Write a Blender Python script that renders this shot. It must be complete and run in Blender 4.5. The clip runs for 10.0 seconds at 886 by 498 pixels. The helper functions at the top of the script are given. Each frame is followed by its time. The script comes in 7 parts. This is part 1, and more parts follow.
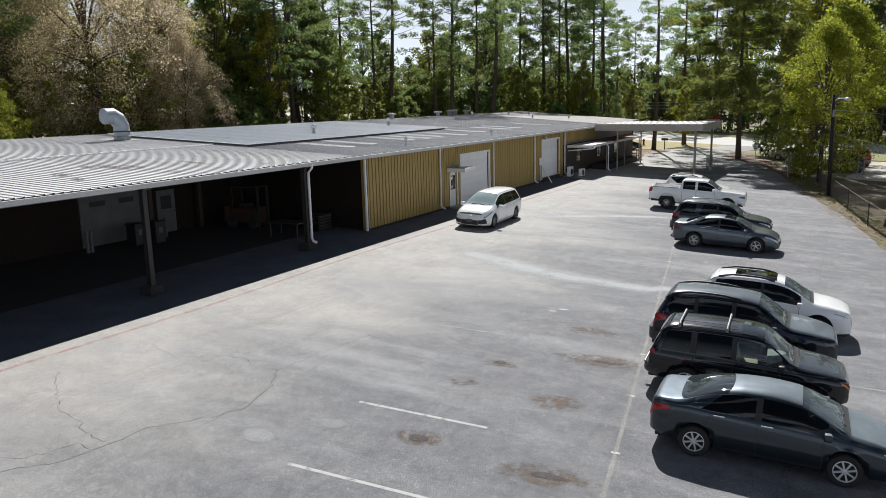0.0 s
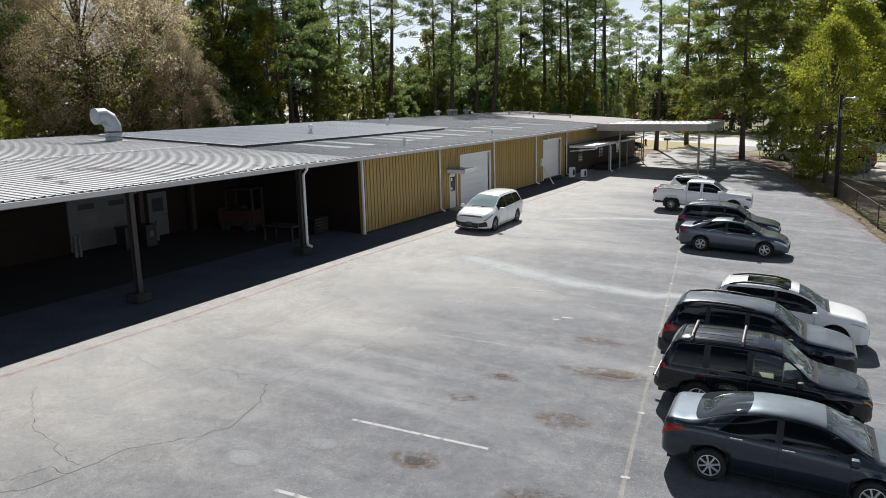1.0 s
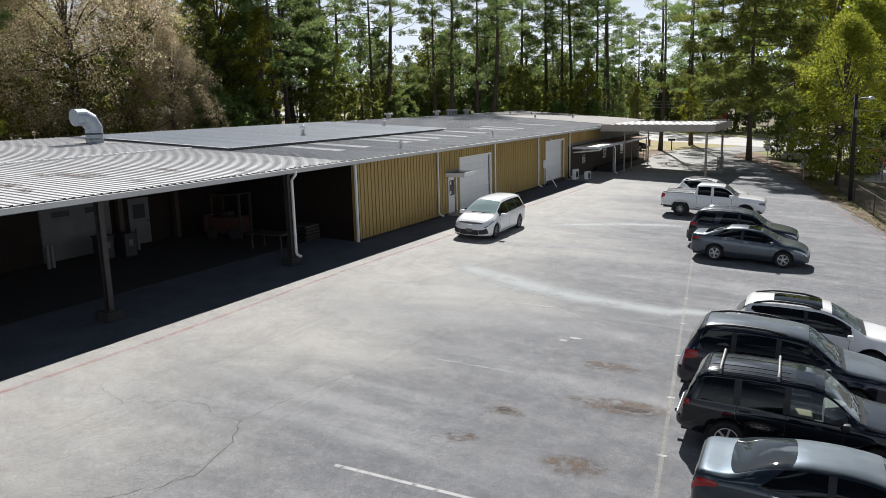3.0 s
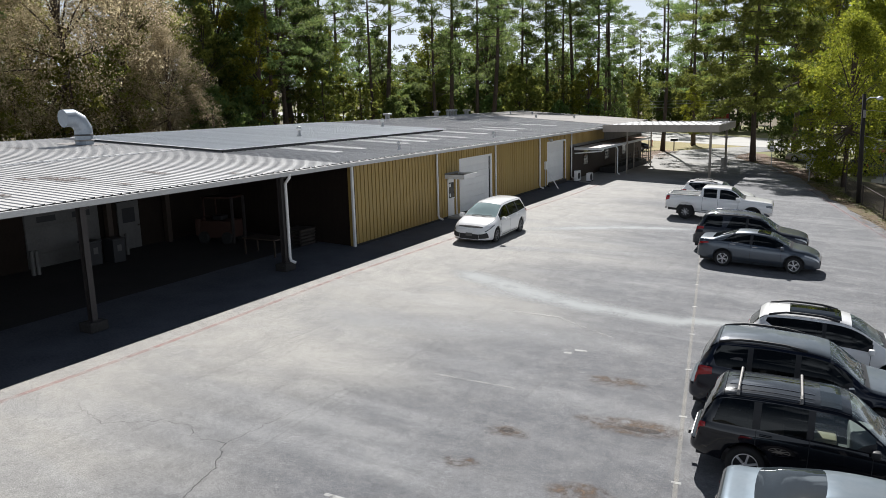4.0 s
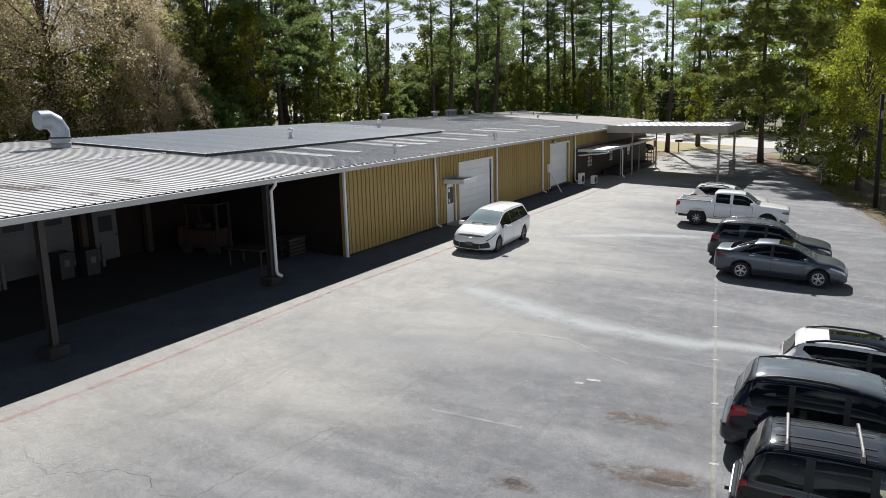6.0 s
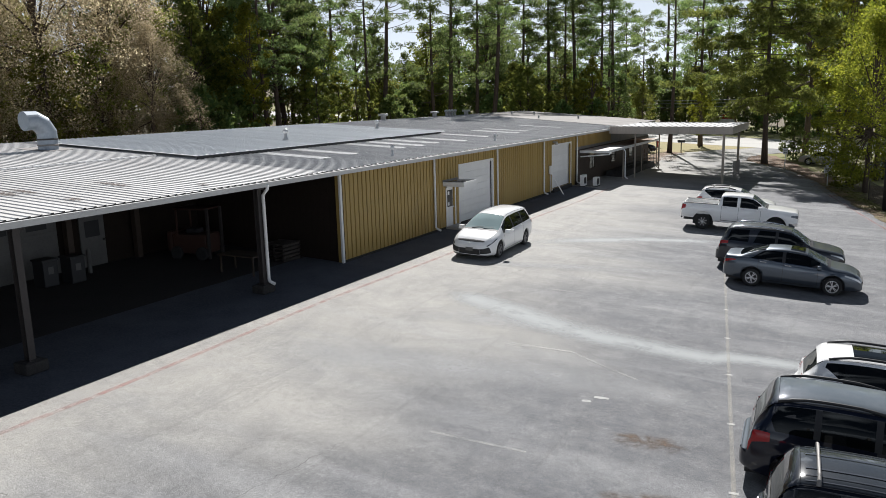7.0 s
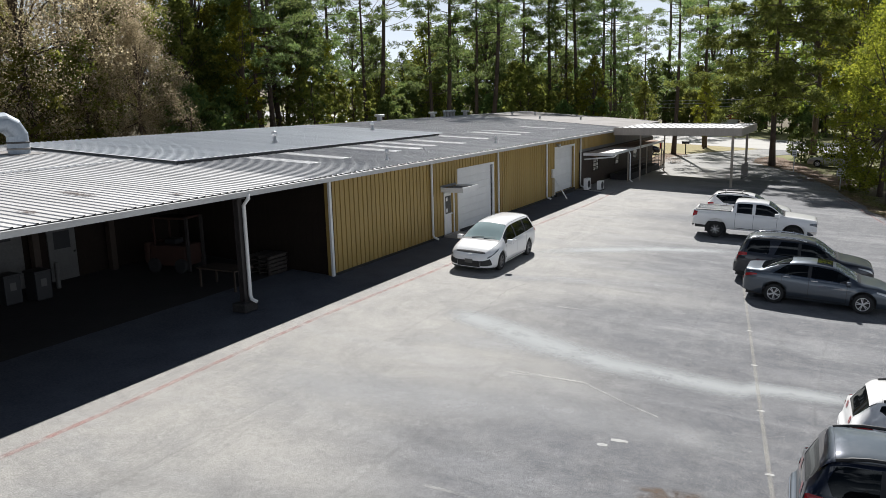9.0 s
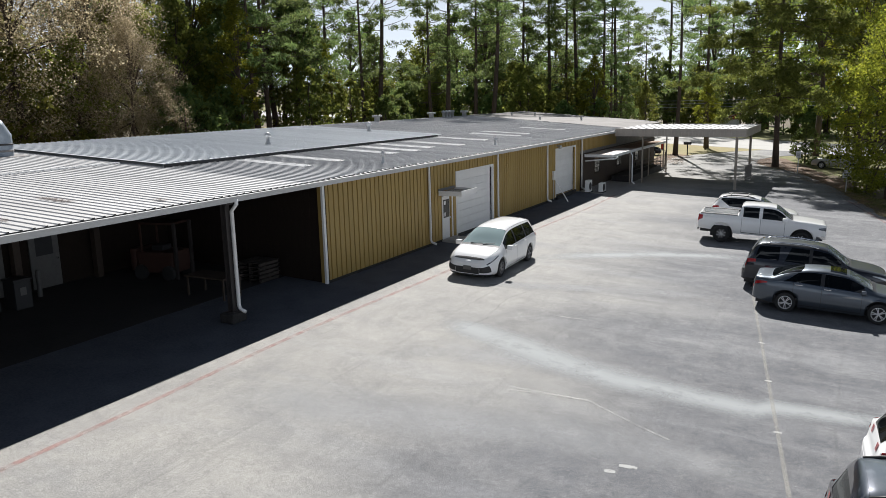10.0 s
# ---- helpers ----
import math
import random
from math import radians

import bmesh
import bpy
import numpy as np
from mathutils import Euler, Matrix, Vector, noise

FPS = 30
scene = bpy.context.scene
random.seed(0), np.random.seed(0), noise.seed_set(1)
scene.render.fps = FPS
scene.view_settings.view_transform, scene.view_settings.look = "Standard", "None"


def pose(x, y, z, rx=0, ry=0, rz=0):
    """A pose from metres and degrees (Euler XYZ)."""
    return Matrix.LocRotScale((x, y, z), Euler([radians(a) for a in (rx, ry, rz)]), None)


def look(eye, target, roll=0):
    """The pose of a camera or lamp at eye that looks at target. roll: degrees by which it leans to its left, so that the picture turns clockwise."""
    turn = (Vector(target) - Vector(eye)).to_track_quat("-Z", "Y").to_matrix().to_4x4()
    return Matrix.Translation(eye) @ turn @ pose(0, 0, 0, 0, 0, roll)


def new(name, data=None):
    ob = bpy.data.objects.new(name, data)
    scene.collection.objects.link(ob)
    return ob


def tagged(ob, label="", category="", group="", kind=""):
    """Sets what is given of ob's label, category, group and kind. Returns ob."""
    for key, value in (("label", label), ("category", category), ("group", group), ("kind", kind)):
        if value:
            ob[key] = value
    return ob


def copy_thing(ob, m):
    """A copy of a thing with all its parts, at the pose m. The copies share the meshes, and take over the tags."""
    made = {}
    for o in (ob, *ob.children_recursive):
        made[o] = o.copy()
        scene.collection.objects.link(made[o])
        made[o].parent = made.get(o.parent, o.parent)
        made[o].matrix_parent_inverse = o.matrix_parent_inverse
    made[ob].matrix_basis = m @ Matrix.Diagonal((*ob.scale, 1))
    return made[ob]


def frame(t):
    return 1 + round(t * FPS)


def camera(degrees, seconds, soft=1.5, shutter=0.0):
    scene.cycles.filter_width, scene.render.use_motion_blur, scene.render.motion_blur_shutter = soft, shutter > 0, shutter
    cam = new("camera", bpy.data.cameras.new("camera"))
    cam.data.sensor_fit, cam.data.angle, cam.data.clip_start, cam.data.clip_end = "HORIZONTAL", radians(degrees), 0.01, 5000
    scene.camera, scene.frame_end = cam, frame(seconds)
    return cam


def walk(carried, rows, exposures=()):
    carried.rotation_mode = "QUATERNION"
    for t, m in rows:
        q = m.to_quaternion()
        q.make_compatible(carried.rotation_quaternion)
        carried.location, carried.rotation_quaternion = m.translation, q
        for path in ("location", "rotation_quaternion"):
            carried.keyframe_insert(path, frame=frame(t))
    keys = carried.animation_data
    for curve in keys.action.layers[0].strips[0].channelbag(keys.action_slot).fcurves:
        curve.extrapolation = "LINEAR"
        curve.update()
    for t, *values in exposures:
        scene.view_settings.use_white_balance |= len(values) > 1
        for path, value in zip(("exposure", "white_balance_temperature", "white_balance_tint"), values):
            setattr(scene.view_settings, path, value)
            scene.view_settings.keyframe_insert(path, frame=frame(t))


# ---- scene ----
cam = camera(60.8, 10.0, soft=0.85)
PATH = [
    (0.0, (21.041, -31.035, 6.162), (16.368, -22.397, 4.274), -1.49),
    (0.5, (20.826, -30.585, 6.165), (16.151, -21.949, 4.275), -1.50),
    (1.0, (20.612, -30.132, 6.172), (15.935, -21.498, 4.279), -1.50),
    (1.5, (20.398, -29.676, 6.182), (15.720, -21.044, 4.286), -1.51),
    (2.0, (20.182, -29.217, 6.195), (15.503, -20.586, 4.296), -1.52),
    (2.5, (19.964, -28.754, 6.209), (15.284, -20.124, 4.307), -1.52),
    (3.0, (19.742, -28.289, 6.224), (15.062, -19.659, 4.320), -1.52),
    (3.5, (19.516, -27.820, 6.240), (14.836, -19.191, 4.334), -1.52),
    (4.0, (19.286, -27.348, 6.257), (14.605, -18.719, 4.348), -1.53),
    (4.5, (19.051, -26.872, 6.273), (14.371, -18.244, 4.362), -1.53),
    (5.0, (18.811, -26.394, 6.289), (14.133, -17.766, 4.376), -1.52),
    (5.5, (18.568, -25.914, 6.305), (13.890, -17.285, 4.389), -1.52),
    (6.0, (18.321, -25.431, 6.320), (13.645, -16.802, 4.402), -1.52),
    (6.5, (18.072, -24.946, 6.334), (13.398, -16.316, 4.415), -1.52),
    (7.0, (17.821, -24.459, 6.348), (13.150, -15.829, 4.427), -1.51),
    (7.5, (17.571, -23.971, 6.362), (12.902, -15.340, 4.439), -1.50),
    (8.0, (17.322, -23.483, 6.376), (12.657, -14.850, 4.451), -1.50),
    (8.5, (17.078, -22.994, 6.389), (12.415, -14.360, 4.464), -1.49),
    (9.0, (16.839, -22.506, 6.404), (12.181, -13.870, 4.477), -1.48),
    (9.5, (16.609, -22.019, 6.420), (11.955, -13.381, 4.492), -1.47),
    (10.0, (16.390, -21.533, 6.437), (11.740, -12.893, 4.508), -1.46),
]
walk(cam, [(t, look(eye, target, roll)) for t, eye, target, roll in PATH])

# ---- light: high sun beyond the building, sky with broken cloud and a pale hazy horizon ----
SUN_EL, SUN_AZ = 41.9, -19.3
world = bpy.data.worlds.new("sky")
scene.world = world
world.use_nodes = True
wn = world.node_tree.nodes
sky = wn.new("ShaderNodeTexSky")
sky.sky_type = "NISHITA"
sky.sun_disc = False
sky.sun_elevation = radians(SUN_EL)
sky.sun_rotation = radians(SUN_AZ)
sky.air_density, sky.dust_density = 0.8, 0.5
wl = world.node_tree.links
dirn, flat, puffs = wn.new("ShaderNodeTexCoord"), wn.new("ShaderNodeMapping"), wn.new("ShaderNodeTexNoise")
flat.inputs["Scale"].default_value = (1, 1, 2.2)
puffs.inputs["Scale"].default_value, puffs.inputs["Detail"].default_value = 3.2, 6
cover, veil = wn.new("ShaderNodeMapRange"), wn.new("ShaderNodeMix")
cover.inputs[1].default_value, cover.inputs[2].default_value = 0.56, 0.64
veil.data_type = "RGBA"
veil.inputs[7].default_value = (29.5, 32.6, 37.0, 1)
wl.new(dirn.outputs["Generated"], flat.inputs[0])
wl.new(flat.outputs[0], puffs.inputs["Vector"])
wl.new(puffs.outputs[0], cover.inputs[0])
low, haze, most = wn.new("ShaderNodeSeparateXYZ"), wn.new("ShaderNodeMapRange"), wn.new("ShaderNodeMath")
haze.inputs[1].default_value, haze.inputs[2].default_value, haze.inputs[4].default_value = 0.36, 0.04, 0.92
most.operation = "MAXIMUM"
wl.new(dirn.outputs["Generated"], low.inputs[0])
wl.new(low.outputs[2], haze.inputs[0])
wl.new(cover.outputs[0], most.inputs[0])
wl.new(haze.outputs[0], most.inputs[1])
wl.new(most.outputs[0], veil.inputs[0])
wl.new(sky.outputs[0], veil.inputs[6])
wl.new(veil.outputs[2], wn["Background"].inputs[0])
wn["Background"].inputs[1].default_value = 0.022
sun = new("sun", bpy.data.lights.new("sun", "SUN"))
sun.data.energy, sun.data.angle, sun.data.color = 5.0, radians(0.53), (1.0, 0.98, 0.955)
sun.matrix_world = look((-24.9, 71.0, 67.4), (0, 0, 0))
scene.view_settings.exposure = 0.54


# ---- materials ----
def nodes_of(name):
    m = bpy.data.materials.new(name)
    m.use_nodes = True
    nt = m.node_tree
    return m, nt, nt.nodes["Principled BSDF"]


def mix_rgb(nt, fac, a, b, blend="MIX"):
    n = nt.nodes.new("ShaderNodeMix")
    n.data_type, n.blend_type = "RGBA", blend
    for sock, v in ((n.inputs[0], fac), (n.inputs[6], a), (n.inputs[7], b)):
        if isinstance(v, bpy.types.NodeSocket):
            nt.links.new(v, sock)
        elif isinstance(v, (int, float)):
            sock.default_value = v
        else:
            sock.default_value = (*v, 1)
    return n.outputs[2]


def coords(nt, scale=(1, 1, 1), kind="Object"):
    tc = nt.nodes.new("ShaderNodeTexCoord")
    mp = nt.nodes.new("ShaderNodeMapping")
    mp.inputs["Scale"].default_value = scale
    nt.links.new(tc.outputs[kind], mp.inputs[0])
    return mp.outputs[0]


def noise_fac(nt, vec, scale, detail=4, rough=0.55, lo=0.35, hi=0.65, dist=0.0):
    n = nt.nodes.new("ShaderNodeTexNoise")
    n.inputs["Scale"].default_value, n.inputs["Detail"].default_value = scale, detail
    n.inputs["Roughness"].default_value, n.inputs["Distortion"].default_value = rough, dist
    nt.links.new(vec, n.inputs["Vector"])
    r = nt.nodes.new("ShaderNodeMapRange")
    r.inputs[1].default_value, r.inputs[2].default_value = lo, hi
    nt.links.new(n.outputs[0], r.inputs[0])
    return r.outputs[0]


def bump(nt, bsdf, height, strength, distance):
    b = nt.nodes.new("ShaderNodeBump")
    b.inputs["Strength"].default_value, b.inputs["Distance"].default_value = strength, distance
    nt.links.new(height, b.inputs["Height"])
    nt.links.new(b.outputs[0], bsdf.inputs["Normal"])


def surface(name, a, b, c=None, rough=0.7, metal=0.0, s1=1.2, s2=14.0, stretch=(1, 1, 1), bump_k=0.25, bump_d=0.01, vary=0.0, spec=0.5, fine=0.5):
    """Two-scale mottled surface: a and b mix over broad patches, c shows as fine specks, vary shifts alike pieces apart."""
    m, nt, bs = nodes_of(name)
    v = coords(nt, stretch)
    col = mix_rgb(nt, noise_fac(nt, v, s1, 5), a, b)
    f2 = noise_fac(nt, v, s2, 6, 0.7)
    if c:
        k = nt.nodes.new("ShaderNodeMath")
        k.operation = "MULTIPLY"
        nt.links.new(f2, k.inputs[0])
        k.inputs[1].default_value = fine
        col = mix_rgb(nt, k.outputs[0], col, c)
    if vary:
        oi = nt.nodes.new("ShaderNodeObjectInfo")
        hs = nt.nodes.new("ShaderNodeHueSaturation")
        r = nt.nodes.new("ShaderNodeMapRange")
        r.inputs[3].default_value, r.inputs[4].default_value = 1 - vary, 1 + vary
        nt.links.new(oi.outputs["Random"], r.inputs[0])
        nt.links.new(r.outputs[0], hs.inputs["Value"])
        nt.links.new(col, hs.inputs["Color"])
        col = hs.outputs[0]
    nt.links.new(col, bs.inputs["Base Color"])
    bs.inputs["Roughness"].default_value, bs.inputs["Metallic"].default_value = rough, metal
    bs.inputs["Specular IOR Level"].default_value = spec
    if bump_k:
        bump(nt, bs, f2, bump_k, bump_d)
    return m


def car_paint(name, col, flake=0.0, rough=0.28, dust=0.0):
    """Clear-coated paint; dust is the share of pale colour on level panels, for road dust and painted-in sky
    reflection.
    """
    m, nt, bs = nodes_of(name)
    v = coords(nt)
    mott = noise_fac(nt, v, 2.5, 6, 0.65, 0.4, 0.8)
    paler = tuple(min(1, c * 0.97 + 0.003) for c in col)
    nt.links.new(mix_rgb(nt, mott, col, paler), bs.inputs["Base Color"])
    bs.inputs["Metallic"].default_value, bs.inputs["Roughness"].default_value = flake, rough
    bs.inputs["Coat Weight"].default_value, bs.inputs["Coat Roughness"].default_value = 1.0, 0.03
    bs.inputs["Specular IOR Level"].default_value = 0.1
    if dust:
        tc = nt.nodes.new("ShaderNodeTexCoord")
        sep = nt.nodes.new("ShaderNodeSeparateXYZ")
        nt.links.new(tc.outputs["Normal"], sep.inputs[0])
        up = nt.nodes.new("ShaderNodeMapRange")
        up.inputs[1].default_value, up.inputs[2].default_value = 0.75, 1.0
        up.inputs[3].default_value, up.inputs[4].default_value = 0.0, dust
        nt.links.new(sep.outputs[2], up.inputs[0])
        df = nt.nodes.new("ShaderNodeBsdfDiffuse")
        # Bluish pale tone paints the mirrored sky onto roofs and hoods
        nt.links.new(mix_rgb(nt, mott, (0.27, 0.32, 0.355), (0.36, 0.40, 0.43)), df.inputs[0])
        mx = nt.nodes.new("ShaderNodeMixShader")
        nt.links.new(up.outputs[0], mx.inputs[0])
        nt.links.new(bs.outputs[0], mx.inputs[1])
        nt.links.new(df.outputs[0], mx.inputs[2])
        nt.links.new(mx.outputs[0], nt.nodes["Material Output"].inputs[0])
    return m


def tinted_glass(name, tint, film, ior=1.55, dust=(0.52, 0.66, 0.74)):
    """Car glass: tinted see-through pane with a pale film, for dust and painted-in sky reflection; its gloss grows
    towards grazing angles.
    """
    m, nt, bs = nodes_of(name)
    nt.nodes.remove(bs)
    tr = nt.nodes.new("ShaderNodeBsdfTransparent")
    tr.inputs[0].default_value = (*tint, 1)
    gl = nt.nodes.new("ShaderNodeBsdfGlossy")
    gl.inputs["Roughness"].default_value = 0.02
    gl.inputs[0].default_value = (0.95, 0.97, 0.96, 1)
    fr = nt.nodes.new("ShaderNodeFresnel")
    fr.inputs[0].default_value = ior
    mx = nt.nodes.new("ShaderNodeMixShader")
    nt.links.new(fr.outputs[0], mx.inputs[0])
    nt.links.new(tr.outputs[0], mx.inputs[1])
    nt.links.new(gl.outputs[0], mx.inputs[2])
    df = nt.nodes.new("ShaderNodeBsdfDiffuse")
    df.inputs[0].default_value = (*dust, 1)
    m2 = nt.nodes.new("ShaderNodeMixShader")
    m2.inputs[0].default_value = film
    nt.links.new(mx.outputs[0], m2.inputs[1])
    nt.links.new(df.outputs[0], m2.inputs[2])
    nt.links.new(m2.outputs[0], nt.nodes["Material Output"].inputs[0])
    return m


def plain(name, col, rough=0.5, metal=0.0, spec=0.5):
    return surface(name, col, tuple(c * 0.85 for c in col), tuple(min(1, c * 1.1 + 0.01) for c in col), rough, metal, 3.0, 40.0, bump_k=0.05, bump_d=0.003, spec=spec, fine=0.3)


def foliage(name, a, b, thru=0.45):
    m, nt, bs = nodes_of(name)
    geo = nt.nodes.new("ShaderNodeNewGeometry")
    oi = nt.nodes.new("ShaderNodeObjectInfo")
    col = mix_rgb(nt, geo.outputs["Random Per Island"], a, b)
    hs = nt.nodes.new("ShaderNodeHueSaturation")
    for lo, hi, sock in ((0.485, 0.515, "Hue"), (0.75, 1.2, "Value")):
        r = nt.nodes.new("ShaderNodeMapRange")
        r.inputs[3].default_value, r.inputs[4].default_value = lo, hi
        nt.links.new(oi.outputs["Random"], r.inputs[0])
        nt.links.new(r.outputs[0], hs.inputs[sock])
    nt.links.new(col, hs.inputs["Color"])
    nt.links.new(hs.outputs[0], bs.inputs["Base Color"])
    bs.inputs["Roughness"].default_value = 0.55
    bs.inputs["Specular IOR Level"].default_value = 0.35
    tl = nt.nodes.new("ShaderNodeBsdfTranslucent")
    nt.links.new(hs.outputs[0], tl.inputs[0])
    mx = nt.nodes.new("ShaderNodeMixShader")
    mx.inputs[0].default_value = thru
    nt.links.new(bs.outputs[0], mx.inputs[1])
    nt.links.new(tl.outputs[0], mx.inputs[2])
    nt.links.new(mx.outputs[0], nt.nodes["Material Output"].inputs[0])
    return m


def lot_asphalt():
    """Old grey asphalt: tan dust towards the building, drifting pale bands, paving joints and fine aggregate."""
    m, nt, bs = nodes_of("old_asphalt")
    v = coords(nt)
    sep = nt.nodes.new("ShaderNodeSeparateXYZ")
    nt.links.new(v, sep.inputs[0])
    n = nt.nodes.new("ShaderNodeTexNoise")
    n.inputs["Scale"].default_value, n.inputs["Detail"].default_value = 1.0, 4
    nt.links.new(coords(nt, (0.10, 0.26, 1)), n.inputs["Vector"])
    ma = nt.nodes.new("ShaderNodeMath")
    ma.operation = "MULTIPLY_ADD"
    nt.links.new(n.outputs[0], ma.inputs[0])
    ma.inputs[1].default_value = 16.0
    nt.links.new(sep.outputs[0], ma.inputs[2])
    rg = nt.nodes.new("ShaderNodeMapRange")
    rg.inputs[1].default_value, rg.inputs[2].default_value = 21.5, 11.5
    rg.interpolation_type = "SMOOTHSTEP"
    nt.links.new(ma.outputs[0], rg.inputs[0])
    col = mix_rgb(nt, rg.outputs[0], (0.143, 0.147, 0.159), (0.355, 0.343, 0.322))
    band = noise_fac(nt, coords(nt, (0.12, 0.75, 1)), 1.0, 6, 0.55, 0.50, 0.78, 0.4)
    col = mix_rgb(nt, mul(nt, band, 0.62), col, (0.33, 0.332, 0.338))
    swirl = noise_fac(nt, coords(nt, (0.9, 0.35, 1)), 0.8, 7, 0.7, 0.50, 0.8, 0.8)
    col = mix_rgb(nt, mul(nt, swirl, 0.45), col, (0.10, 0.10, 0.105))
    blotch = noise_fac(nt, v, 1.7, 7, 0.72, 0.42, 0.70)
    col = mix_rgb(nt, mul(nt, blotch, 0.32), col, (0.35, 0.345, 0.34))
    spots = noise_fac(nt, v, 3.6, 5, 0.75, 0.62, 0.74)
    col = mix_rgb(nt, mul(nt, spots, 0.3), col, (0.37, 0.365, 0.35))
    joint = nt.nodes.new("ShaderNodeTexWave")
    joint.wave_type, joint.bands_direction = "BANDS", "X"
    joint.inputs["Scale"].default_value, joint.inputs["Distortion"].default_value = 0.085, 0.35
    joint.inputs["Detail"].default_value, joint.inputs["Detail Scale"].default_value = 3, 2.0
    nt.links.new(v, joint.inputs["Vector"])
    jr = nt.nodes.new("ShaderNodeMapRange")
    jr.inputs[1].default_value, jr.inputs[2].default_value = 0.9985, 1.0
    nt.links.new(joint.outputs["Fac"], jr.inputs[0])
    col = mix_rgb(nt, mul(nt, jr.outputs[0], 0.13), col, (0.07, 0.068, 0.065))
    smear = noise_fac(nt, coords(nt, (0.55, 0.8, 1)), 0.9, 7, 0.62, 0.40, 0.62, 1.2)
    col = mix_rgb(nt, smear, mix_rgb(nt, 1.0, col, (0.91, 0.913, 0.92), "MULTIPLY"), mix_rgb(nt, 1.0, col, (1.055, 1.055, 1.05), "MULTIPLY"))
    fleck = noise_fac(nt, v, 15.0, 3, 0.95, 0.62, 0.69)
    col = mix_rgb(nt, mul(nt, fleck, 0.55), col, (0.42, 0.41, 0.39))
    mott = noise_fac(nt, v, 7.5, 5, 0.75, 0.36, 0.64)
    col = mix_rgb(nt, mott, mix_rgb(nt, 1.0, col, (0.92, 0.92, 0.92), "MULTIPLY"), mix_rgb(nt, 1.0, col, (1.08, 1.08, 1.08), "MULTIPLY"))
    grit = noise_fac(nt, v, 44, 4, 0.85, 0.35, 0.65)
    dark = mix_rgb(nt, 1.0, col, (0.50, 0.50, 0.50), "MULTIPLY")
    pale = mix_rgb(nt, 1.0, col, (1.48, 1.48, 1.47), "MULTIPLY")
    col = mix_rgb(nt, grit, dark, pale)
    nt.links.new(col, bs.inputs["Base Color"])
    bs.inputs["Roughness"].default_value = 0.85
    bs.inputs["Specular IOR Level"].default_value = 0.3
    bump(nt, bs, grit, 0.45, 0.012)
    return m


def mul(nt, sock, k):
    n = nt.nodes.new("ShaderNodeMath")
    n.operation = "MULTIPLY"
    nt.links.new(sock, n.inputs[0])
    n.inputs[1].default_value = k
    return n.outputs[0]


def faded(name, col, alpha, scale=3.0, lo=0.4, hi=0.6, rough=0.85, edge=None):
    """A worn film on the asphalt (paint, dust, oil), broken up by noise."""
    m, nt, bs = nodes_of(name)
    bs.inputs["Base Color"].default_value = (*col, 1)
    bs.inputs["Roughness"].default_value = rough
    v = coords(nt)
    f = mul(nt, noise_fac(nt, v, scale, 6, 0.7, lo, hi), alpha)
    if edge:
        uv = nt.nodes.new("ShaderNodeAttribute")
        uv.attribute_name = "fade"
        k = nt.nodes.new("ShaderNodeMath")
        k.operation = "MULTIPLY"
        nt.links.new(f, k.inputs[0])
        nt.links.new(uv.outputs["Fac"], k.inputs[1])
        f = k.outputs[0]
    tr = nt.nodes.new("ShaderNodeBsdfTransparent")
    mx = nt.nodes.new("ShaderNodeMixShader")
    nt.links.new(f, mx.inputs[0])
    nt.links.new(tr.outputs[0], mx.inputs[1])
    nt.links.new(bs.outputs[0], mx.inputs[2])
    nt.links.new(mx.outputs[0], nt.nodes["Material Output"].inputs[0])
    return m


M_ASPHALT = lot_asphalt()
M_SAND = surface("pale_sandy_dirt", (0.46, 0.42, 0.36), (0.40, 0.36, 0.30), (0.52, 0.48, 0.42), 0.95, s1=0.4, s2=7, bump_k=0.4, bump_d=0.03)
M_VERGE = surface("littered_grass", (0.22, 0.165, 0.095), (0.25, 0.235, 0.075), (0.11, 0.08, 0.05), 0.95, s1=0.9, s2=11, bump_k=0.7, bump_d=0.06, fine=0.8)
# Asphalt with the eave's bluish shade mixed into its colour
M_SHADE_TONE = surface("shade_toned_asphalt", (0.066, 0.075, 0.094), (0.036, 0.042, 0.056), (0.125, 0.136, 0.160), 0.9, s1=0.8, s2=16, bump_k=0.4, bump_d=0.01)
M_ROAD = surface("road_concrete", (0.42, 0.41, 0.39), (0.36, 0.35, 0.33), (0.5, 0.49, 0.46), 0.85, s1=0.2, s2=8)
M_DIRT = surface("leafy_dirt", (0.13, 0.095, 0.06), (0.20, 0.15, 0.09), (0.07, 0.075, 0.03), 0.95, s1=0.25, s2=5, bump_k=0.6, bump_d=0.06, fine=0.7)
M_LAWN = surface("dry_lawn", (0.34, 0.27, 0.13), (0.26, 0.24, 0.10), (0.40, 0.33, 0.18), 0.95, s1=0.3, s2=9, bump_k=0.5, bump_d=0.05)
M_STRAW = surface("pine_straw", (0.19, 0.11, 0.065), (0.12, 0.08, 0.05), (0.30, 0.22, 0.15), 0.95, s1=0.8, s2=9, bump_k=0.6, bump_d=0.05)
M_GREEN = surface("green_lawn", (0.20, 0.21, 0.07), (0.27, 0.24, 0.11), (0.13, 0.15, 0.04), 0.95, s1=0.2, s2=9, bump_k=0.5, bump_d=0.05)
M_ROOF = surface("galvanised_roof", (0.57, 0.56, 0.55), (0.47, 0.46, 0.452), (0.66, 0.65, 0.64), 0.5, 0.1, 0.5, 9, (0.3, 1, 1), 0.08, 0.004, 0.08)
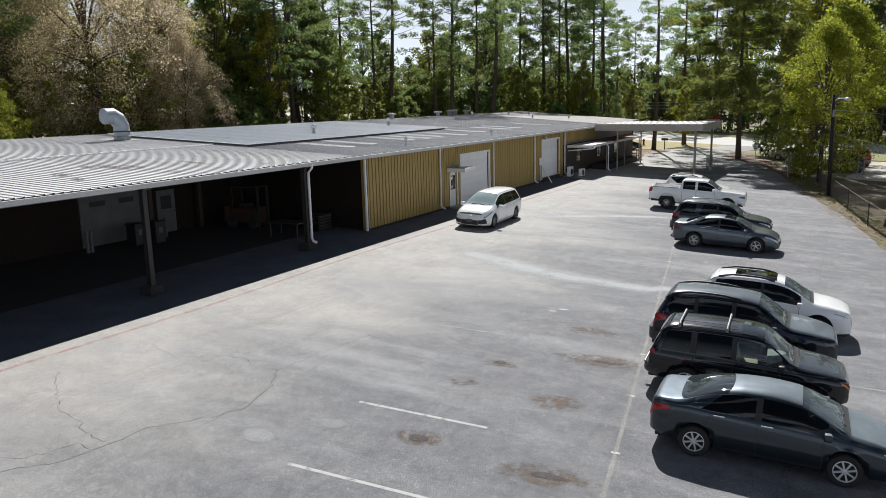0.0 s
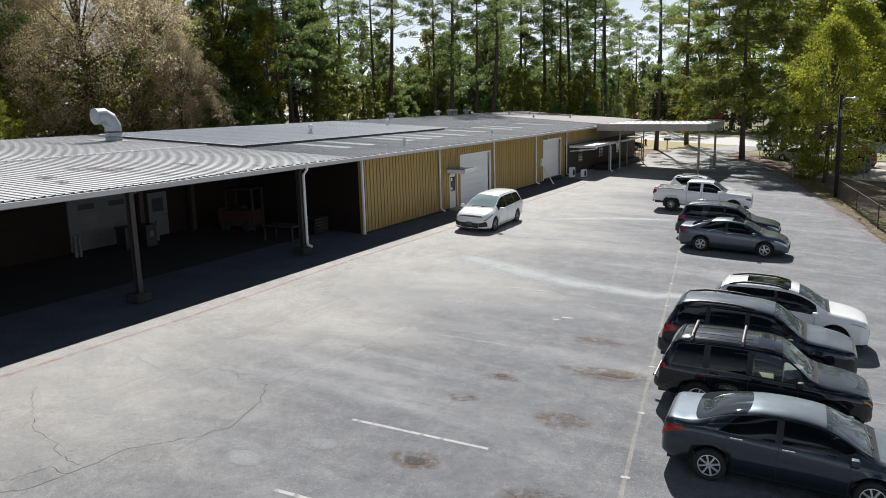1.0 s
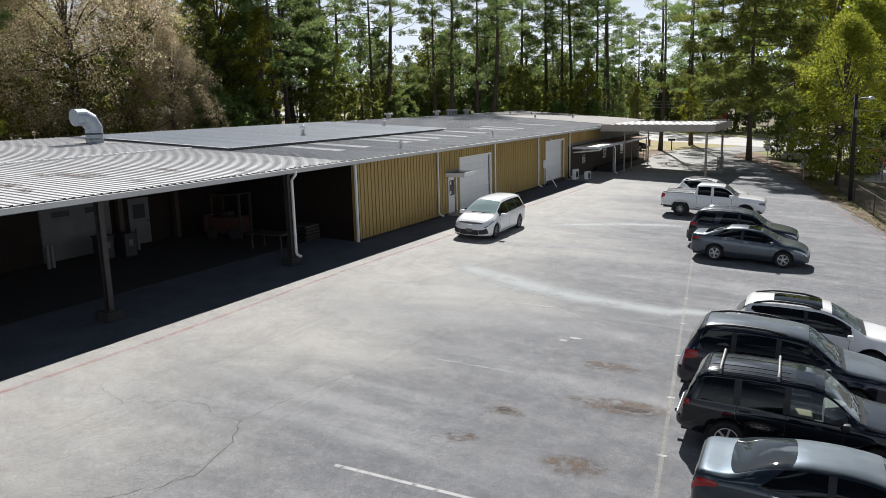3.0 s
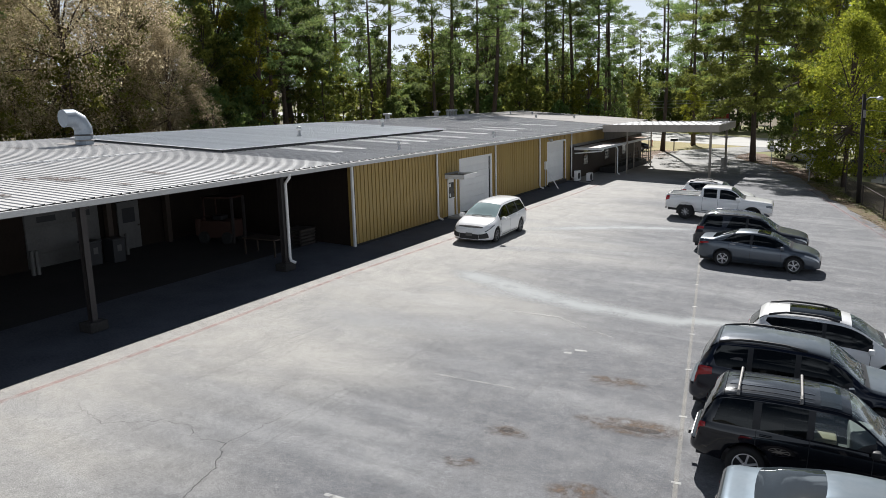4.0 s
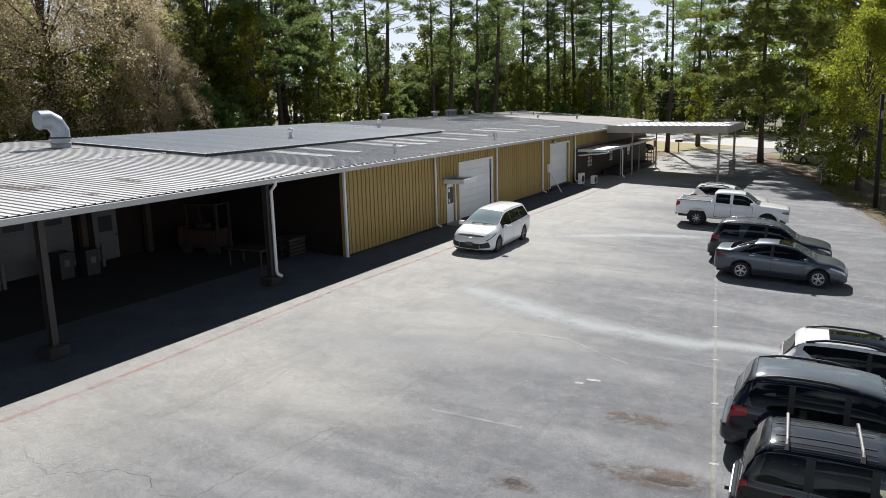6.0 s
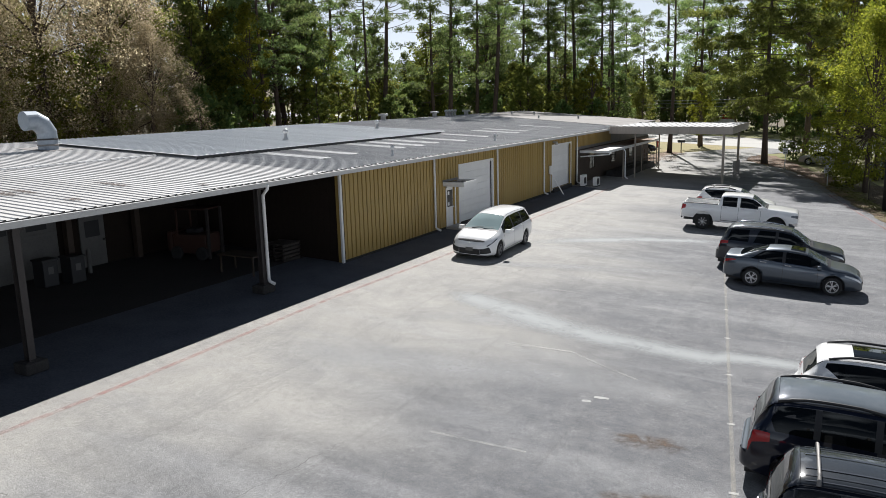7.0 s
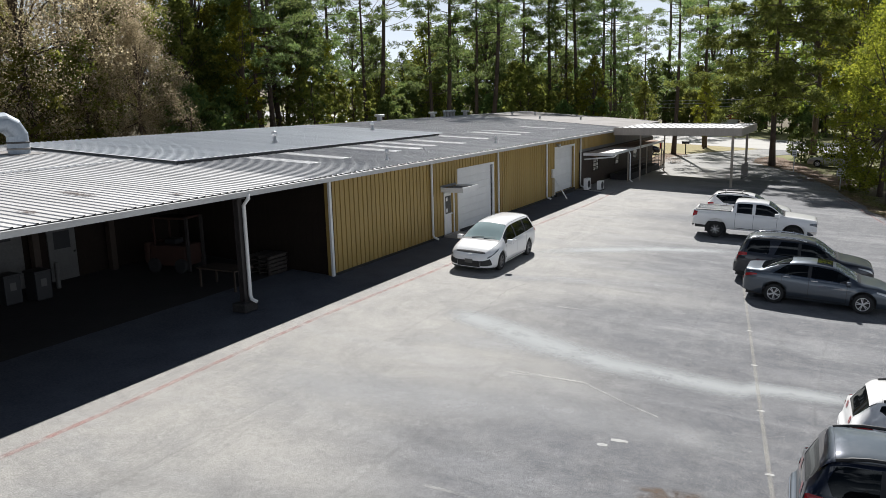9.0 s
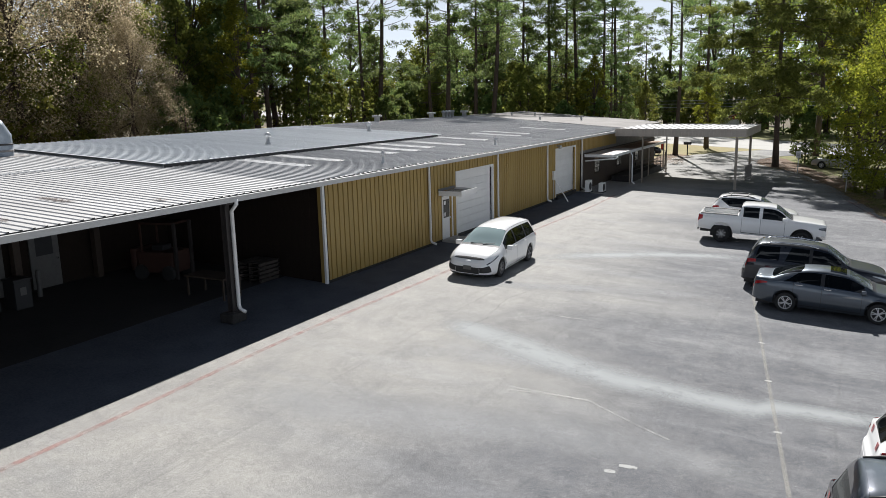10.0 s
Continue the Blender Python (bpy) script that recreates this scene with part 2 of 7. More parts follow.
M_ROOF_DARK = surface("weathered_roof", (0.24, 0.24, 0.245), (0.19, 0.19, 0.195), (0.28, 0.28, 0.28), 0.55, 0.25, 0.5, 9, (1, 1, 1), 0.08, 0.004, 0.10)
M_ROOF_MID = surface("dull_galvanised_roof", (0.36, 0.362, 0.368), (0.28, 0.283, 0.29), (0.45, 0.45, 0.455), 0.55, 0.1, 0.5, 9, (0.3, 1, 1), 0.08, 0.004, 0.10)
M_ROOF_NEW = surface("newer_roof_sheet", (0.64, 0.66, 0.675), (0.56, 0.58, 0.595), (0.72, 0.74, 0.755), 0.45, 0.15, 0.5, 9, (0.3, 1, 1), 0.06, 0.003, 0.05)
M_ROOF_PALE = surface("pale_roof", (0.265, 0.25, 0.24), (0.18, 0.17, 0.16), (0.34, 0.32, 0.31), 0.9, 0.0, 0.5, 9, (1, 1, 1), 0.08, 0.004, 0.06)
M_SKYLIGHT = surface("fibreglass_skylight", (0.66, 0.66, 0.655), (0.36, 0.36, 0.365), (0.76, 0.76, 0.75), 0.5, 0, 0.8, 5, bump_k=0.05, bump_d=0.003, vary=0.06)
M_GOLD = surface("gold_siding", (0.40, 0.268, 0.075), (0.35, 0.235, 0.068), (0.31, 0.215, 0.068), 0.5, 0, 0.8, 10, (1, 1, 0.25), 0.05, 0.003, 0.05)
M_WHITE = surface("white_trim", (0.86, 0.86, 0.85), (0.80, 0.80, 0.79), (0.72, 0.71, 0.68), 0.5, 0, 1.5, 14, bump_k=0.06, bump_d=0.003, vary=0.04)
M_GUTTER = surface("chalky_gutter_paint", (0.62, 0.62, 0.61), (0.54, 0.54, 0.53), (0.44, 0.43, 0.41), 0.6, 0, 1.2, 16, (1, 0.3, 1), 0.06, 0.003)
M_BROWN = surface("brown_siding", (0.05, 0.033, 0.023), (0.038, 0.026, 0.019), (0.066, 0.046, 0.034), 0.7, s1=1, s2=12, vary=0.08)
# Near-black copy of the siding; the carport's shade is in its colour
M_INNER = surface("shade_darkened_siding", (0.028, 0.021, 0.017), (0.021, 0.016, 0.014), (0.034, 0.026, 0.021), 0.95, s1=1, s2=12, spec=0.05)
# White darkened to hold the carport's shade; also mutes the number plates
M_DIM = surface("dimmed_white_paint", (0.125, 0.121, 0.115), (0.092, 0.09, 0.085), (0.15, 0.146, 0.138), 0.7, s1=1.2, s2=10)
M_POST = surface("dark_red_oxide_steel", (0.042, 0.036, 0.036), (0.03, 0.027, 0.027), (0.06, 0.05, 0.046), 0.6, 0.2, 2, 20)
M_STEEL = surface("painted_steel", (0.22, 0.215, 0.21), (0.17, 0.165, 0.16), (0.27, 0.25, 0.23), 0.6, 0.3, 2, 20)
M_RUSTY = surface("stained_white_deck", (0.72, 0.71, 0.69), (0.66, 0.64, 0.61), (0.34, 0.20, 0.12), 0.7, s1=0.8, s2=1.6, fine=0.75)
M_LEAFY_DECK = surface("leaf_stained_deck", (0.30, 0.20, 0.14), (0.46, 0.36, 0.28), (0.20, 0.12, 0.08), 0.9, s1=1.4, s2=6, bump_k=0.5, bump_d=0.03, fine=0.7)
M_GALV = surface("zinc", (0.55, 0.56, 0.57), (0.45, 0.46, 0.47), (0.62, 0.62, 0.62), 0.4, 0.7, 2, 20, bump_k=0.05, bump_d=0.003)
M_DUCT = surface("dull_zinc", (0.25, 0.29, 0.335), (0.20, 0.235, 0.28), (0.31, 0.35, 0.39), 0.5, 0.35, 2, 12, bump_k=0.05, bump_d=0.003)
M_TAUPE = surface("taupe_fascia", (0.42, 0.37, 0.32), (0.37, 0.33, 0.285), (0.48, 0.425, 0.37), 0.6, 0, 1, 12, vary=0.05)
M_POST_T = surface("weathered_taupe_paint", (0.36, 0.31, 0.255), (0.30, 0.26, 0.215), (0.42, 0.37, 0.31), 0.65, 0, 1, 12)
M_RUST = surface("rusted_wire", (0.075, 0.06, 0.05), (0.055, 0.045, 0.04), (0.11, 0.085, 0.07), 0.8, 0.2, 2, 20)
M_CONC = surface("concrete", (0.36, 0.35, 0.33), (0.28, 0.27, 0.25), (0.42, 0.41, 0.39), 0.9, s1=1.5, s2=18, bump_k=0.3, bump_d=0.01)
# Dirty concrete, darkened further so the colour holds the carport's shade
M_DIRTYC = surface("dirty_shaded_concrete", (0.034, 0.031, 0.030), (0.020, 0.019, 0.019), (0.06, 0.056, 0.053), 0.95, s1=3, s2=14, bump_k=0.6, bump_d=0.03)
# Concrete darkened so its colour carries the shade under the roof
M_FLOOR = surface("shaded_shop_floor", (0.030, 0.026, 0.026), (0.020, 0.018, 0.018), (0.044, 0.039, 0.038), 0.9, s1=0.7, s2=10)
M_BLACK = plain("black_plastic", (0.02, 0.02, 0.022), 0.55)
M_RUBBER = plain("tyre_rubber", (0.022, 0.022, 0.022), 0.85)
M_ALLOY = plain("alloy", (0.74, 0.74, 0.75), 0.35, 0.35)
M_CHROME = plain("chrome", (0.8, 0.8, 0.8), 0.12, 1.0)
M_RED = plain("red_lens", (0.38, 0.012, 0.015), 0.15)
M_LAMP = plain("clear_lens", (0.62, 0.63, 0.64), 0.12, 0.3)
M_AMBER = plain("amber_lens", (0.62, 0.2, 0.03), 0.2)
M_SEAT_D = plain("dark_cloth", (0.06, 0.06, 0.065), 0.9)
M_DASH = plain("grey_dashboard", (0.22, 0.22, 0.22), 0.8)
M_LAMP_D = plain("smoked_lens", (0.10, 0.11, 0.13), 0.1, 0.4)
M_SEAT_T = plain("tan_cloth", (0.35, 0.30, 0.21), 0.9)
M_GLASS = tinted_glass("privacy_glass", (0.06, 0.063, 0.07), 0.006, 1.38)
M_GLASS_C = tinted_glass("windscreen_glass", (0.74, 0.82, 0.79), 0.07)
# Strong pale film paints the reflected sky onto the van's windscreen
M_GLASS_V = tinted_glass("sky_tinged_windscreen", (0.72, 0.84, 0.80), 0.42, 1.9, (0.66, 0.85, 0.86))
M_ALLOY_D = plain("dark_alloy", (0.22, 0.22, 0.23), 0.4, 0.4)
M_GLASS_R = tinted_glass("grey_rear_glass", (0.10, 0.12, 0.14), 0.04, 2.1)
M_PANE = tinted_glass("dim_window_glass", (0.25, 0.26, 0.28), 0.01, 1.4)
M_BARK = surface("pine_bark", (0.085, 0.062, 0.047), (0.055, 0.042, 0.034), (0.14, 0.10, 0.075), 0.95, s1=2, s2=9, stretch=(1, 1, 0.3), bump_k=0.7, bump_d=0.04)
M_POLE = surface("creosoted_pole", (0.018, 0.015, 0.013), (0.012, 0.010, 0.009), (0.028, 0.023, 0.020), 0.9, s1=1, s2=15, stretch=(1, 1, 0.1))
M_NEEDLE = foliage("pine_needles", (0.095, 0.150, 0.054), (0.262, 0.322, 0.108), 0.72)
M_NEEDLE_Y = foliage("sunlit_pine_needles", (0.125, 0.168, 0.038), (0.300, 0.335, 0.085), 0.72)
M_LEAF = foliage("broad_leaves", (0.096, 0.156, 0.052), (0.248, 0.308, 0.092), 0.72)
M_LEAF_O = foliage("olive_leaves", (0.128, 0.155, 0.034), (0.300, 0.305, 0.068), 0.72)
M_LEAF_Y = foliage("yellow_green_leaves", (0.140, 0.165, 0.020), (0.345, 0.335, 0.040), 0.72)
M_LEAF_M = foliage("mid_green_leaves", (0.100, 0.138, 0.022), (0.255, 0.270, 0.045), 0.72)
M_LEAF_B = foliage("browning_leaves", (0.21, 0.16, 0.085), (0.64, 0.55, 0.38), 0.72)
M_WOOD = surface("grey_wood", (0.12, 0.095, 0.07), (0.09, 0.07, 0.052), (0.16, 0.13, 0.1), 0.85, s1=1, s2=15, stretch=(0.2, 1, 1), vary=0.15)
# Darker copy of the grey wood, with the carport's shade in its colour
M_WOOD_D = surface("shade_darkened_wood", (0.055, 0.045, 0.038), (0.038, 0.031, 0.027), (0.075, 0.062, 0.052), 0.9, s1=1, s2=15, stretch=(0.2, 1, 1), vary=0.2)
# Orange darkened so its colour carries the carport's shade
M_ORANGE = plain("dimmed_orange_paint", (0.052, 0.022, 0.015), 0.6)
M_LINE_W = faded("worn_white_paint", (0.62, 0.62, 0.60), 0.62, 4, 0.25, 0.5)
M_LINE_B = faded("worn_tan_line", (0.46, 0.44, 0.39), 0.40, 1.5, 0.25, 0.60)
M_LINE_F = faded("faint_white_paint", (0.58, 0.58, 0.55), 0.42, 2.2, 0.35, 0.6)
M_LINE_R = faded("worn_red_paint", (0.48, 0.20, 0.175), 0.44, 2.6, 0.34, 0.66)
M_DUST = faded("pale_dust", (0.43, 0.45, 0.455), 0.7, 0.8, 0.1, 0.5, edge=True)
M_HAZE = faded("faint_dust", (0.40, 0.405, 0.41), 0.5, 0.6, 0.1, 0.6, edge=True)
M_OIL = faded("rusty_oil_stain", (0.12, 0.078, 0.05), 0.85, 3.6, 0.40, 0.64, edge=True)
M_OIL_D = faded("fresh_oil", (0.045, 0.036, 0.032), 0.95, 4.5, 0.30, 0.55, edge=True)
M_GRIME = faded("rusty_grime", (0.075, 0.048, 0.04), 1.0, 8.0, 0.42, 0.56, edge=True)
M_CRACK = faded("crack_dark", (0.05, 0.048, 0.045), 0.55, 7, 0.2, 0.5)


# ---- geometry helpers ----
def part(name, bm, material, parent=None, label="", smooth=False):
    """Links a bmesh (or a finished mesh) as one object under a thing or a part."""
    if isinstance(bm, bpy.types.Mesh):
        me = bm
    else:
        me = bpy.data.meshes.new(name)
        bm.normal_update()
        bm.to_mesh(me)
        bm.free()
        me.materials.append(material)
        if smooth:
            me.polygons.foreach_set("use_smooth", [True] * len(me.polygons))
    ob = new(name, me)
    if parent is not None:
        ob.parent = parent
    if label:
        ob["label"] = label
    return ob


def thing(name, label, category, m=None, group="", kind=""):
    ob = new(name)
    if m is not None:
        ob.matrix_basis = m
    return tagged(ob, label, category, group, kind)


def box(bm, x0, x1, y0, y1, z0, z1, m=None, bev=0.0):
    co = [(x, y, z) for x in (x0, x1) for y in (y0, y1) for z in (z0, z1)]
    vs = [bm.verts.new(m @ Vector(c) if m is not None else c) for c in co]
    fs = [bm.faces.new([vs[i] for i in f]) for f in ((0, 1, 3, 2), (4, 6, 7, 5), (0, 4, 5, 1), (2, 3, 7, 6), (0, 2, 6, 4), (1, 5, 7, 3))]
    if bev:
        bmesh.ops.bevel(bm, geom=list({e for f in fs for e in f.edges}), offset=bev, segments=2, affect="EDGES", profile=0.6)
    return bm


def bbox(x0, x1, y0, y1, z0, z1, m=None, bev=0.0):
    return box(bmesh.new(), x0, x1, y0, y1, z0, z1, m, bev)


def tube(bm, pts, radii, n=8, cap=True):
    """A round bar along points, tapering by radii."""
    pts = [Vector(p) for p in pts]
    rings = []
    side = None
    for i, p in enumerate(pts):
        d = (pts[min(i + 1, len(pts) - 1)] - pts[max(i - 1, 0)]).normalized()
        if side is None:
            side = d.orthogonal().normalized()
        side = (side - d * side.dot(d)).normalized()
        up = d.cross(side)
        rings.append([bm.verts.new(p + radii[i] * (math.cos(a) * side + math.sin(a) * up)) for a in (2 * math.pi * k / n for k in range(n))])
    for a, b in zip(rings, rings[1:]):
        for k in range(n):
            bm.faces.new((a[k], a[(k + 1) % n], b[(k + 1) % n], b[k]))
    if cap:
        bm.faces.new(rings[0][::-1])
        bm.faces.new(rings[-1])
    return bm


def bar(p, q, r, n=8):
    return tube(bmesh.new(), [p, q], [r, r], n)


def lathe(bm, profile, n=24, axis="y", m=None):
    """Turns (radius, offset) pairs round an axis."""
    rings = []
    for r, o in profile:
        ring = []
        for k in range(n):
            a = 2 * math.pi * k / n
            c = (r * math.cos(a), o, r * math.sin(a)) if axis == "y" else (r * math.cos(a), r * math.sin(a), o)
            ring.append(bm.verts.new(m @ Vector(c) if m is not None else c))
        rings.append(ring)
    for a, b in zip(rings, rings[1:]):
        for k in range(n):
            bm.faces.new((a[k], a[(k + 1) % n], b[(k + 1) % n], b[k]))
    return bm


def ragged(outline, amount, step=0.8):
    """The outline with uneven edges."""
    out = []
    n = len(outline)
    for i in range(n):
        a, b = outline[i], outline[(i + 1) % n]
        d = math.dist(a, b)
        k = max(1, min(60, int(d / step))) if d < 60 else 1
        for j in range(k):
            f = j / k
            x, y = a[0] + (b[0] - a[0]) * f, a[1] + (b[1] - a[1]) * f
            out.append((x + amount * noise.noise((x * 0.9, y * 0.9, 0.3)), y + amount * noise.noise((x * 0.9, y * 0.9, 7.7))))
    return out


FALL = 0.0463  # the lot falls away from the building


def gz(x):
    return -FALL * x


def on_ground(x, y, turn=0.0, up=0.0):
    """A pose that lies on the falling ground."""
    return pose(x, y, gz(x) + up, 0, math.degrees(math.atan(FALL)), 0) @ pose(0, 0, 0, 0, 0, turn)


def slab(name, outline, z0, z1, material, label, category, kind="structure", rough=0.0):
    bm = bmesh.new()
    outline = ragged(outline, rough) if rough else outline
    lo = [bm.verts.new((x, y, z0 + gz(x))) for x, y in outline]
    hi = [bm.verts.new((x, y, z1 + gz(x))) for x, y in outline]
    bm.faces.new(hi)
    bm.faces.new(lo[::-1])
    for i in range(len(lo)):
        j = (i + 1) % len(lo)
        bm.faces.new((lo[i], lo[j], hi[j], hi[i]))
    bmesh.ops.recalc_face_normals(bm, faces=bm.faces)
    return tagged(part(name, bm, material), label, category, kind=kind)


def ribbon(name, pts, widths, z, material, label, category="marking", fade=False, parent=None):
    """A thin flat film along a line on the ground; fade: soft edges across and at the ends."""
    pts = [Vector((x, y, z)) for x, y in pts]
    rows = (-1, -0.75, -0.5, -0.25, 0, 0.25, 0.5, 0.75, 1) if fade else (-1, 1)
    verts, faces, fades = [], [], []
    for i, p in enumerate(pts):
        d = (pts[min(i + 1, len(pts) - 1)] - pts[max(i - 1, 0)]).normalized()
        s = Vector((-d.y, d.x, 0))
        for r in rows:
            q = p + s * widths[i] * 0.5 * r
            q.z += gz(q.x)
            verts.append(q)
            fades.append(0.0 if i in (0, len(pts) - 1) else (1 - r * r) ** 1.5)
    k = len(rows)
    for i in range(len(pts) - 1):
        for j in range(k - 1):
            faces.append((i * k + j, (i + 1) * k + j, (i + 1) * k + j + 1, i * k + j + 1))
    me = bpy.data.meshes.new(name)
    me.from_pydata(verts, [], faces)
    if fade:
        me.attributes.new("fade", "FLOAT", "POINT").data.foreach_set("value", fades)
    me.materials.append(material)
    return tagged(part(name, me, None, parent), label, category, kind="structure")


def blot(name, x, y, rx, ry, turn, material, label, z=0.006, fall=FALL):
    """An irregular round stain with a soft rim."""
    rng = random.Random(round(x * 97 + y * 31))
    verts, fades, faces = [(x, y, z - fall * x)], [1.0], []
    n = 22
    for ring, f in ((0.35, 1.0), (0.7, 0.8), (1.0, 0.0)):
        for k in range(n):
            a = 2 * math.pi * k / n
            w = ring * (1 + 0.28 * noise.noise((math.cos(a) * 1.4 + x, math.sin(a) * 1.4 + y, ring * 0.4)) + rng.uniform(-0.06, 0.06))
            px, py = rx * w * math.cos(a), ry * w * math.sin(a)
            vx = x + px * math.cos(turn) - py * math.sin(turn)
            verts.append((vx, y + px * math.sin(turn) + py * math.cos(turn), z - fall * vx))
            fades.append(f)
    for k in range(n):
        faces.append((0, 1 + k, 1 + (k + 1) % n))
        for r in range(2):
            a, b = 1 + r * n, 1 + (r + 1) * n
            faces.append((a + k, b + k, b + (k + 1) % n, a + (k + 1) % n))
    me = bpy.data.meshes.new(name)
    me.from_pydata(verts, [], faces)
    me.attributes.new("fade", "FLOAT", "POINT").data.foreach_set("value", fades)
    me.materials.append(material)
    return tagged(part(name, me, None), label, "stain", kind="structure")


# ---- ground ----
slab("ground", [(-500, -300), (500, -300), (500, 900), (-500, 900)], -1.0, -0.03, M_DIRT, "brown leaf-strewn dirt ground under the trees", "ground")
LOT = [(-0.3, -70), (37.64, -75.71), (32.31, -40.29), (27.44, -14.15), (24.47, 2.47), (22.22, 11.98), (21.21, 17.44), (19.98, 22.69), (18.66, 28.40), (17.23, 34.40), (15.68, 41.86), (12.88, 51.25), (9.84, 55.80), (8.37, 58.78), (8.36, 62.94), (9.19, 67.54), (12.55, 74.09), (14.44, 76.13), (7.69, 77.41), (4.22, 71.10), (1.30, 64.23), (0.38, 59.65), (0.51, 54.89), (1.38, 50.61), (1.31, 45.34), (-0.14, 45.37), (-0.3, 30)]
slab("pavement", LOT, -0.5, 0.0, M_ASPHALT, "cracked grey asphalt of the parking lot with dusty pale patches", "asphalt", rough=0.3)
slab("road", [(-311.09, 135.33), (-65.76, 93.14), (2.81, 78.34), (16.55, 75.74), (61.86, 70.92), (310.48, 33.35), (310.40, 52.93), (61.79, 88.19), (16.57, 94.49), (-66.50, 113.88), (-311.18, 156.06)], -0.4, -0.002, M_ROAD, "sunlit pale concrete road beyond the lot", "road")
slab("lawn", [(-25.67, 57.24), (-0.42, 52.70), (0.17, 59.69), (1.09, 64.27), (4.01, 71.14), (7.47, 77.45), (-65.74, 92.52), (-64.90, 69.13)], -0.3, -0.012, M_LAWN, "dry tan lawn beside the driveway", "lawn", rough=0.7)
slab("lawn", [(9.40, 67.50), (8.78, 64.05), (14.96, 52.28), (19.62, 42.10), (26.78, 43.50), (82.69, 43.22), (82.58, 67.41), (61.87, 70.34), (14.65, 75.85), (12.86, 74.03)], -0.3, -0.014, M_GREEN, "green roadside lawn with dry patches", "lawn", rough=0.7)
slab("straw_bed", [(8.46, 62.92), (8.48, 58.88), (9.95, 56.01), (12.98, 51.46), (15.89, 42.06), (16.93, 40.94), (16.41, 46.16), (13.19, 57.31), (10.67, 65.48), (9.30, 66.93)], -0.3, -0.006, M_STRAW, "reddish pine straw and leaf litter under the big pine", "leaf litter", rough=0.7)
slab("straw_bed", [(1.41, 45.44), (1.48, 50.71), (0.62, 54.87), (0.48, 59.63), (1.20, 64.01), (-0.92, 65.24), (-1.29, 57.58), (-0.51, 51.66), (-0.06, 45.70)], -0.3, -0.006, M_STRAW, "reddish pine straw beside the building", "leaf litter", rough=0.7)
slab("verge", [(-311.18, 156.29), (-66.51, 114.13), (16.57, 94.74), (61.79, 88.42), (310.40, 53.16), (310.26, 85.17), (-311.32, 190.60)], -0.3, -0.010, M_GREEN, "mown grass verge across the road", "verge")
slab("lawn", [(21.41, 17.40), (22.43, 11.76), (24.57, 2.57), (26.13, 2.19), (24.10, 11.41), (22.65, 18.22), (20.61, 26.94), (18.57, 36.48), (17.13, 40.79), (15.89, 41.71), (17.43, 34.48), (18.87, 28.47), (20.19, 22.77)], -0.3, -0.008, M_VERGE, "dry grass strip along the asphalt edge", "lawn", rough=0.7)
# Dark sheet painting in the eave's shade, cut to the shadow's edge
slab("shade_strip", [(-2.04, -39.38), (2.04, -39.79), (2.05, -20.75), (2.03, -6.22), (2.02, 7.26), (1.98, 20.92), (1.95, 28.50), (-0.17, 28.87), (0.02, 0.07), (-2.04, 0.07)], -0.2, 0.002, M_SHADE_TONE, "dark bluish asphalt strip painting in the eave's shade along the building", "asphalt", rough=0.05)
slab("yard", [(20.86, 42.11), (45.44, 37.46), (45.36, 57.61), (23.86, 62.33), (21.10, 53.52)], -0.3, -0.004, M_SAND, "pale sandy dirt yard behind the pipe gate", "yard", rough=0.7)

# ---- the long metal building ----
SLOPE, EAVE_X, EAVE_Z, RIDGE_X = 0.055, 0.50, 3.86, -17.8
SKYLIGHTS = [(-2.35, 1.9), (-2.5, 4.3), (-2.5, 8.6), (-2.4, 10.6), (-2.7, 12.6), (-2.2, 15.2), (-2.7, 19.3), (-2.6, 24.2), (-2.9, 26.6), (-2.6, 33.0)]
DUCT = (-13.75, -2.85, -4)
Y0, Y1 = -40.0, 50.2


def roof_z(x):
    return EAVE_Z + SLOPE * (EAVE_X - x)


def rib_mesh(name, length, pitch, ribs, height, slope, material, thick=0.02):
    """A ribbed metal sheet: runs from x = 0 to -length, rising; width along y."""
    prof = [(0.0, 0.0)]
    for k in range(ribs):
        c = pitch * (k + 0.5)
        prof += [(c - 0.034, 0), (c - 0.016, height), (c + 0.016, height), (c + 0.034, 0)]
    prof.append((pitch * ribs, 0.0))
    bm = bmesh.new()
    rows = []
    for x in (0, -length):
        rows.append(([bm.verts.new((x, y, -x * slope + z)) for y, z in prof], [bm.verts.new((x, y, -x * slope - thick)) for y in (0, pitch * ribs)]))
    (a, ab), (b, bb) = rows
    for i in range(len(prof) - 1):
        bm.faces.new((a[i], a[i + 1], b[i + 1], b[i]))
    bm.faces.new((ab[0], bb[0], bb[1], ab[1]))
    bm.faces.new([ab[1]] + a[::-1] + [ab[0]])
    bm.faces.new([bb[0]] + b + [bb[1]])
    bm.faces.new((ab[0], a[0], b[0], bb[0]))
    bm.faces.new((ab[1], bb[1], b[-1], a[-1]))
    bmesh.ops.recalc_face_normals(bm, faces=bm.faces)
    me = bpy.data.meshes.new(name)
    bm.to_mesh(me)
    bm.free()
    me.materials.append(material)
    return me


building = thing("metal_building", "long low metal building with gold siding and a ribbed grey roof", "building")
bm = bmesh.new()
BACK_X = RIDGE_X - 0.3
prof = [(EAVE_X - 0.1, roof_z(EAVE_X - 0.1) - 0.06), (BACK_X, roof_z(BACK_X) - 0.06), (BACK_X, roof_z(BACK_X) - 0.16), (EAVE_X - 0.1, roof_z(EAVE_X - 0.1) - 0.16)]
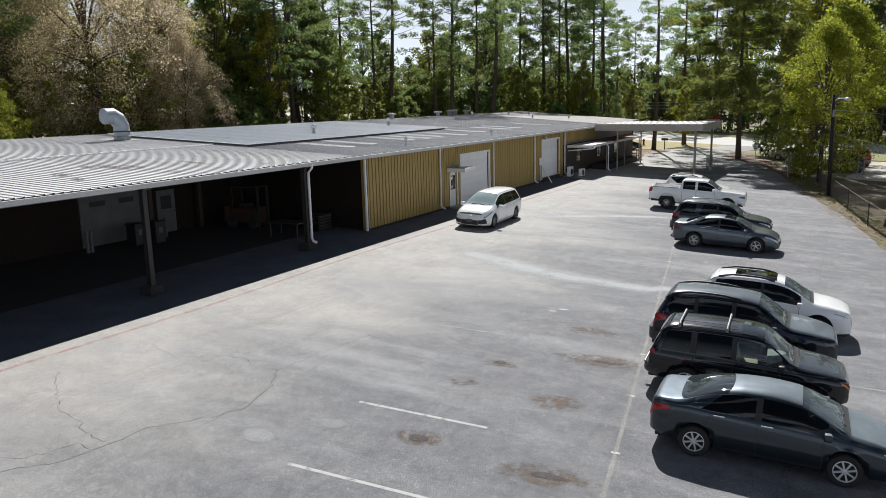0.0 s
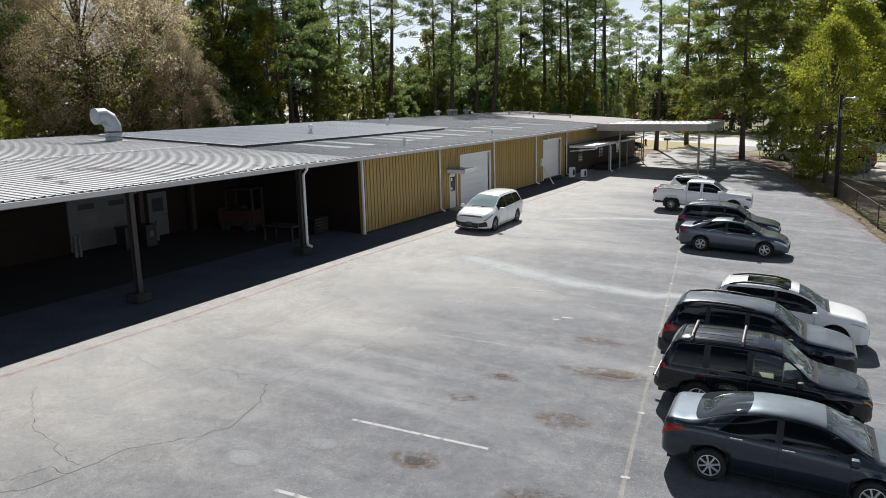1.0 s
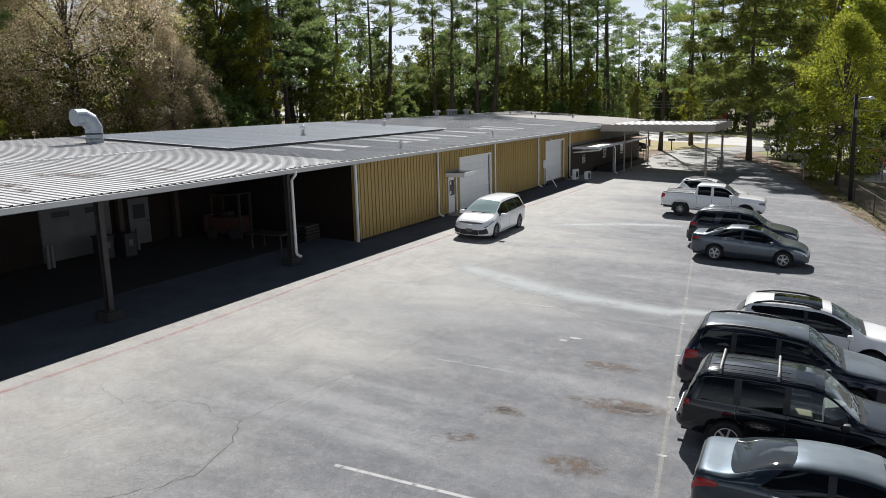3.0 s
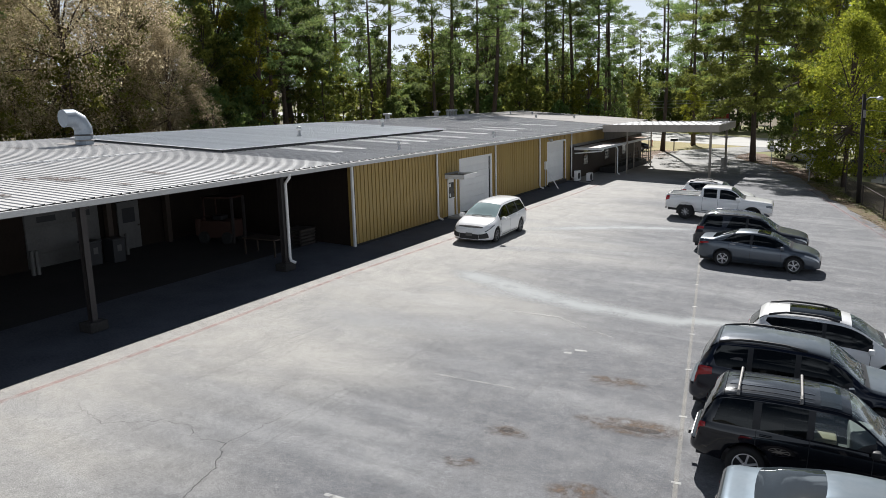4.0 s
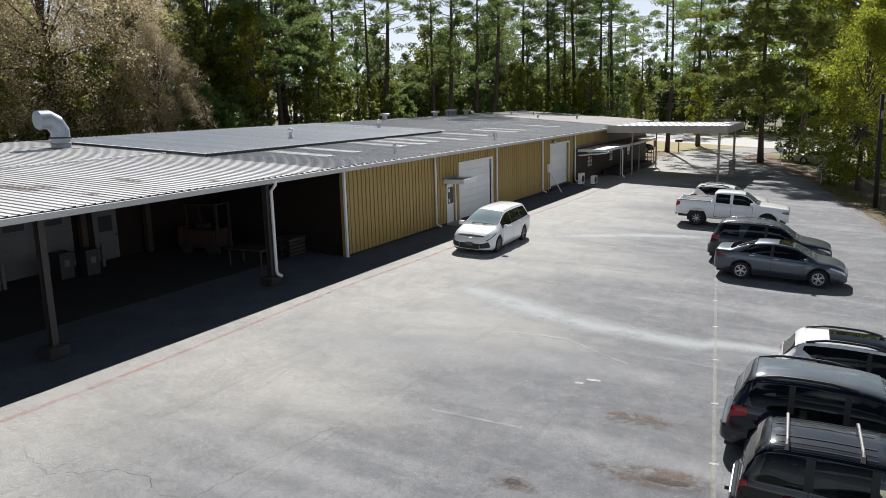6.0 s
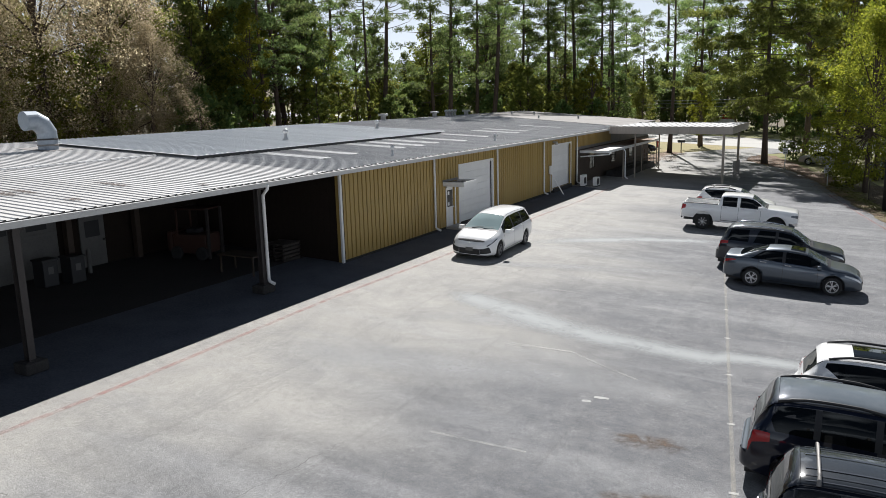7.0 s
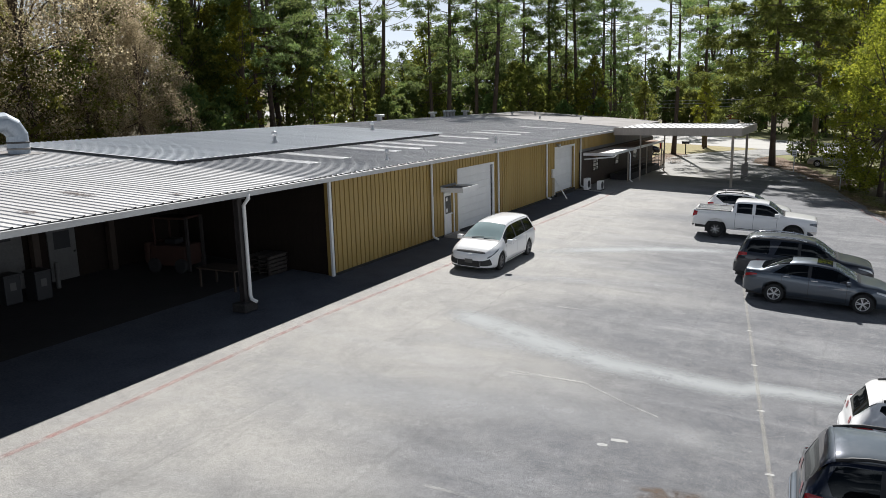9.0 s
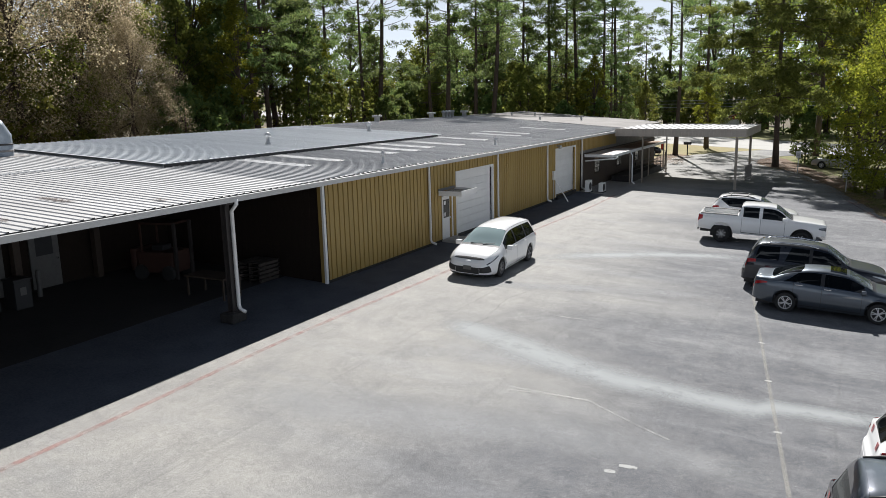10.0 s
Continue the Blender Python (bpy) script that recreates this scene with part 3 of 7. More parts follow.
ends = [[bm.verts.new((x, y, z)) for x, z in prof] for y in (Y0, Y1)]
for i in range(4):
    bm.faces.new((ends[0][i], ends[0][(i + 1) % 4], ends[1][(i + 1) % 4], ends[1][i]))
bm.faces.new(ends[0][::-1])
bm.faces.new(ends[1])
front_roof = part("roof", bm, M_STEEL, building)

PW = 0.9144
LAP = 8.9
me_low = rib_mesh("roof_panel", LAP, PW / 3, 3, 0.026, SLOPE, M_ROOF)
me_up = rib_mesh("roof_panel", 18.5 - LAP + 0.05, PW / 3, 3, 0.026, SLOPE, M_ROOF)
me_full = rib_mesh("roof_panel", 18.5, PW / 3, 3, 0.032, SLOPE, M_ROOF_MID)
me_raise = rib_mesh("raised_panel", 10.6, PW / 3, 3, 0.032, SLOPE, M_ROOF_NEW, 0.02)
y = Y0
while y < Y1 - 0.5:
    if y < -1.6:
        part("roof_panel", me_low, None, front_roof).location = (EAVE_X, y, EAVE_Z)
        part("roof_panel", me_up, None, front_roof).location = (EAVE_X - LAP + 0.05, y, roof_z(EAVE_X - LAP + 0.05) + 0.024)
    else:
        part("roof_panel", me_full, None, front_roof).location = (EAVE_X, y, EAVE_Z)
    y += PW
part("lap_strip", bbox(-8.50, -8.40, Y0, -1.6, roof_z(-8.45) + 0.02, roof_z(-8.45) + 0.066), M_WHITE, front_roof)
y = -1.5
while y < 19.8:
    part("raised_panel", me_raise, None, front_roof).location = (-6.1, y, roof_z(-6.1) + 0.16)
    y += PW
# Black filler paints in the shade of the open gap here
part("closure_strip", bbox(-6.12, -6.08, -1.5, 19.9, roof_z(-6.1) + 0.01, roof_z(-6.1) + 0.14), M_BLACK, front_roof, "black strip painting the shaded gap under the raised sheets")
# Black blocks stand in for the shaded hollows of the rib ends
notch = bmesh.new()
for k in range(int((Y1 - 12 - Y0) / (PW / 3))):
    yc = Y0 + PW / 3 * (k + 0.5)
    box(notch, EAVE_X + 0.002, EAVE_X + 0.010, yc - 0.034, yc + 0.034, EAVE_Z - 0.010, EAVE_Z + 0.027)
tagged(part("eave_closure", notch, M_BLACK, building, "black blocks painting the shaded hollows of the open rib ends"), kind="stuff")
part("ridge_cap", bbox(RIDGE_X - 0.32, RIDGE_X - 0.1, Y0, Y1, roof_z(RIDGE_X) - 0.02, roof_z(RIDGE_X) + 0.035), M_ROOF_DARK, front_roof)
PALE = [(0.5, 39.4), (0.5, 52.6), (-1.6, 54.5), (-18.1, 64.0), (-18.1, 49.0)]
bm = bmesh.new()
lo = [bm.verts.new((x, y, roof_z(x) - 0.06)) for x, y in PALE]
hi = [bm.verts.new((x, y, roof_z(x) + 0.05)) for x, y in PALE]
bm.faces.new(hi)
bm.faces.new(lo[::-1])
for i in range(len(PALE)):
    j = (i + 1) % len(PALE)
    bm.faces.new((lo[i], lo[j], hi[j], hi[i]))
bmesh.ops.recalc_face_normals(bm, faces=bm.faces)
part("coated_roof", bm, M_ROOF_PALE, front_roof, "pale coated roof over the office end")

for sx, sy, rx, ry in ((-3.5, -11.6, 1.1, 0.32), (-2.5, -8.5, 0.9, 0.2), (-3.0, -14.2, 0.5, 0.3), (-0.9, -11.1, 0.35, 0.18), (-0.3, -6.9, 0.3, 0.15), (-14.1, -6.0, 0.9, 0.2), (-3.2, -11.0, 0.7, 0.16), (-4.3, -12.2, 0.6, 0.2), (-1.6, -14.6, 0.4, 0.16)):
    st = blot("roof_stain", 0, 0, rx, ry, 0.0, M_GRIME, "dark rusty stain on the roof metal", 0.0, 0.0)
    st.matrix_basis = pose(sx, sy, roof_z(sx) + 0.04, 0, math.degrees(math.atan(SLOPE)), 0)

# skylight strips let into the front slope
me_sky = rib_mesh("skylight", 3.45, PW / 3.6, 3, 0.016, SLOPE, M_SKYLIGHT, 0.01)
for sx, sy in SKYLIGHTS:
    part("skylight", me_sky, None, front_roof).location = (sx, sy, roof_z(sx) + 0.030)


def siding_strip(width, z0, z1):
    """One ribbed strip of wall metal, its face at x = 0, running along y."""
    bm = bmesh.new()
    prof = [(0, 0.0), (0, width * 0.74), (-0.062, width * 0.77), (-0.062, width * 0.93), (0, width * 0.96), (0, width)]
    back = -0.075
    lo, hi = [[bm.verts.new((x, yy, z)) for x, yy in prof] + [bm.verts.new((back, width, z)), bm.verts.new((back, 0, z))] for z in (z0, z1)]
    n = len(lo)
    for i in range(n):
        j = (i + 1) % n
        bm.faces.new((lo[i], lo[j], hi[j], hi[i]))
    bm.faces.new(lo[::-1])
    bm.faces.new(hi)
    bmesh.ops.recalc_face_normals(bm, faces=bm.faces)
    me = bpy.data.meshes.new("siding_strip")
    bm.to_mesh(me)
    bm.free()
    me.materials.append(M_GOLD)
    return me


def strips(parent, y_from, y_to, holes, z0, z1, m, material=None):
    """Siding strips along y, with holes (ya, yb, za, zb)."""
    made = {}
    n = round((y_to - y_from) / 0.3048)
    w = (y_to - y_from) / n
    for k in range(n):
        ya = y_from + k * w
        spans = [(z0, z1)]
        for ha, hb, za, zb in holes:
            if ya + w * 0.5 > ha and ya + w * 0.5 < hb:
                spans = ([(z0, za)] if za > z0 + 0.05 else []) + ([(zb, z1)] if zb < z1 - 0.05 else [])
        for s in spans:
            key = (round(s[0], 2), round(s[1], 2))
            if key not in made:
                made[key] = siding_strip(w, *s)
                if material:
                    made[key].materials[0] = material
            part("siding_strip", made[key], None, parent).matrix_basis = m @ pose(0, ya, 0)


WALL_T = 3.68
GD1, GD2, MAN = (10.45, 14.6, 0.04, 3.0), (24.38, 28.2, 0.26, 3.14), (8.98, 9.92, 0.03, 2.10)
wall_e = tagged(part("wall_east", bbox(-0.25, -0.08, 0.0, 0.15, 0, WALL_T), M_GOLD), "gold ribbed metal wall in shade with white trims", "wall", kind="structure")
segs = [(0.15, 8.98, 0, WALL_T), (8.98, 9.92, 2.10, WALL_T), (9.92, 10.45, 0, WALL_T), (10.45, 14.6, 3.0, WALL_T), (14.6, 24.38, 0, WALL_T), (24.38, 28.2, 3.14, WALL_T), (28.2, 52.0, 0, WALL_T)]
for ya, yb, za, zb in segs:
    part("wall_section", bbox(-0.25, -0.08, ya, yb, za, zb), M_STEEL, wall_e)
strips(wall_e, 0.06, 29.3, [GD1, GD2, MAN], 0.06, WALL_T, pose(0, 0, 0))
strips(wall_e, 29.4, 38.5, [], 2.75, WALL_T, pose(0, 0, 0))
part("kick_plate", bbox(-0.06, 0.015, 0.06, 8.9, 0, 0.10), M_DIRTYC, wall_e)
part("kick_plate", bbox(-0.06, 0.015, 14.7, 24.3, 0, 0.14), M_DIRTYC, wall_e)

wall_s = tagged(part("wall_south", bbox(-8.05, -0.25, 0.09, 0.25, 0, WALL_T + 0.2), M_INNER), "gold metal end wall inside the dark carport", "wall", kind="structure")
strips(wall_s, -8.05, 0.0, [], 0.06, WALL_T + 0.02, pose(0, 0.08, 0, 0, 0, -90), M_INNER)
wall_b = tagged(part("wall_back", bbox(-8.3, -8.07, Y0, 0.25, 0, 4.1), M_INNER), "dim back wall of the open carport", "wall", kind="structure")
tagged(part("wall_west", bbox(BACK_X - 0.1, BACK_X + 0.1, Y0 + 0.2, 52.0, 0, 4.6), M_GOLD), "gold metal wall on the far side of the building", "wall", kind="structure")
tagged(part("wall_north", bbox(BACK_X + 0.1, -0.25, 51.8, 52.0, 0, 3.7), M_BROWN), "brown end wall of the building", "wall", kind="structure")
tagged(part("wall_end", bbox(BACK_X + 0.1, 0.0, Y0, Y0 + 0.2, 0, 3.6), M_GOLD), "gold metal end wall of the carport", "wall", kind="structure")
tagged(part("floor", bbox(-8.05, -2.05, Y0, 0.08, -0.1, 0.004, pose(0, 0, 0, 0, math.degrees(math.atan(FALL)), 0)), M_FLOOR), "concrete floor under the carport roof, darkened to paint in its shade", "floor", kind="structure")
tagged(part("ceiling", bbox(-8.05, 0.2, Y0, 0.0, 3.60, 3.64), M_STEEL), "dark purlins and underside of the carport roof", "ceiling", kind="structure")

# gutter and fascia
gut = part("gutter", bbox(EAVE_X - 0.02, EAVE_X + 0.12, Y0, 38.7, EAVE_Z - 0.19, EAVE_Z - 0.03), M_GUTTER, building, "white metal gutter")
part("closure_strip", bbox(EAVE_X + 0.001, EAVE_X + 0.006, Y0, 38.6, EAVE_Z - 0.03, EAVE_Z + 0.001), M_BLACK, building, "dark foam closure under the sheet ends")
part("fascia", bbox(EAVE_X - 0.52, EAVE_X - 0.02, Y0, 38.7, EAVE_Z - 0.12, EAVE_Z - 0.08), M_WHITE, building)


def downspout(x, y0, z1, kick=0.28, r=0.055):
    bm = bmesh.new()
    tube(bm, [(x, y0, z1), (x, y0, z1 - 0.14), (x, y0, z1 - 0.42), (x, y0, 0.32), (x + 0.04, y0, 0.2), (x + kick, y0, 0.12)], [r] * 6, 6)
    return part("downspout", bm, M_WHITE, building, "white downspout", smooth=True)


for yy in (7.62, 15.1, 22.6, 29.4):
    downspout(0.10, yy, EAVE_Z - 0.15)
part("corner_trim", bbox(-0.06, 0.03, -0.06, 0.06, 0.0, WALL_T), M_WHITE, building, "white corner trim")


# ---- carport posts on concrete footings ----
def carport_post(yy, spout):
    p = thing("carport_post", "grey steel carport post on a rough concrete footing", "post", pose(0.22, yy, 0), "carport posts")
    part("footing", bbox(-0.27, 0.27, -0.30, 0.30, 0, 0.3, bev=0.05), M_DIRTYC, p, "rough concrete block")
    bm = bmesh.new()
    box(bm, -0.10, -0.085, -0.09, 0.09, 0.3, 3.66)
    box(bm, 0.085, 0.10, -0.09, 0.09, 0.3, 3.66)
    box(bm, -0.085, 0.085, -0.006, 0.006, 0.3, 3.66)
    part("steel_section", bm, M_POST, p)
    part("base_plate", bbox(-0.16, 0.16, -0.16, 0.16, 0.3, 0.32), M_POST, p)
    part("bracket", bbox(-0.2, 0.2, -0.14, 0.14, 3.58, 3.7), M_POST, p)
    if spout:
        bm = bmesh.new()
        tube(bm, [(0.38, 0.1, 3.74), (0.38, 0.1, 3.6), (0.17, 0.1, 3.38), (0.17, 0.1, 0.5), (0.22, 0.1, 0.38), (0.42, 0.1, 0.32)], [0.06] * 6, 6)
        part("downspout", bm, M_WHITE, p, "white downspout strapped to the post", smooth=True)


for yy, sp in ((-5.05, True), (-13.6, False), (-22.7, True), (-31.5, False)):
    carport_post(yy, sp)


# ---- doors in the gold wall ----
def overhead_door(name, hole, label):
    ya, yb, za, zb = hole
    d = tagged(part(name, bbox(-0.20, -0.17, ya, yb, za, zb), M_WHITE), label, "garage door", kind="structure")
    n = 8
    h = (zb - za) / n
    for k in range(n):
        bm = bmesh.new()
        z0 = za + k * h
        box(bm, -0.17, -0.135, ya + 0.02, yb - 0.02, z0 + 0.012, z0 + h - 0.012)
        for j in (1, 2):
            zz = z0 + h * j / 3
            box(bm, -0.135, -0.130, ya + 0.03, yb - 0.03, zz - 0.012, zz + 0.012)
        part("door_panel", bm, M_WHITE, d)
    for a, b, c, e in ((ya - 0.10, ya, za - 0.1, zb), (yb, yb + 0.10, za - 0.1, zb), (ya - 0.10, yb + 0.10, zb, zb + 0.12)):
        part("door_trim", bbox(-0.17, 0.025, a, b, c, e), M_WHITE, d)
    part("sill", bbox(-0.2, 0.12, ya, yb, 0, za - 0.01), M_DIRTYC, d)
    return d


overhead_door("door_1", GD1, "white sectional overhead door, closed, in gold wall")
overhead_door("door_2", GD2, "white sectional overhead door, closed, above a low sill")
man = tagged(part("door_3", bbox(-0.12, -0.07, 9.02, 9.90, 0.04, 2.06), M_WHITE), "white metal door with a window, closed", "door", kind="structure")
part("door_window", bbox(-0.07, -0.055, 9.18, 9.74, 1.05, 1.9), M_GLASS, man, "dark glass pane with small notices")
for a, b, c in ((9.22, 9.40, 1.66), (9.24, 9.38, 1.12)):
    part("notice", bbox(-0.055, -0.05, a, b, c, c + 0.18), M_WHITE, man, "small white notice")
part("door_handle", bbox(-0.07, 0.0, 9.79, 9.86, 0.98, 1.06, bev=0.01), M_CHROME, man)
part("door_frame", bbox(-0.10, 0.02, 8.92, 9.02, 0, 2.12), M_WHITE, man)
part("door_frame", bbox(-0.10, 0.02, 9.90, 10.0, 0, 2.12), M_WHITE, man)
part("door_frame", bbox(-0.10, 0.02, 8.92, 10.0, 2.06, 2.12), M_WHITE, man)
part("step", bbox(0.02, 0.9, 8.8, 10.1, -0.06, 0.09, bev=0.02), M_CONC, man)
awn = thing("door_awning", "small white metal awning over the door", "awning")
for k in range(6):
    ya = 8.62 + k * 0.257
    part("slat", bbox(0.03, 1.17, ya + 0.01, ya + 0.247, 2.30, 2.32), M_WHITE, awn)
    part("seam", bbox(0.03, 1.17, ya - 0.009, ya + 0.009, 2.30, 2.34), M_STEEL, awn)
part("front_valance", bbox(1.17, 1.20, 8.60, 10.17, 2.20, 2.42), M_WHITE, awn)
for yy in (8.58, 10.16):
    part("side_valance", bbox(0.03, 1.20, yy, yy + 0.025, 2.18, 2.40), M_WHITE, awn)
part("back_rail", bbox(0.0, 0.05, 8.60, 10.17, 2.36, 2.48), M_STEEL, awn)

# ---- things along the wall ----
ladder = thing("leaning_board", "white plank leaning against the wall", "plank")
part("plank", bbox(-0.015, 0.015, -0.07, 0.07, 0, 1.62, pose(0.95, 24.0, -0.03, 0, -32, 0), 0.004), M_WHITE, ladder)
meter = thing("meter_box", "grey electric meter box on the wall", "meter box")
part("case", bbox(0.03, 0.16, 23.6, 23.9, 1.35, 1.9, bev=0.02), M_WHITE, meter)
part("conduit", bar((0.09, 23.75, 0.1), (0.09, 23.75, 1.35), 0.025), M_GALV, meter)
lampw = thing("wall_lamp", "small security lamp on the gold wall", "lamp")
part("bracket", bbox(0.0, 0.16, 24.5, 24.58, 3.36, 3.48), M_GALV, lampw)
bm = bmesh.new()
lathe(bm, [(0.0, 0.14), (0.09, 0.13), (0.13, 0.05), (0.11, -0.08), (0.0, -0.1)], 14, "z", pose(0.22, 24.54, 3.34))
part("head", bm, M_GALV, lampw, smooth=True)


def ac_unit(x, y, h):
    a = thing("air_conditioner", "white outdoor air conditioner unit on the pavement", "air conditioner", pose(x, y, gz(x)), "outdoor units")
    part("case", bbox(-0.15, 0.15, -0.36, 0.36, 0.06, h, bev=0.02), M_WHITE, a)
    bm = bmesh.new()
    lathe(bm, [(0.0, 0.0), (0.24, 0.0), (0.26, -0.02), (0.26, -0.04)], 18, "z", pose(0.175, -0.08, h * 0.53, 0, 90, 0))
    part("fan_grille", bm, M_BLACK, a)
    for yy in (-0.3, 0.3):
        part("foot", bbox(-0.2, 0.2, yy - 0.04, yy + 0.04, 0, 0.06), M_BLACK, a)


ac_unit(0.75, 28.9, 0.85)
ac_unit(1.5, 29.6, 0.66)


# ---- roof fittings ----
def roof_vent(x, y, h=0.5, r=0.09):
    v = thing("roof_vent", "small galvanised pipe vent with a cap on the roof", "vent", pose(x, y, roof_z(x) + RAISE(x, y)), "pipe vents")
    part("pipe", lathe(bmesh.new(), [(r * 1.7, 0), (r * 1.6, 0.05), (r, 0.12), (r, h), (0, h)], 14, "z"), M_GALV, v, smooth=True)
    part("cap", lathe(bmesh.new(), [(0, h + 0.16), (r * 1.5, h + 0.1), (r * 1.75, h + 0.0), (r * 1.5, h - 0.08), (0, h - 0.08)], 14, "z"), M_GALV, v, smooth=True)


def RAISE(x, y):
    return 0.2 if (-1.5 < y < 20 and -17 < x < -6.1) else 0.0


for vx, vy, vh in ((-8.6, 7.2, 0.42), (-10.4, 18.8, 0.42), (-0.8, 5.3, 0.36), (-0.9, 17.0, 0.3)):
    roof_vent(vx, vy, vh, 0.09 if vx < -5 else 0.055)
for vx, vy in ((-14.9, 52.5), (-9.3, 46.0), (-12.9, 54.0), (-6.1, 48.5)):
    roof_vent(vx, vy, 0.22, 0.06)


def roof_hood(y):
    h = thing("roof_ventilator", "boxy galvanised ridge ventilator", "ventilator", pose(RIDGE_X, y, roof_z(RIDGE_X)), "ridge ventilators")
    part("throat", bbox(-0.17, 0.17, -0.17, 0.17, 0, 0.36, bev=0.02), M_GALV, h)
    part("hood", bbox(-0.31, 0.31, -0.31, 0.31, 0.36, 0.54, bev=0.03), M_GALV, h)


for yy in (31.2, 40.4, 47.2):
    roof_hood(yy)
for k in range(4):
    bm = bmesh.new()
    lathe(bm, [(0.13, 0), (0.13, 0.42), (0.2, 0.46), (0.2, 0.6), (0, 0.66)], 12, "z")
    g = thing("turbine_pipe", "short galvanised exhaust pipe in a row on the ridge", "pipe", pose(RIDGE_X + 0.1, 42.6 + 0.62 * k, roof_z(RIDGE_X)), "exhaust pipes")
    part("pipe", bm, M_GALV, g, smooth=True)

duct = thing("exhaust_duct", "large galvanised gooseneck exhaust duct on the roof", "duct", pose(DUCT[0], DUCT[1], roof_z(DUCT[0])))
R = 0.42
path = [(0, 0, 0.0), (0, 0, 0.82), (0, -0.20, 1.15), (0, -0.52, 1.34), (0, -0.98, 1.32)]
turn = pose(0, 0, 0, 0, 0, DUCT[2])
bm = bmesh.new()
tube(bm, [turn @ Vector(p) for p in path], [R] * len(path), 24)
part("gooseneck", bm, M_DUCT, duct, smooth=False)
for z in (0.24, 0.50):
    bm = bmesh.new()
    lathe(bm, [(R, z - 0.04), (R + 0.025, z - 0.03), (R + 0.025, z + 0.03), (R, z + 0.04)], 24, "z")
    part("band", bm, M_STEEL if z < 0.4 else M_BLACK, duct, "dark sealing band")
part("curb", bbox(-1.3, 0.7, -0.75, 0.7, -0.05, 0.05, pose(0, 0, 0, 0, math.degrees(math.atan(SLOPE)), 0)), M_ROOF_PALE, duct)

# ---- porch and drive-through canopy at the far end ----
porch = thing("porch_roof", "flat white porch roof on slim posts along the brown wall", "porch")
part("deck", bbox(0.0, 2.05, 30.3, 37.4, 2.38, 2.46, bev=0.01), M_RUSTY, porch, "white deck with rusty leaf stains")
part("deck", bbox(0.0, 2.05, 37.4, 47.0, 2.38, 2.46, bev=0.01), M_LEAFY_DECK, porch, "deck under brown leaf litter")
part("edge", bbox(2.05, 2.13, 30.3, 47.0, 2.28, 2.48), M_WHITE, porch, "white edge channel")
part("edge", bbox(0.0, 2.05, 30.24, 30.3, 2.28, 2.48), M_WHITE, porch)
for yy in (35.2, 41.2, 46.8):
    part("post", bbox(1.94, 2.02, yy - 0.04, yy + 0.04, -0.1, 2.38), M_POST_T, porch)
part("gutter_pipe", tube(bmesh.new(), [(2.2, 30.9, 2.26), (2.2, 30.3, 2.2), (0.12, 30.15, 2.02)], [0.055] * 3, 6), M_WHITE, porch, "white pipe along the porch end")
bm = bmesh.new()
tube(bm, [(2.16, 34.6, 2.36), (2.3, 34.6, 2.1), (2.3, 34.6, 0.15), (2.5, 34.6, 0.0)], [0.055] * 4, 6)
part("downspout", bm, M_WHITE, porch, smooth=True)
tagged(part("wall_porch", bbox(-0.06, 0.02, 29.45, 51.9, 0, 2.54), M_BROWN), "dark brown boarded wall under the porch", "wall", kind="structure")
for k, yy in enumerate((32.6, 38.6, 44.4)):
    w = tagged(part("window_%d" % (k + 1), bbox(0.02, 0.035, yy, yy + 1.3, 0.95, 2.1), M_PANE), "dark window in a brown porch wall", "window", kind="structure")
    for a, b, c, d in ((yy - 0.06, yy, 0.89, 2.16), (yy + 1.3, yy + 1.36, 0.89, 2.16), (yy, yy + 1.3, 2.1, 2.16), (yy, yy + 1.3, 0.89, 0.95)):
        part("window_frame", bbox(0.02, 0.06, a, b, c, d), M_BROWN, w)

ramp = thing("ramp_railing", "black metal railing along the entrance ramp", "railing")
part("ramp_slab", bbox(0.3, 1.85, 36.2, 46.6, -0.1, 0.42, bev=0.02), M_DIRTYC, ramp, "concrete ramp")
for z in (0.75, 1.05, 1.35):
    part("rail", bar((1.8, 36.2, z), (1.8, 46.6, z), 0.025), M_BLACK, ramp)
for k in range(8):
    part("baluster", bar((1.8, 36.2 + k * 10.4 / 7, 0.4), (1.8, 36.2 + k * 10.4 / 7, 1.36), 0.025), M_BLACK, ramp)

steps = thing("porch_steps", "weathered wooden steps at the end of the porch", "steps", pose(0.9, 48.6, -0.05))
for k in range(3):
    part("tread", bbox(-0.7, 0.7, 0.32 * k, 0.32 * k + 0.30, 0.18 * (3 - k) - 0.03, 0.18 * (3 - k), bev=0.006), M_WOOD, steps)
for xx in (-0.66, 0.66):
    part("stringer", bbox(xx - 0.03, xx + 0.03, 0.0, 0.94, 0.0, 0.16), M_WOOD, steps)
    for yy in (0.05, 0.9):
        part("rail_post", bbox(xx - 0.035, xx + 0.035, yy - 0.035, yy + 0.035, 0.0, 1.35), M_WOOD, steps)
    part("hand_rail", bbox(xx - 0.04, xx + 0.04, 0.0, 0.96, 1.35, 1.40), M_WOOD, steps)

canopy = thing("drive_through_canopy", "taupe flat drive-through canopy on four posts", "canopy")
CX0, CX1, CY0, CY1 = 0.6, 9.95, 36.0, 45.6
tilt = pose(CX0, 0, 3.44, 0, math.degrees(math.atan(0.010)), 0)
part("deck", bbox(0.02, CX1 - CX0 - 0.02, CY0 + 0.02, CY1 - 0.02, 0.47, 0.53, tilt), M_ROOF_MID, canopy, "pale metal canopy roof")
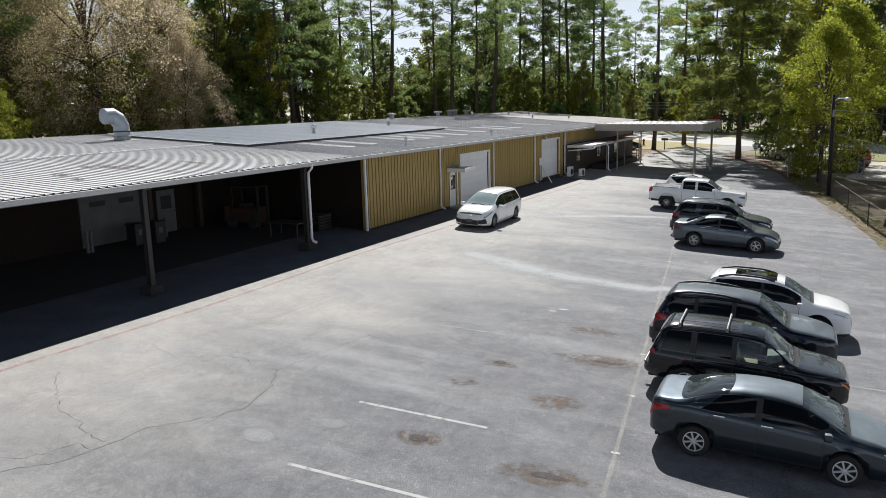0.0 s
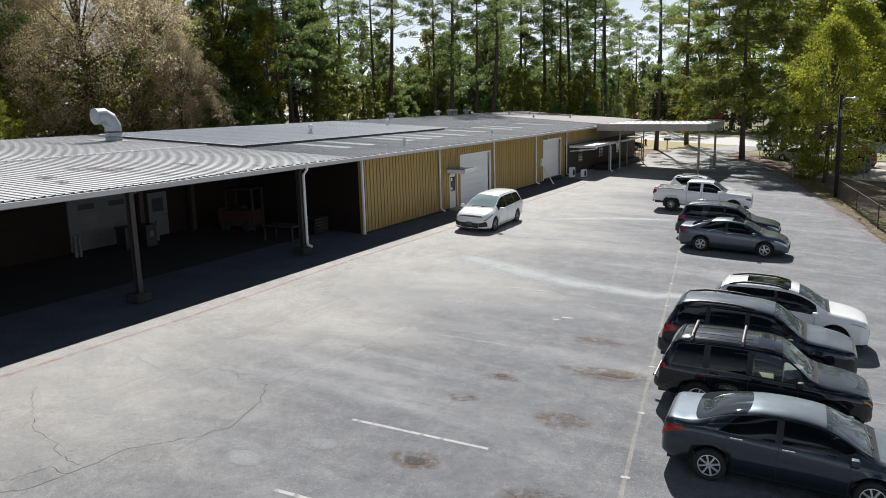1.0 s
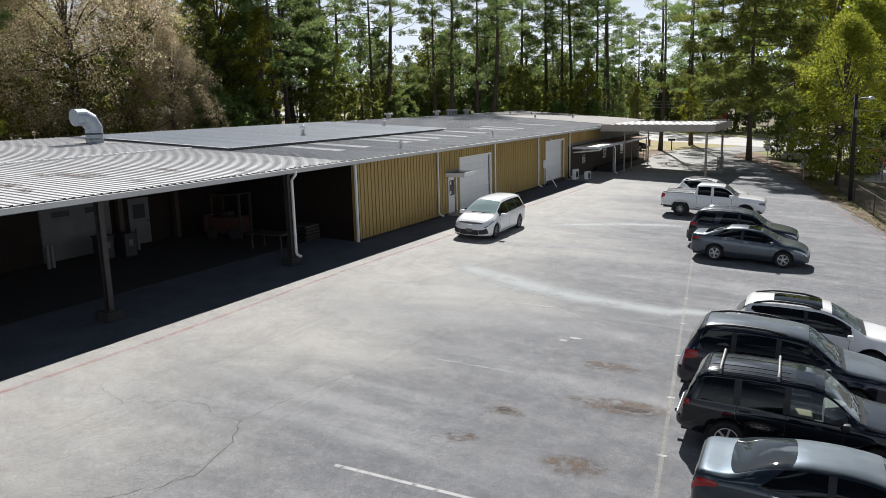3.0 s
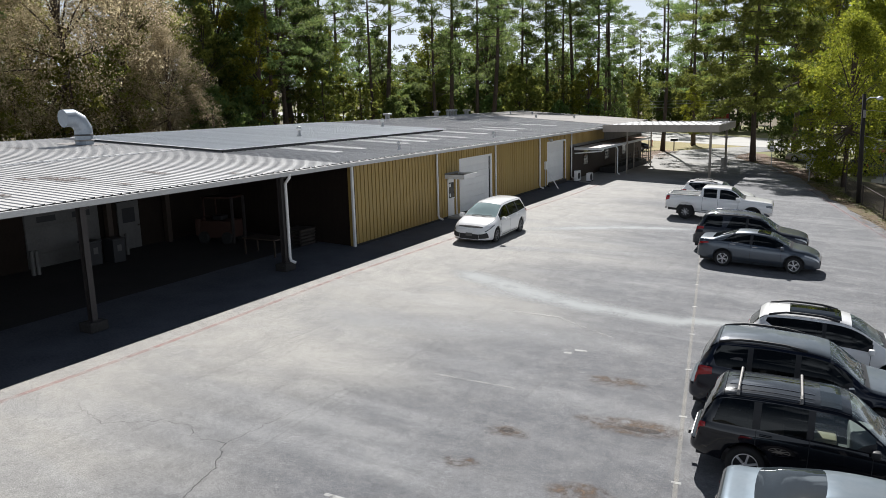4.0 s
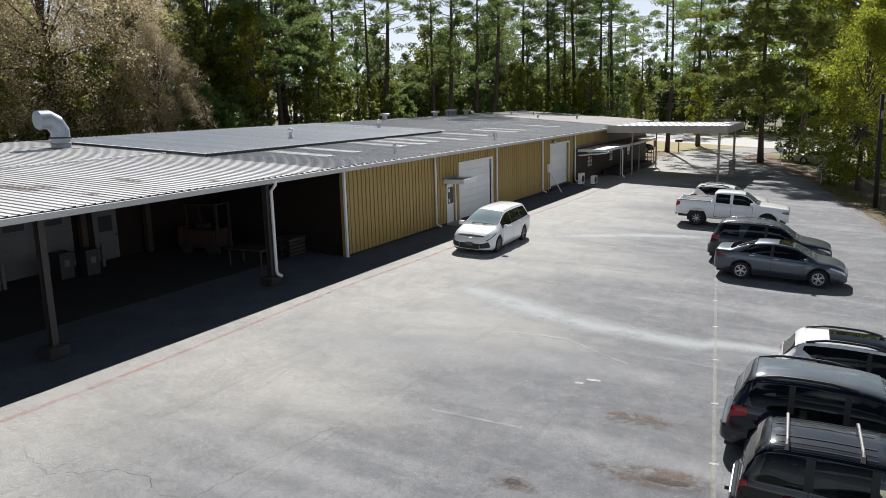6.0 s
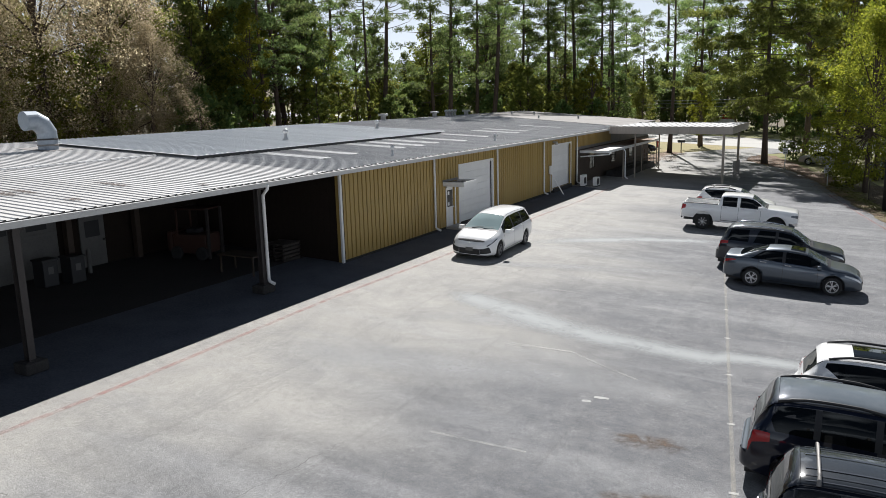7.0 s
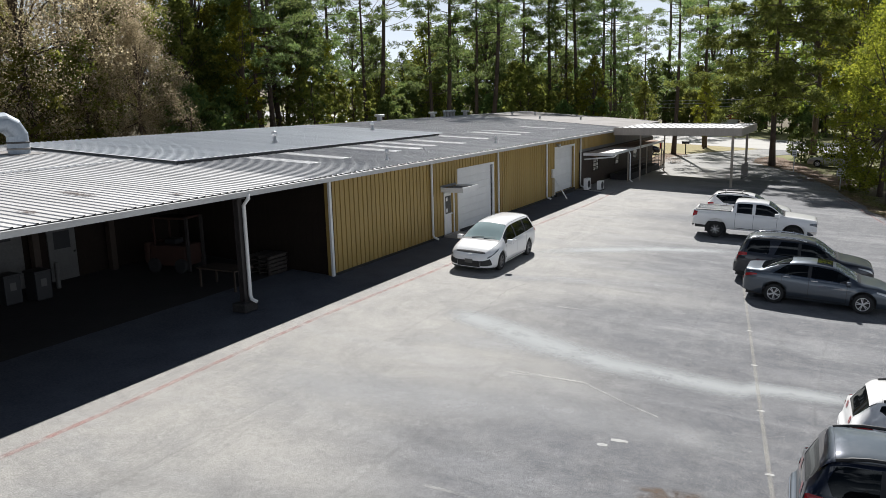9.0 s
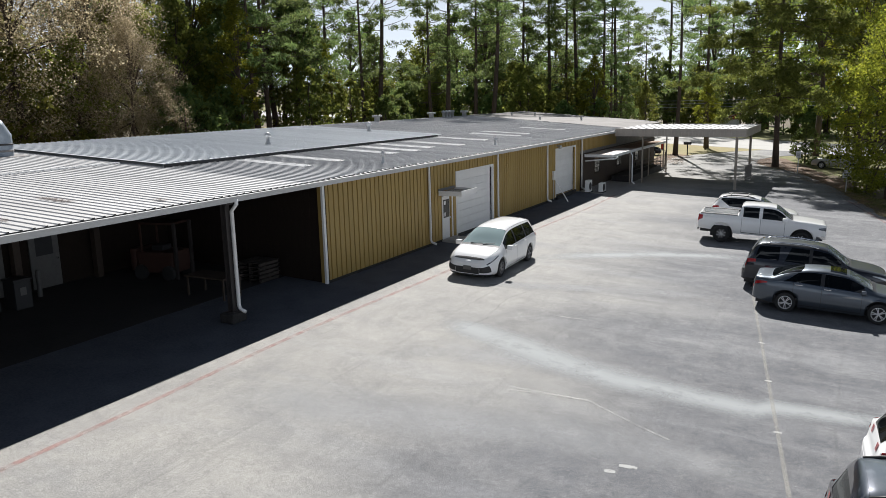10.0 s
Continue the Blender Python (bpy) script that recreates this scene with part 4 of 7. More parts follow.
for k in range(16):
    xx = 0.3 + k * 0.58
    part("roof_rib", bbox(xx, xx + 0.05, CY0 + 0.05, CY1 - 0.05, 0.53, 0.565, tilt), M_ROOF_MID, canopy)
part("soffit", bbox(0.02, CX1 - CX0 - 0.02, CY0 + 0.02, CY1 - 0.02, 0.05, 0.09, tilt), M_TAUPE, canopy)
n = 38
for k in range(n):
    xa = (CX1 - CX0) * k / n
    xb = (CX1 - CX0) * (k + 1) / n
    for yy in (CY0, CY1):
        part("fascia_panel", bbox(xa, xb - 0.007, yy - 0.015, yy + 0.015, 0, 0.58, tilt), M_TAUPE, canopy)
for k in range(30):
    ya = CY0 + (CY1 - CY0) * k / 30
    part("fascia_panel", bbox(CX1 - CX0 - 0.015, CX1 - CX0 + 0.015, ya, ya + (CY1 - CY0) / 30 - 0.007, 0, 0.58, tilt), M_TAUPE, canopy)
for px, py, zt in ((9.3, 36.4, 3.40), (9.3, 45.0, 3.40), (2.6, 36.4, 3.47), (2.6, 45.0, 3.47)):
    w = 0.085 if px > 5 else 0.05
    part("post", bbox(px - w, px + w, py - w, py + w, gz(px), zt), M_POST_T, canopy)
gate = thing("folding_gate", "leaning metal gate rack beside a canopy post", "gate")
for z in (0.15, 1.2):
    part("rail", bar((9.3, 42.4, z - 0.42), (9.5, 44.6, z - 0.42), 0.025), M_STEEL, gate)
for k in range(9):
    f = k / 8
    part("bar", bar((9.3 + 0.2 * f, 42.4 + 2.2 * f, -0.42), (9.3 + 0.2 * f, 42.4 + 2.2 * f, 0.8), 0.028, 6), M_STEEL, gate)


# ---- vehicles ----
SLOPES = {}


def curve(table, x):
    """A smooth line through the table's points that never overshoots."""
    key = id(table)
    if key not in SLOPES:
        d = [(b[1] - a[1]) / (b[0] - a[0]) for a, b in zip(table, table[1:])]
        m = [d[0]] + [0.0 if p * q <= 0 else 2 * p * q / (p + q) for p, q in zip(d, d[1:])] + [d[-1]]
        SLOPES[key] = (table, m)
    m = SLOPES[key][1]
    if x <= table[0][0]:
        return table[0][1]
    for i in range(len(table) - 1):
        (a, va), (b, vb) = table[i], table[i + 1]
        if x <= b:
            h = b - a
            f = (x - a) / h
            return va * (1 + 2 * f) * (1 - f) ** 2 + vb * f * f * (3 - 2 * f) + h * (m[i] * f * (1 - f) ** 2 - m[i + 1] * f * f * (1 - f))
    return table[-1][1]


class Shell:
    """The outer skin of a car as a function of length and height row."""

    def __init__(self, s):
        self.s = s
        self.ax = (s["ro"], s["ro"] + s["wb"])
        self.arch = s["wheel"] + s.get("gap", 0.07)

    def sill(self, x):
        s = self.s
        z = curve(s["sill"], x)
        for c in self.ax:
            d = abs(x - c)
            if d < self.arch:
                z = max(z, s["wheel"] + math.sqrt(max(0.0, self.arch ** 2 - d * d)))
        return z

    def rows(self, x):
        s = self.s
        half = s["W"] / 2 * curve(s["plan"], x)
        zb, base = self.sill(x), curve(s["sill"], x)
        zt = curve(s["top"], x)
        zs = min(curve(s["belt"], x), zt - 0.02)
        rw = min(curve(s["rail"], x), half * 0.97)
        rz = zs + (zt - zs) * 0.84
        body = [(0.93, 0.0), (0.975, 0.10), (1.0, 0.36), (1.0, 0.60), (0.985, 0.80), (0.965, 0.93), (0.94, 1.0)]
        out = []
        for i, (k, f) in enumerate(body):
            z = base + f * (zs - base)
            out.append((half * k, max(z, zb + 0.012 * i)))
        out[-1] = (half * 0.94, max(zs, out[-1][1]))
        b = out[-1]
        for f, bow in ((0.07, 0.004), (0.36, 0.022), (0.68, 0.022), (0.93, 0.006)):
            out.append((b[0] + (rw - b[0]) * f + bow, b[1] + (rz - b[1]) * f))
        out += [(rw, rz), (rw * 0.90, rz + (zt - rz) * 0.52), (rw * 0.58, rz + (zt - rz) * 0.89), (0.0, zt)]
        return out

    def at(self, x, v, side=1, off=0.0):
        r = self.rows(x)
        v = max(0.0, min(len(r) - 1.0, v))
        i = min(int(v), len(r) - 2)
        f = v - i
        p = Vector((x, side * (r[i][0] + (r[i + 1][0] - r[i][0]) * f), r[i][1] + (r[i + 1][1] - r[i][1]) * f))
        if off:
            e = 0.02
            r2 = self.rows(min(x + e, self.s["L"] - 0.001))
            q = Vector((x + e, side * (r2[i][0] + (r2[i + 1][0] - r2[i][0]) * f), r2[i][1] + (r2[i + 1][1] - r2[i][1]) * f))
            t = Vector((0, side * (r[i + 1][0] - r[i][0]), r[i + 1][1] - r[i][1]))
            nrm = t.cross(q - p) * side
            if nrm.length > 1e-9:
                nrm.normalize()
                p += nrm * off
        return p

    def patch(self, bm, x0, x1, v0, v1, side=1, off=0.006, nx=10, nv=4, skew=0.0, taper=0.0):
        """A piece laid on the skin between two lengths and two rows; skew leans its ends, taper narrows it towards x1."""
        g = []
        for i in range(nx + 1):
            g.append([])
            for j in range(nv + 1):
                f = j / nv
                x = x0 + (x1 - x0) * i / nx + skew * (f - 0.5)
                g[-1].append(bm.verts.new(self.at(max(0.001, min(self.s["L"] - 0.002, x)), v0 + (v1 - v0) * (0.5 + (f - 0.5) * (1 - taper * i / nx)), side, off)))
        for i in range(nx):
            for j in range(nv):
                f = (g[i][j], g[i + 1][j], g[i + 1][j + 1], g[i][j + 1])
                bm.faces.new(f if side < 0 else f[::-1])
        return bm

    def quad(self, bm, corners, side=1, off=0.004, n=6):
        """A four-cornered piece on the skin; corners are (length, row), in order round it."""
        (xa, va), (xb, vb), (xc, vc), (xd, vd) = corners
        g = []
        for i in range(n + 1):
            f = i / n
            g.append([])
            for j in range(n + 1):
                h = j / n
                x = (xa * (1 - f) + xb * f) * (1 - h) + (xd * (1 - f) + xc * f) * h
                v = (va * (1 - f) + vb * f) * (1 - h) + (vd * (1 - f) + vc * f) * h
                g[-1].append(bm.verts.new(self.at(x, v, side, off)))
        for i in range(n):
            for j in range(n):
                bm.faces.new((g[i][j], g[i + 1][j], g[i + 1][j + 1], g[i][j + 1]))
        bmesh.ops.recalc_face_normals(bm, faces=bm.faces)
        return bm

    def across(self, bm, x0, x1, v0, off=0.006, nx=8, bow=0.0):
        """A pane over the full width between the rails (windscreen, roof, rear window)."""
        vs = [v0 + (14 - v0) * k / 5 for k in range(6)]
        g = []
        for i in range(nx + 1):
            x = x0 + (x1 - x0) * i / nx
            xv = [x + bow * ((14 - v) / (14 - v0)) ** 2 * (1 - 2 * i / nx) for v in vs]
            g.append([bm.verts.new(self.at(a, v, 1, off)) for a, v in zip(xv, vs)] + [bm.verts.new(self.at(a, v, -1, off)) for a, v in zip(xv[-2::-1], vs[-2::-1])])
        for i in range(nx):
            for j in range(len(g[0]) - 1):
                bm.faces.new((g[i][j], g[i][j + 1], g[i + 1][j + 1], g[i + 1][j]))
        return bm


WHEELS = {}


def wheel_meshes(r, style, width, bright):
    key = (r, style, width, bright.name)
    if key in WHEELS:
        return WHEELS[key]
    w = width / 2
    rr = r * (0.66 if style != "truck" else 0.60)
    tyre = lathe(bmesh.new(), [(rr, -w * 0.9), (r * 0.9, -w), (r * 0.985, -w * 0.75), (r, 0), (r * 0.985, w * 0.75), (r * 0.9, w), (rr, w * 0.9), (rr * 0.97, w * 0.5), (rr * 0.97, -w * 0.5), (rr, -w * 0.9)], 32)
    drum = lathe(bmesh.new(), [(0, -w * 0.6), (rr * 0.97, -w * 0.6), (rr * 0.97, w * 0.35), (rr * 0.9, w * 0.2), (0, w * 0.2)], 24)
    rim = bmesh.new()
    if style != "truck":
        lathe(rim, [(rr, w * 0.92), (rr * 0.93, w * 0.95), (rr * 0.9, w * 0.7), (rr * 0.96, w * 0.5)], 32)
    lathe(rim, [(rr * 0.22, w * 0.5), (rr * 0.22, w * 0.8), (rr * 0.12, w * 0.86), (0, w * 0.86)], 16)
    n = {"cover": 8, "alloy": 5, "truck": 8, "plain": 6}[style]
    for k in range(n):
        a = 360 * k / n
        for d in ((-9, 9) if style == "alloy" else (0,)):
            m = pose(0, 0, 0, 0, a + d, 0)
            sw = rr * (0.11 if style in ("alloy", "truck") else 0.16)
            box(rim, rr * 0.15, rr * 0.93, w * 0.55, w * 0.82, -sw * 0.5, sw * 0.5, m)
    out = []
    for name, bm, mt in (("tyre", tyre, M_RUBBER), ("wheel", drum, M_BLACK), ("rim", rim, bright)):
        bmesh.ops.recalc_face_normals(bm, faces=bm.faces)
        me = bpy.data.meshes.new(name)
        bm.to_mesh(me)
        bm.free()
        me.materials.append(mt)
        if name == "tyre":
            me.polygons.foreach_set("use_smooth", [True] * len(me.polygons))
        out.append(me)
    WHEELS[key] = out
    return out


def seat(bm, x, y, z, w=0.5):
    box(bm, x - 0.25, x + 0.25, y - w / 2, y + w / 2, z, z + 0.16, None, 0.05)
    m = pose(x - 0.24, y, z + 0.1, 0, -14, 0)
    box(bm, -0.07, 0.07, -w / 2, w / 2, 0, 0.50, m, 0.05)
    box(bm, -0.05, 0.05, -min(w, 0.5) * 0.26, min(w, 0.5) * 0.26, 0.51, 0.64, m, 0.04)


def vehicle(name, label, category, s, paint, m):
    """Builds a car from its side profile: skin, glass, lamps, wheels, cabin and trim."""
    fx = s.get("fit", 1.0)
    car = thing(name, label, category, m @ Matrix.Diagonal((fx, 1.0, 1.0, 1.0)) @ pose(-s["L"] / 2, 0, 0))
    sh = Shell(s)
    L = s["L"]
    xs = {0.0, 0.006, 0.02, 0.05, L - 0.006, L - 0.02, L - 0.05, L}
    xs |= {L * k / 44 for k in range(45)}
    for c in sh.ax:
        xs |= {c + sh.arch * math.cos(math.pi * k / 14) for k in range(15)} | {c - sh.arch * 1.004, c + sh.arch * 1.004}
    for tab in ("top", "belt", "plan"):
        xs |= {p[0] for p in s[tab]}
    holes = list(s["side"]) + [s["screen"], s["rear"]] + ([s["bed"]] if "bed" in s else [])
    for h in holes:
        xs |= set(h)
    xs = sorted(x for x in xs if 0 <= x <= L)
    xs = [x for i, x in enumerate(xs) if i == 0 or x - xs[i - 1] > 1e-4]
    bm = bmesh.new()
    cols = []
    for x in xs:
        r = sh.rows(x)
        cols.append(([bm.verts.new((x, y, z)) for y, z in r], [bm.verts.new((x, -y, z)) for y, z in r[:-1]]))
        cols[-1][1].append(cols[-1][0][-1])

    def inside(xm, spans):
        return any(a < xm < b for a, b in spans)

    for i in range(len(xs) - 1):
        xm = (xs[i] + xs[i + 1]) / 2
        for side in (0, 1):
            a, b = cols[i][side], cols[i + 1][side]
            for j in range(14):
                if 7 <= j < 10 and inside(xm, s["side"]):
                    continue
                if j >= 11 and inside(xm, [s["screen"]] + ([s["rear"]] if s.get("hatch") or "bed" in s else [])):
                    continue
                if j >= 11 and "bed" in s and inside(xm, [s["bed"]]):
                    continue
                f = (a[j], b[j], b[j + 1], a[j + 1])
                bm.faces.new(f if side == 1 else f[::-1])
    for col in (cols[0], cols[-1]):
        ring = col[0] + col[1][-2::-1]
        bm.faces.new(ring)
    bmesh.ops.recalc_face_normals(bm, faces=bm.faces)
    body = part("body", bm, paint, car, smooth=True)
    # glass
    part("windscreen", sh.across(bmesh.new(), *s["screen"], 11.0, -0.004), s.get("screen_mat", M_GLASS_C), car, "clear windscreen", smooth=True)
    if s.get("hatch") or "bed" in s:
        back = sh.across(bmesh.new(), *s["rear"], 11.0, -0.004)
    else:
        back = sh.across(bmesh.new(), *s["rear"], 11.25, 0.005, 12, 0.10)
    part("rear_window", back, s.get("rear_mat", M_GLASS), car, "dark rear window", smooth=True)
    for sd in (1, -1):
        for k, (a, b) in enumerate(s["side"]):
            g = M_GLASS_C if k == len(s["side"]) - 1 and s.get("clear_front") else M_GLASS
            part("side_window", sh.patch(bmesh.new(), a, b, 7, 10, sd, -0.004, 10, 3), g, car, "dark tinted side window", smooth=True)
        # window surround
        a, b = s["side"][0][0], s["side"][-1][1]
        if s.get("bright"):
            part("window_moulding", sh.patch(bmesh.new(), a, b, 6.55, 6.95, sd, 0.006, 16, 1), M_CHROME, car, "bright moulding")
        for k, ((a1, b1), (a2, b2)) in enumerate(zip(s["side"], s["side"][1:])):
            if k == s.get("painted_pillar"):
                lean = s.get("pillar_lean", 0.0)
                part("pillar", sh.quad(bmesh.new(), [(b1 - 0.03, 6.95), (a2 + 0.03, 6.95), (a2 + 0.03 + lean, 10.05), (b1 - 0.03 + lean, 10.05)], sd), paint, car, smooth=True)
            else:
                part("pillar", sh.patch(bmesh.new(), b1 - 0.02, a2 + 0.02, 7, 10, sd, 0.004, 2, 3), M_BLACK, car, "black door pillar")
        a = s["side"][0][0]
        if s.get("cut_top"):
            part("window_corner", sh.quad(bmesh.new(), [(a - 0.02, 6.95), (a + 0.01, 6.95), (a + s["cut_top"], 10.06), (a - 0.02, 10.06)], sd), paint, car, smooth=True)
        if s.get("cut_low"):
            part("window_corner", sh.quad(bmesh.new(), [(a - 0.02, 6.93), (a + s["cut_low"], 6.93), (a + 0.05, 9.4), (a - 0.02, 10.05)], sd, 0.005), paint, car, smooth=True)
        b = s["side"][-1][1]
        part("mirror_sail", sh.quad(bmesh.new(), [(b - 0.30, 6.97), (b + 0.02, 6.97), (b + 0.02, 9.2), (b - 0.05, 8.6)], sd), M_BLACK, car, "black mirror sail")
        for (a, b), edge in ((s["screen"], 11.22), (s["rear"], 11.16)):
            if s.get("hatch") or a > 1.6 and b - a > 0.2:
                part("pillar", sh.patch(bmesh.new(), a - 0.01, b + 0.01, 10.9, edge, sd, 0.003, 10, 2), paint, car, smooth=True)
        if s.get("crease"):
            part("body_crease", sh.patch(bmesh.new(), 0.5, L - 0.75, 4.52, 4.62, sd, 0.006, 30, 1), paint, car, smooth=True)
        if s.get("sill_trim"):
            part("sill_trim", sh.patch(bmesh.new(), sh.ax[0] + sh.arch, sh.ax[1] - sh.arch, 0.35, 0.55, sd, 0.014, 14, 1), M_CHROME, car, "bright sill strip")
        # door joints, handles
        seam = bmesh.new()
        for xd in s["doors"]:
            sh.patch(seam, xd - 0.006, xd + 0.006, 1.0, 6.8, sd, 0.003, 1, 10)
        sh.patch(seam, s["doors"][0], s["doors"][-1], 0.95, 1.1, sd, 0.003, 20, 1)
        part("door_seam", seam, M_BLACK, car, "thin dark door gaps")
        if "bed" not in s:
            part("roof_seam", sh.patch(bmesh.new(), s["rear"][1] + 0.16, s["screen"][0] - 0.02, 11.35, 11.45, sd, 0.003, 14, 1), M_BLACK, car, "thin dark roof seam")
        part("hood_seam", sh.patch(bmesh.new(), s["screen"][1] + 0.1, L - 0.3, 10.2, 10.29, sd, 0.003, 14, 1), M_BLACK, car, "thin dark hood seam")
        for xd in s["doors"][:-1]:
            p = sh.at(xd + 0.17, 5.1, sd, 0.02)
            part("door_handle", bbox(p.x - 0.11, p.x + 0.11, p.y - 0.022, p.y + 0.022, p.z - 0.016, p.z + 0.016, bev=0.008), M_CHROME if s.get("bright") else s.get("handle_mat", paint), car)
        xm = s["screen"][0] + (s["screen"][1] - s["screen"][0]) * 0.62
        p = sh.at(xm, 7.0, sd)
        big = s.get("mirror", 0.82)
        mir = bbox(p.x - 0.09 * big, p.x + 0.09 * big, min(p.y + sd * 0.05, p.y + sd * 0.26 * big), max(p.y + sd * 0.05, p.y + sd * 0.26 * big), p.z - 0.02, p.z + 0.14 * big, bev=0.035)
        part("mirror", mir, s.get("mirror_mat", paint), car, smooth=True)
        # lamps
        x0, x1, v0, v1 = s["tail"]
        part("tail_lamp", sh.patch(bmesh.new(), x0, x1, v0, v1, sd, 0.012, 6, 4, s.get("tail_skew", 0.0), s.get("tail_taper", 0.35)), M_RED, car, "red tail lamp", smooth=True)
        if "tail_rear" in s:
            part("tail_lamp", sh.patch(bmesh.new(), *s["tail_rear"], 11.0, 12.5, sd, 0.012, 4, 5), M_RED, car, "red tail lamp", smooth=True)
        x0, x1, v0, v1 = s["head"]
        part("headlight", sh.patch(bmesh.new(), x1, x0, v0, v1, sd, 0.012, 6, 4, 0.0, 0.6), s.get("head_mat", M_LAMP), car, "clear headlight", smooth=True)
        if s.get("clad"):
            cl = bmesh.new()
            sh.patch(cl, 0.02, L - 0.02, 0.0, 1.0, sd, 0.010, 60, 2)
            for c in sh.ax:
                sh.patch(cl, c - sh.arch - 0.05, c + sh.arch + 0.05, 0.0, 2.0, sd, 0.014, 20, 2)
            part("cladding", cl, M_BLACK, car, "black plastic cladding")
        if s.get("rails"):
            x0, x1, z = s["rails"]
            bm = bmesh.new()
            pts = []
            for k in range(9):
                f = k / 8
                q = sh.at(x0 + (x1 - x0) * f, 11.55, sd)
                q.z += 0.012 + z * min(1.0, 4.5 * min(f, 1 - f))
                pts.append(q)
            tube(bm, pts, [0.03] * 9, 8)
            part("roof_rail", bm, s.get("rail_mat", M_BLACK), car, "roof rail", smooth=True)
    # ends
    wz = s["W"] * curve(s["plan"], 0.0) / 2
    part("rear_bumper", bbox(-0.008, 0.06, -wz * 0.9, wz * 0.9, s["bump"][0], s["bump"][1], bev=0.025), s.get("bump_mat", paint), car)
    if not s.get("hatch"):
        part("number_plate", bbox(-0.005, 0.004, -0.16, 0.16, s["bump"][1] + 0.04, s["bump"][1] + 0.18), M_DIM, car, "pale number plate")
    if s.get("hatch"):
        lip = sh.across(bmesh.new(), s["rear"][1] - 0.10, s["rear"][1] + 0.10, 11.2, 0.022, 4)
        part("spoiler", lip, paint, car, "roof spoiler", smooth=True)
    wz = s["W"] * curve(s["plan"], L) / 2
    gz0, gz1 = s["grille"]
    if not s.get("van_face"):
        part("front_bumper", bbox(L - 0.06, L + 0.02, -wz * 0.9, wz * 0.9, s["bump"][0] - 0.04, min(s["bump"][1], gz0) - 0.01, bev=0.025), s.get("front_bump", paint), car)
    gw = wz * (1.03 if s.get("van_face") else 0.86)
    part("grille", bbox(L - 0.03, L + 0.012, -gw, gw, gz0, gz1, bev=0.01), s.get("grille_mat", M_BLACK), car)
    for k in range(4):
        z = gz0 + (gz1 - gz0) * (k + 0.5) / 4
        part("grille_bar", bbox(L + 0.012, L + 0.02, -wz * 0.78, wz * 0.78, z - 0.012, z + 0.012), M_CHROME if s.get("chrome_nose") else M_BLACK, car)
    if s.get("chrome_nose"):
        for sd in (1, -1):
            part("bumper_corner", sh.patch(bmesh.new(), L - 0.42, L - 0.004, 0.0, 1.7, sd, 0.012, 8, 3), M_CHROME, car, "chrome bumper corner", smooth=True)
    if s.get("van_face"):
        part("upper_grille", sh.across(bmesh.new(), L - 0.22, L - 0.12, 10.6, 0.008, 4, 0.05), M_BLACK, car, "slim black upper grille")
        part("nose_badge", bbox(L - 0.10, L - 0.06, -0.09, 0.09, 0.66, 0.74, bev=0.02), M_ALLOY, car, "small oval badge")
        for sd in (1, -1):
            part("lower_grille", sh.quad(bmesh.new(), [(L - 0.002, 1.5), (L - 0.26, 1.7), (L - 0.17, 4.2), (L - 0.002, 4.6)], sd, 0.016, 16), M_BLACK, car, "wide black lower grille", smooth=True)
            part("lip", sh.quad(bmesh.new(), [(L - 0.002, 0.0), (L - 0.44, 0.0), (L - 0.36, 0.9), (L - 0.002, 0.6)], sd, 0.016, 16), M_BLACK, car, "black lower lip")
            part("lamp_brow", sh.quad(bmesh.new(), [(L - 0.30, 5.4), (L - 0.62, 6.3), (L - 0.60, 6.7), (L - 0.20, 5.9)], sd, 0.014), M_LAMP, car, "bright lamp strip", smooth=True)
        part("number_plate", bbox(L + 0.018, L + 0.03, -0.16, 0.16, 0.40, 0.55), M_DIM, car, "pale number plate")
    # wipers and cowl
    cx = s["screen"][1]
    hw = curve(s["rail"], cx) * 0.92
    part("cowl", sh.across(bmesh.new(), cx - 0.01, cx + 0.10, 11.2, 0.004, 3), M_BLACK, car, "black wiper cowl")
    def on_screen(x, y):
        v = 14.0
        while v > 10.5 and abs(sh.at(x, v).y) < abs(y):
            v -= 0.05
        return Vector((x, y, sh.at(x, v).z + 0.018))

    for y0, y1 in ((-0.42, 0.06), (0.10, 0.56)):
        pts = [on_screen(cx + 0.01, y0), on_screen(cx - 0.05, y0 * 0.5 + y1 * 0.5), on_screen(cx - 0.09, y1)]
        part("wiper", tube(bmesh.new(), pts, [0.012, 0.01, 0.008], 6), M_BLACK, car)
    # underbody, cabin, seats
    hw = s["W"] / 2
    part("underbody", bbox(0.12, L - 0.12, -hw + 0.30, hw - 0.30, curve(s["sill"], L / 2) - 0.03, 0.62), M_BLACK, car)
    c0, c1 = s["rear"][0] + 0.05 if "bed" not in s else s["bed"][1] + 0.1, s["screen"][1] - 0.05
    bz = curve(s["belt"], L * 0.5) - 0.46
    part("cabin_floor", bbox(c0, c1, -hw + 0.14, hw - 0.14, bz - 0.08, bz), M_SEAT_D, car)
    part("dashboard", bbox(c1 - 0.55, c1 - 0.05, -hw + 0.2, hw - 0.2, bz, bz + 0.42, bev=0.06), M_DASH, car)
    xf = s["screen"][0] - 0.35
    for k, (x, y, w) in enumerate(((xf, 0.38, 0.5), (xf, -0.38, 0.5), (xf - 0.95, 0, 1.25))):
        bm = bmesh.new()
        seat(bm, x, y, bz, w)
        part("car_seat", bm, s.get("seat", M_SEAT_D), car, smooth=True)
    if "bed" in s:
        a, b = s["bed"]
        zt = curve(s["top"], (a + b) / 2)
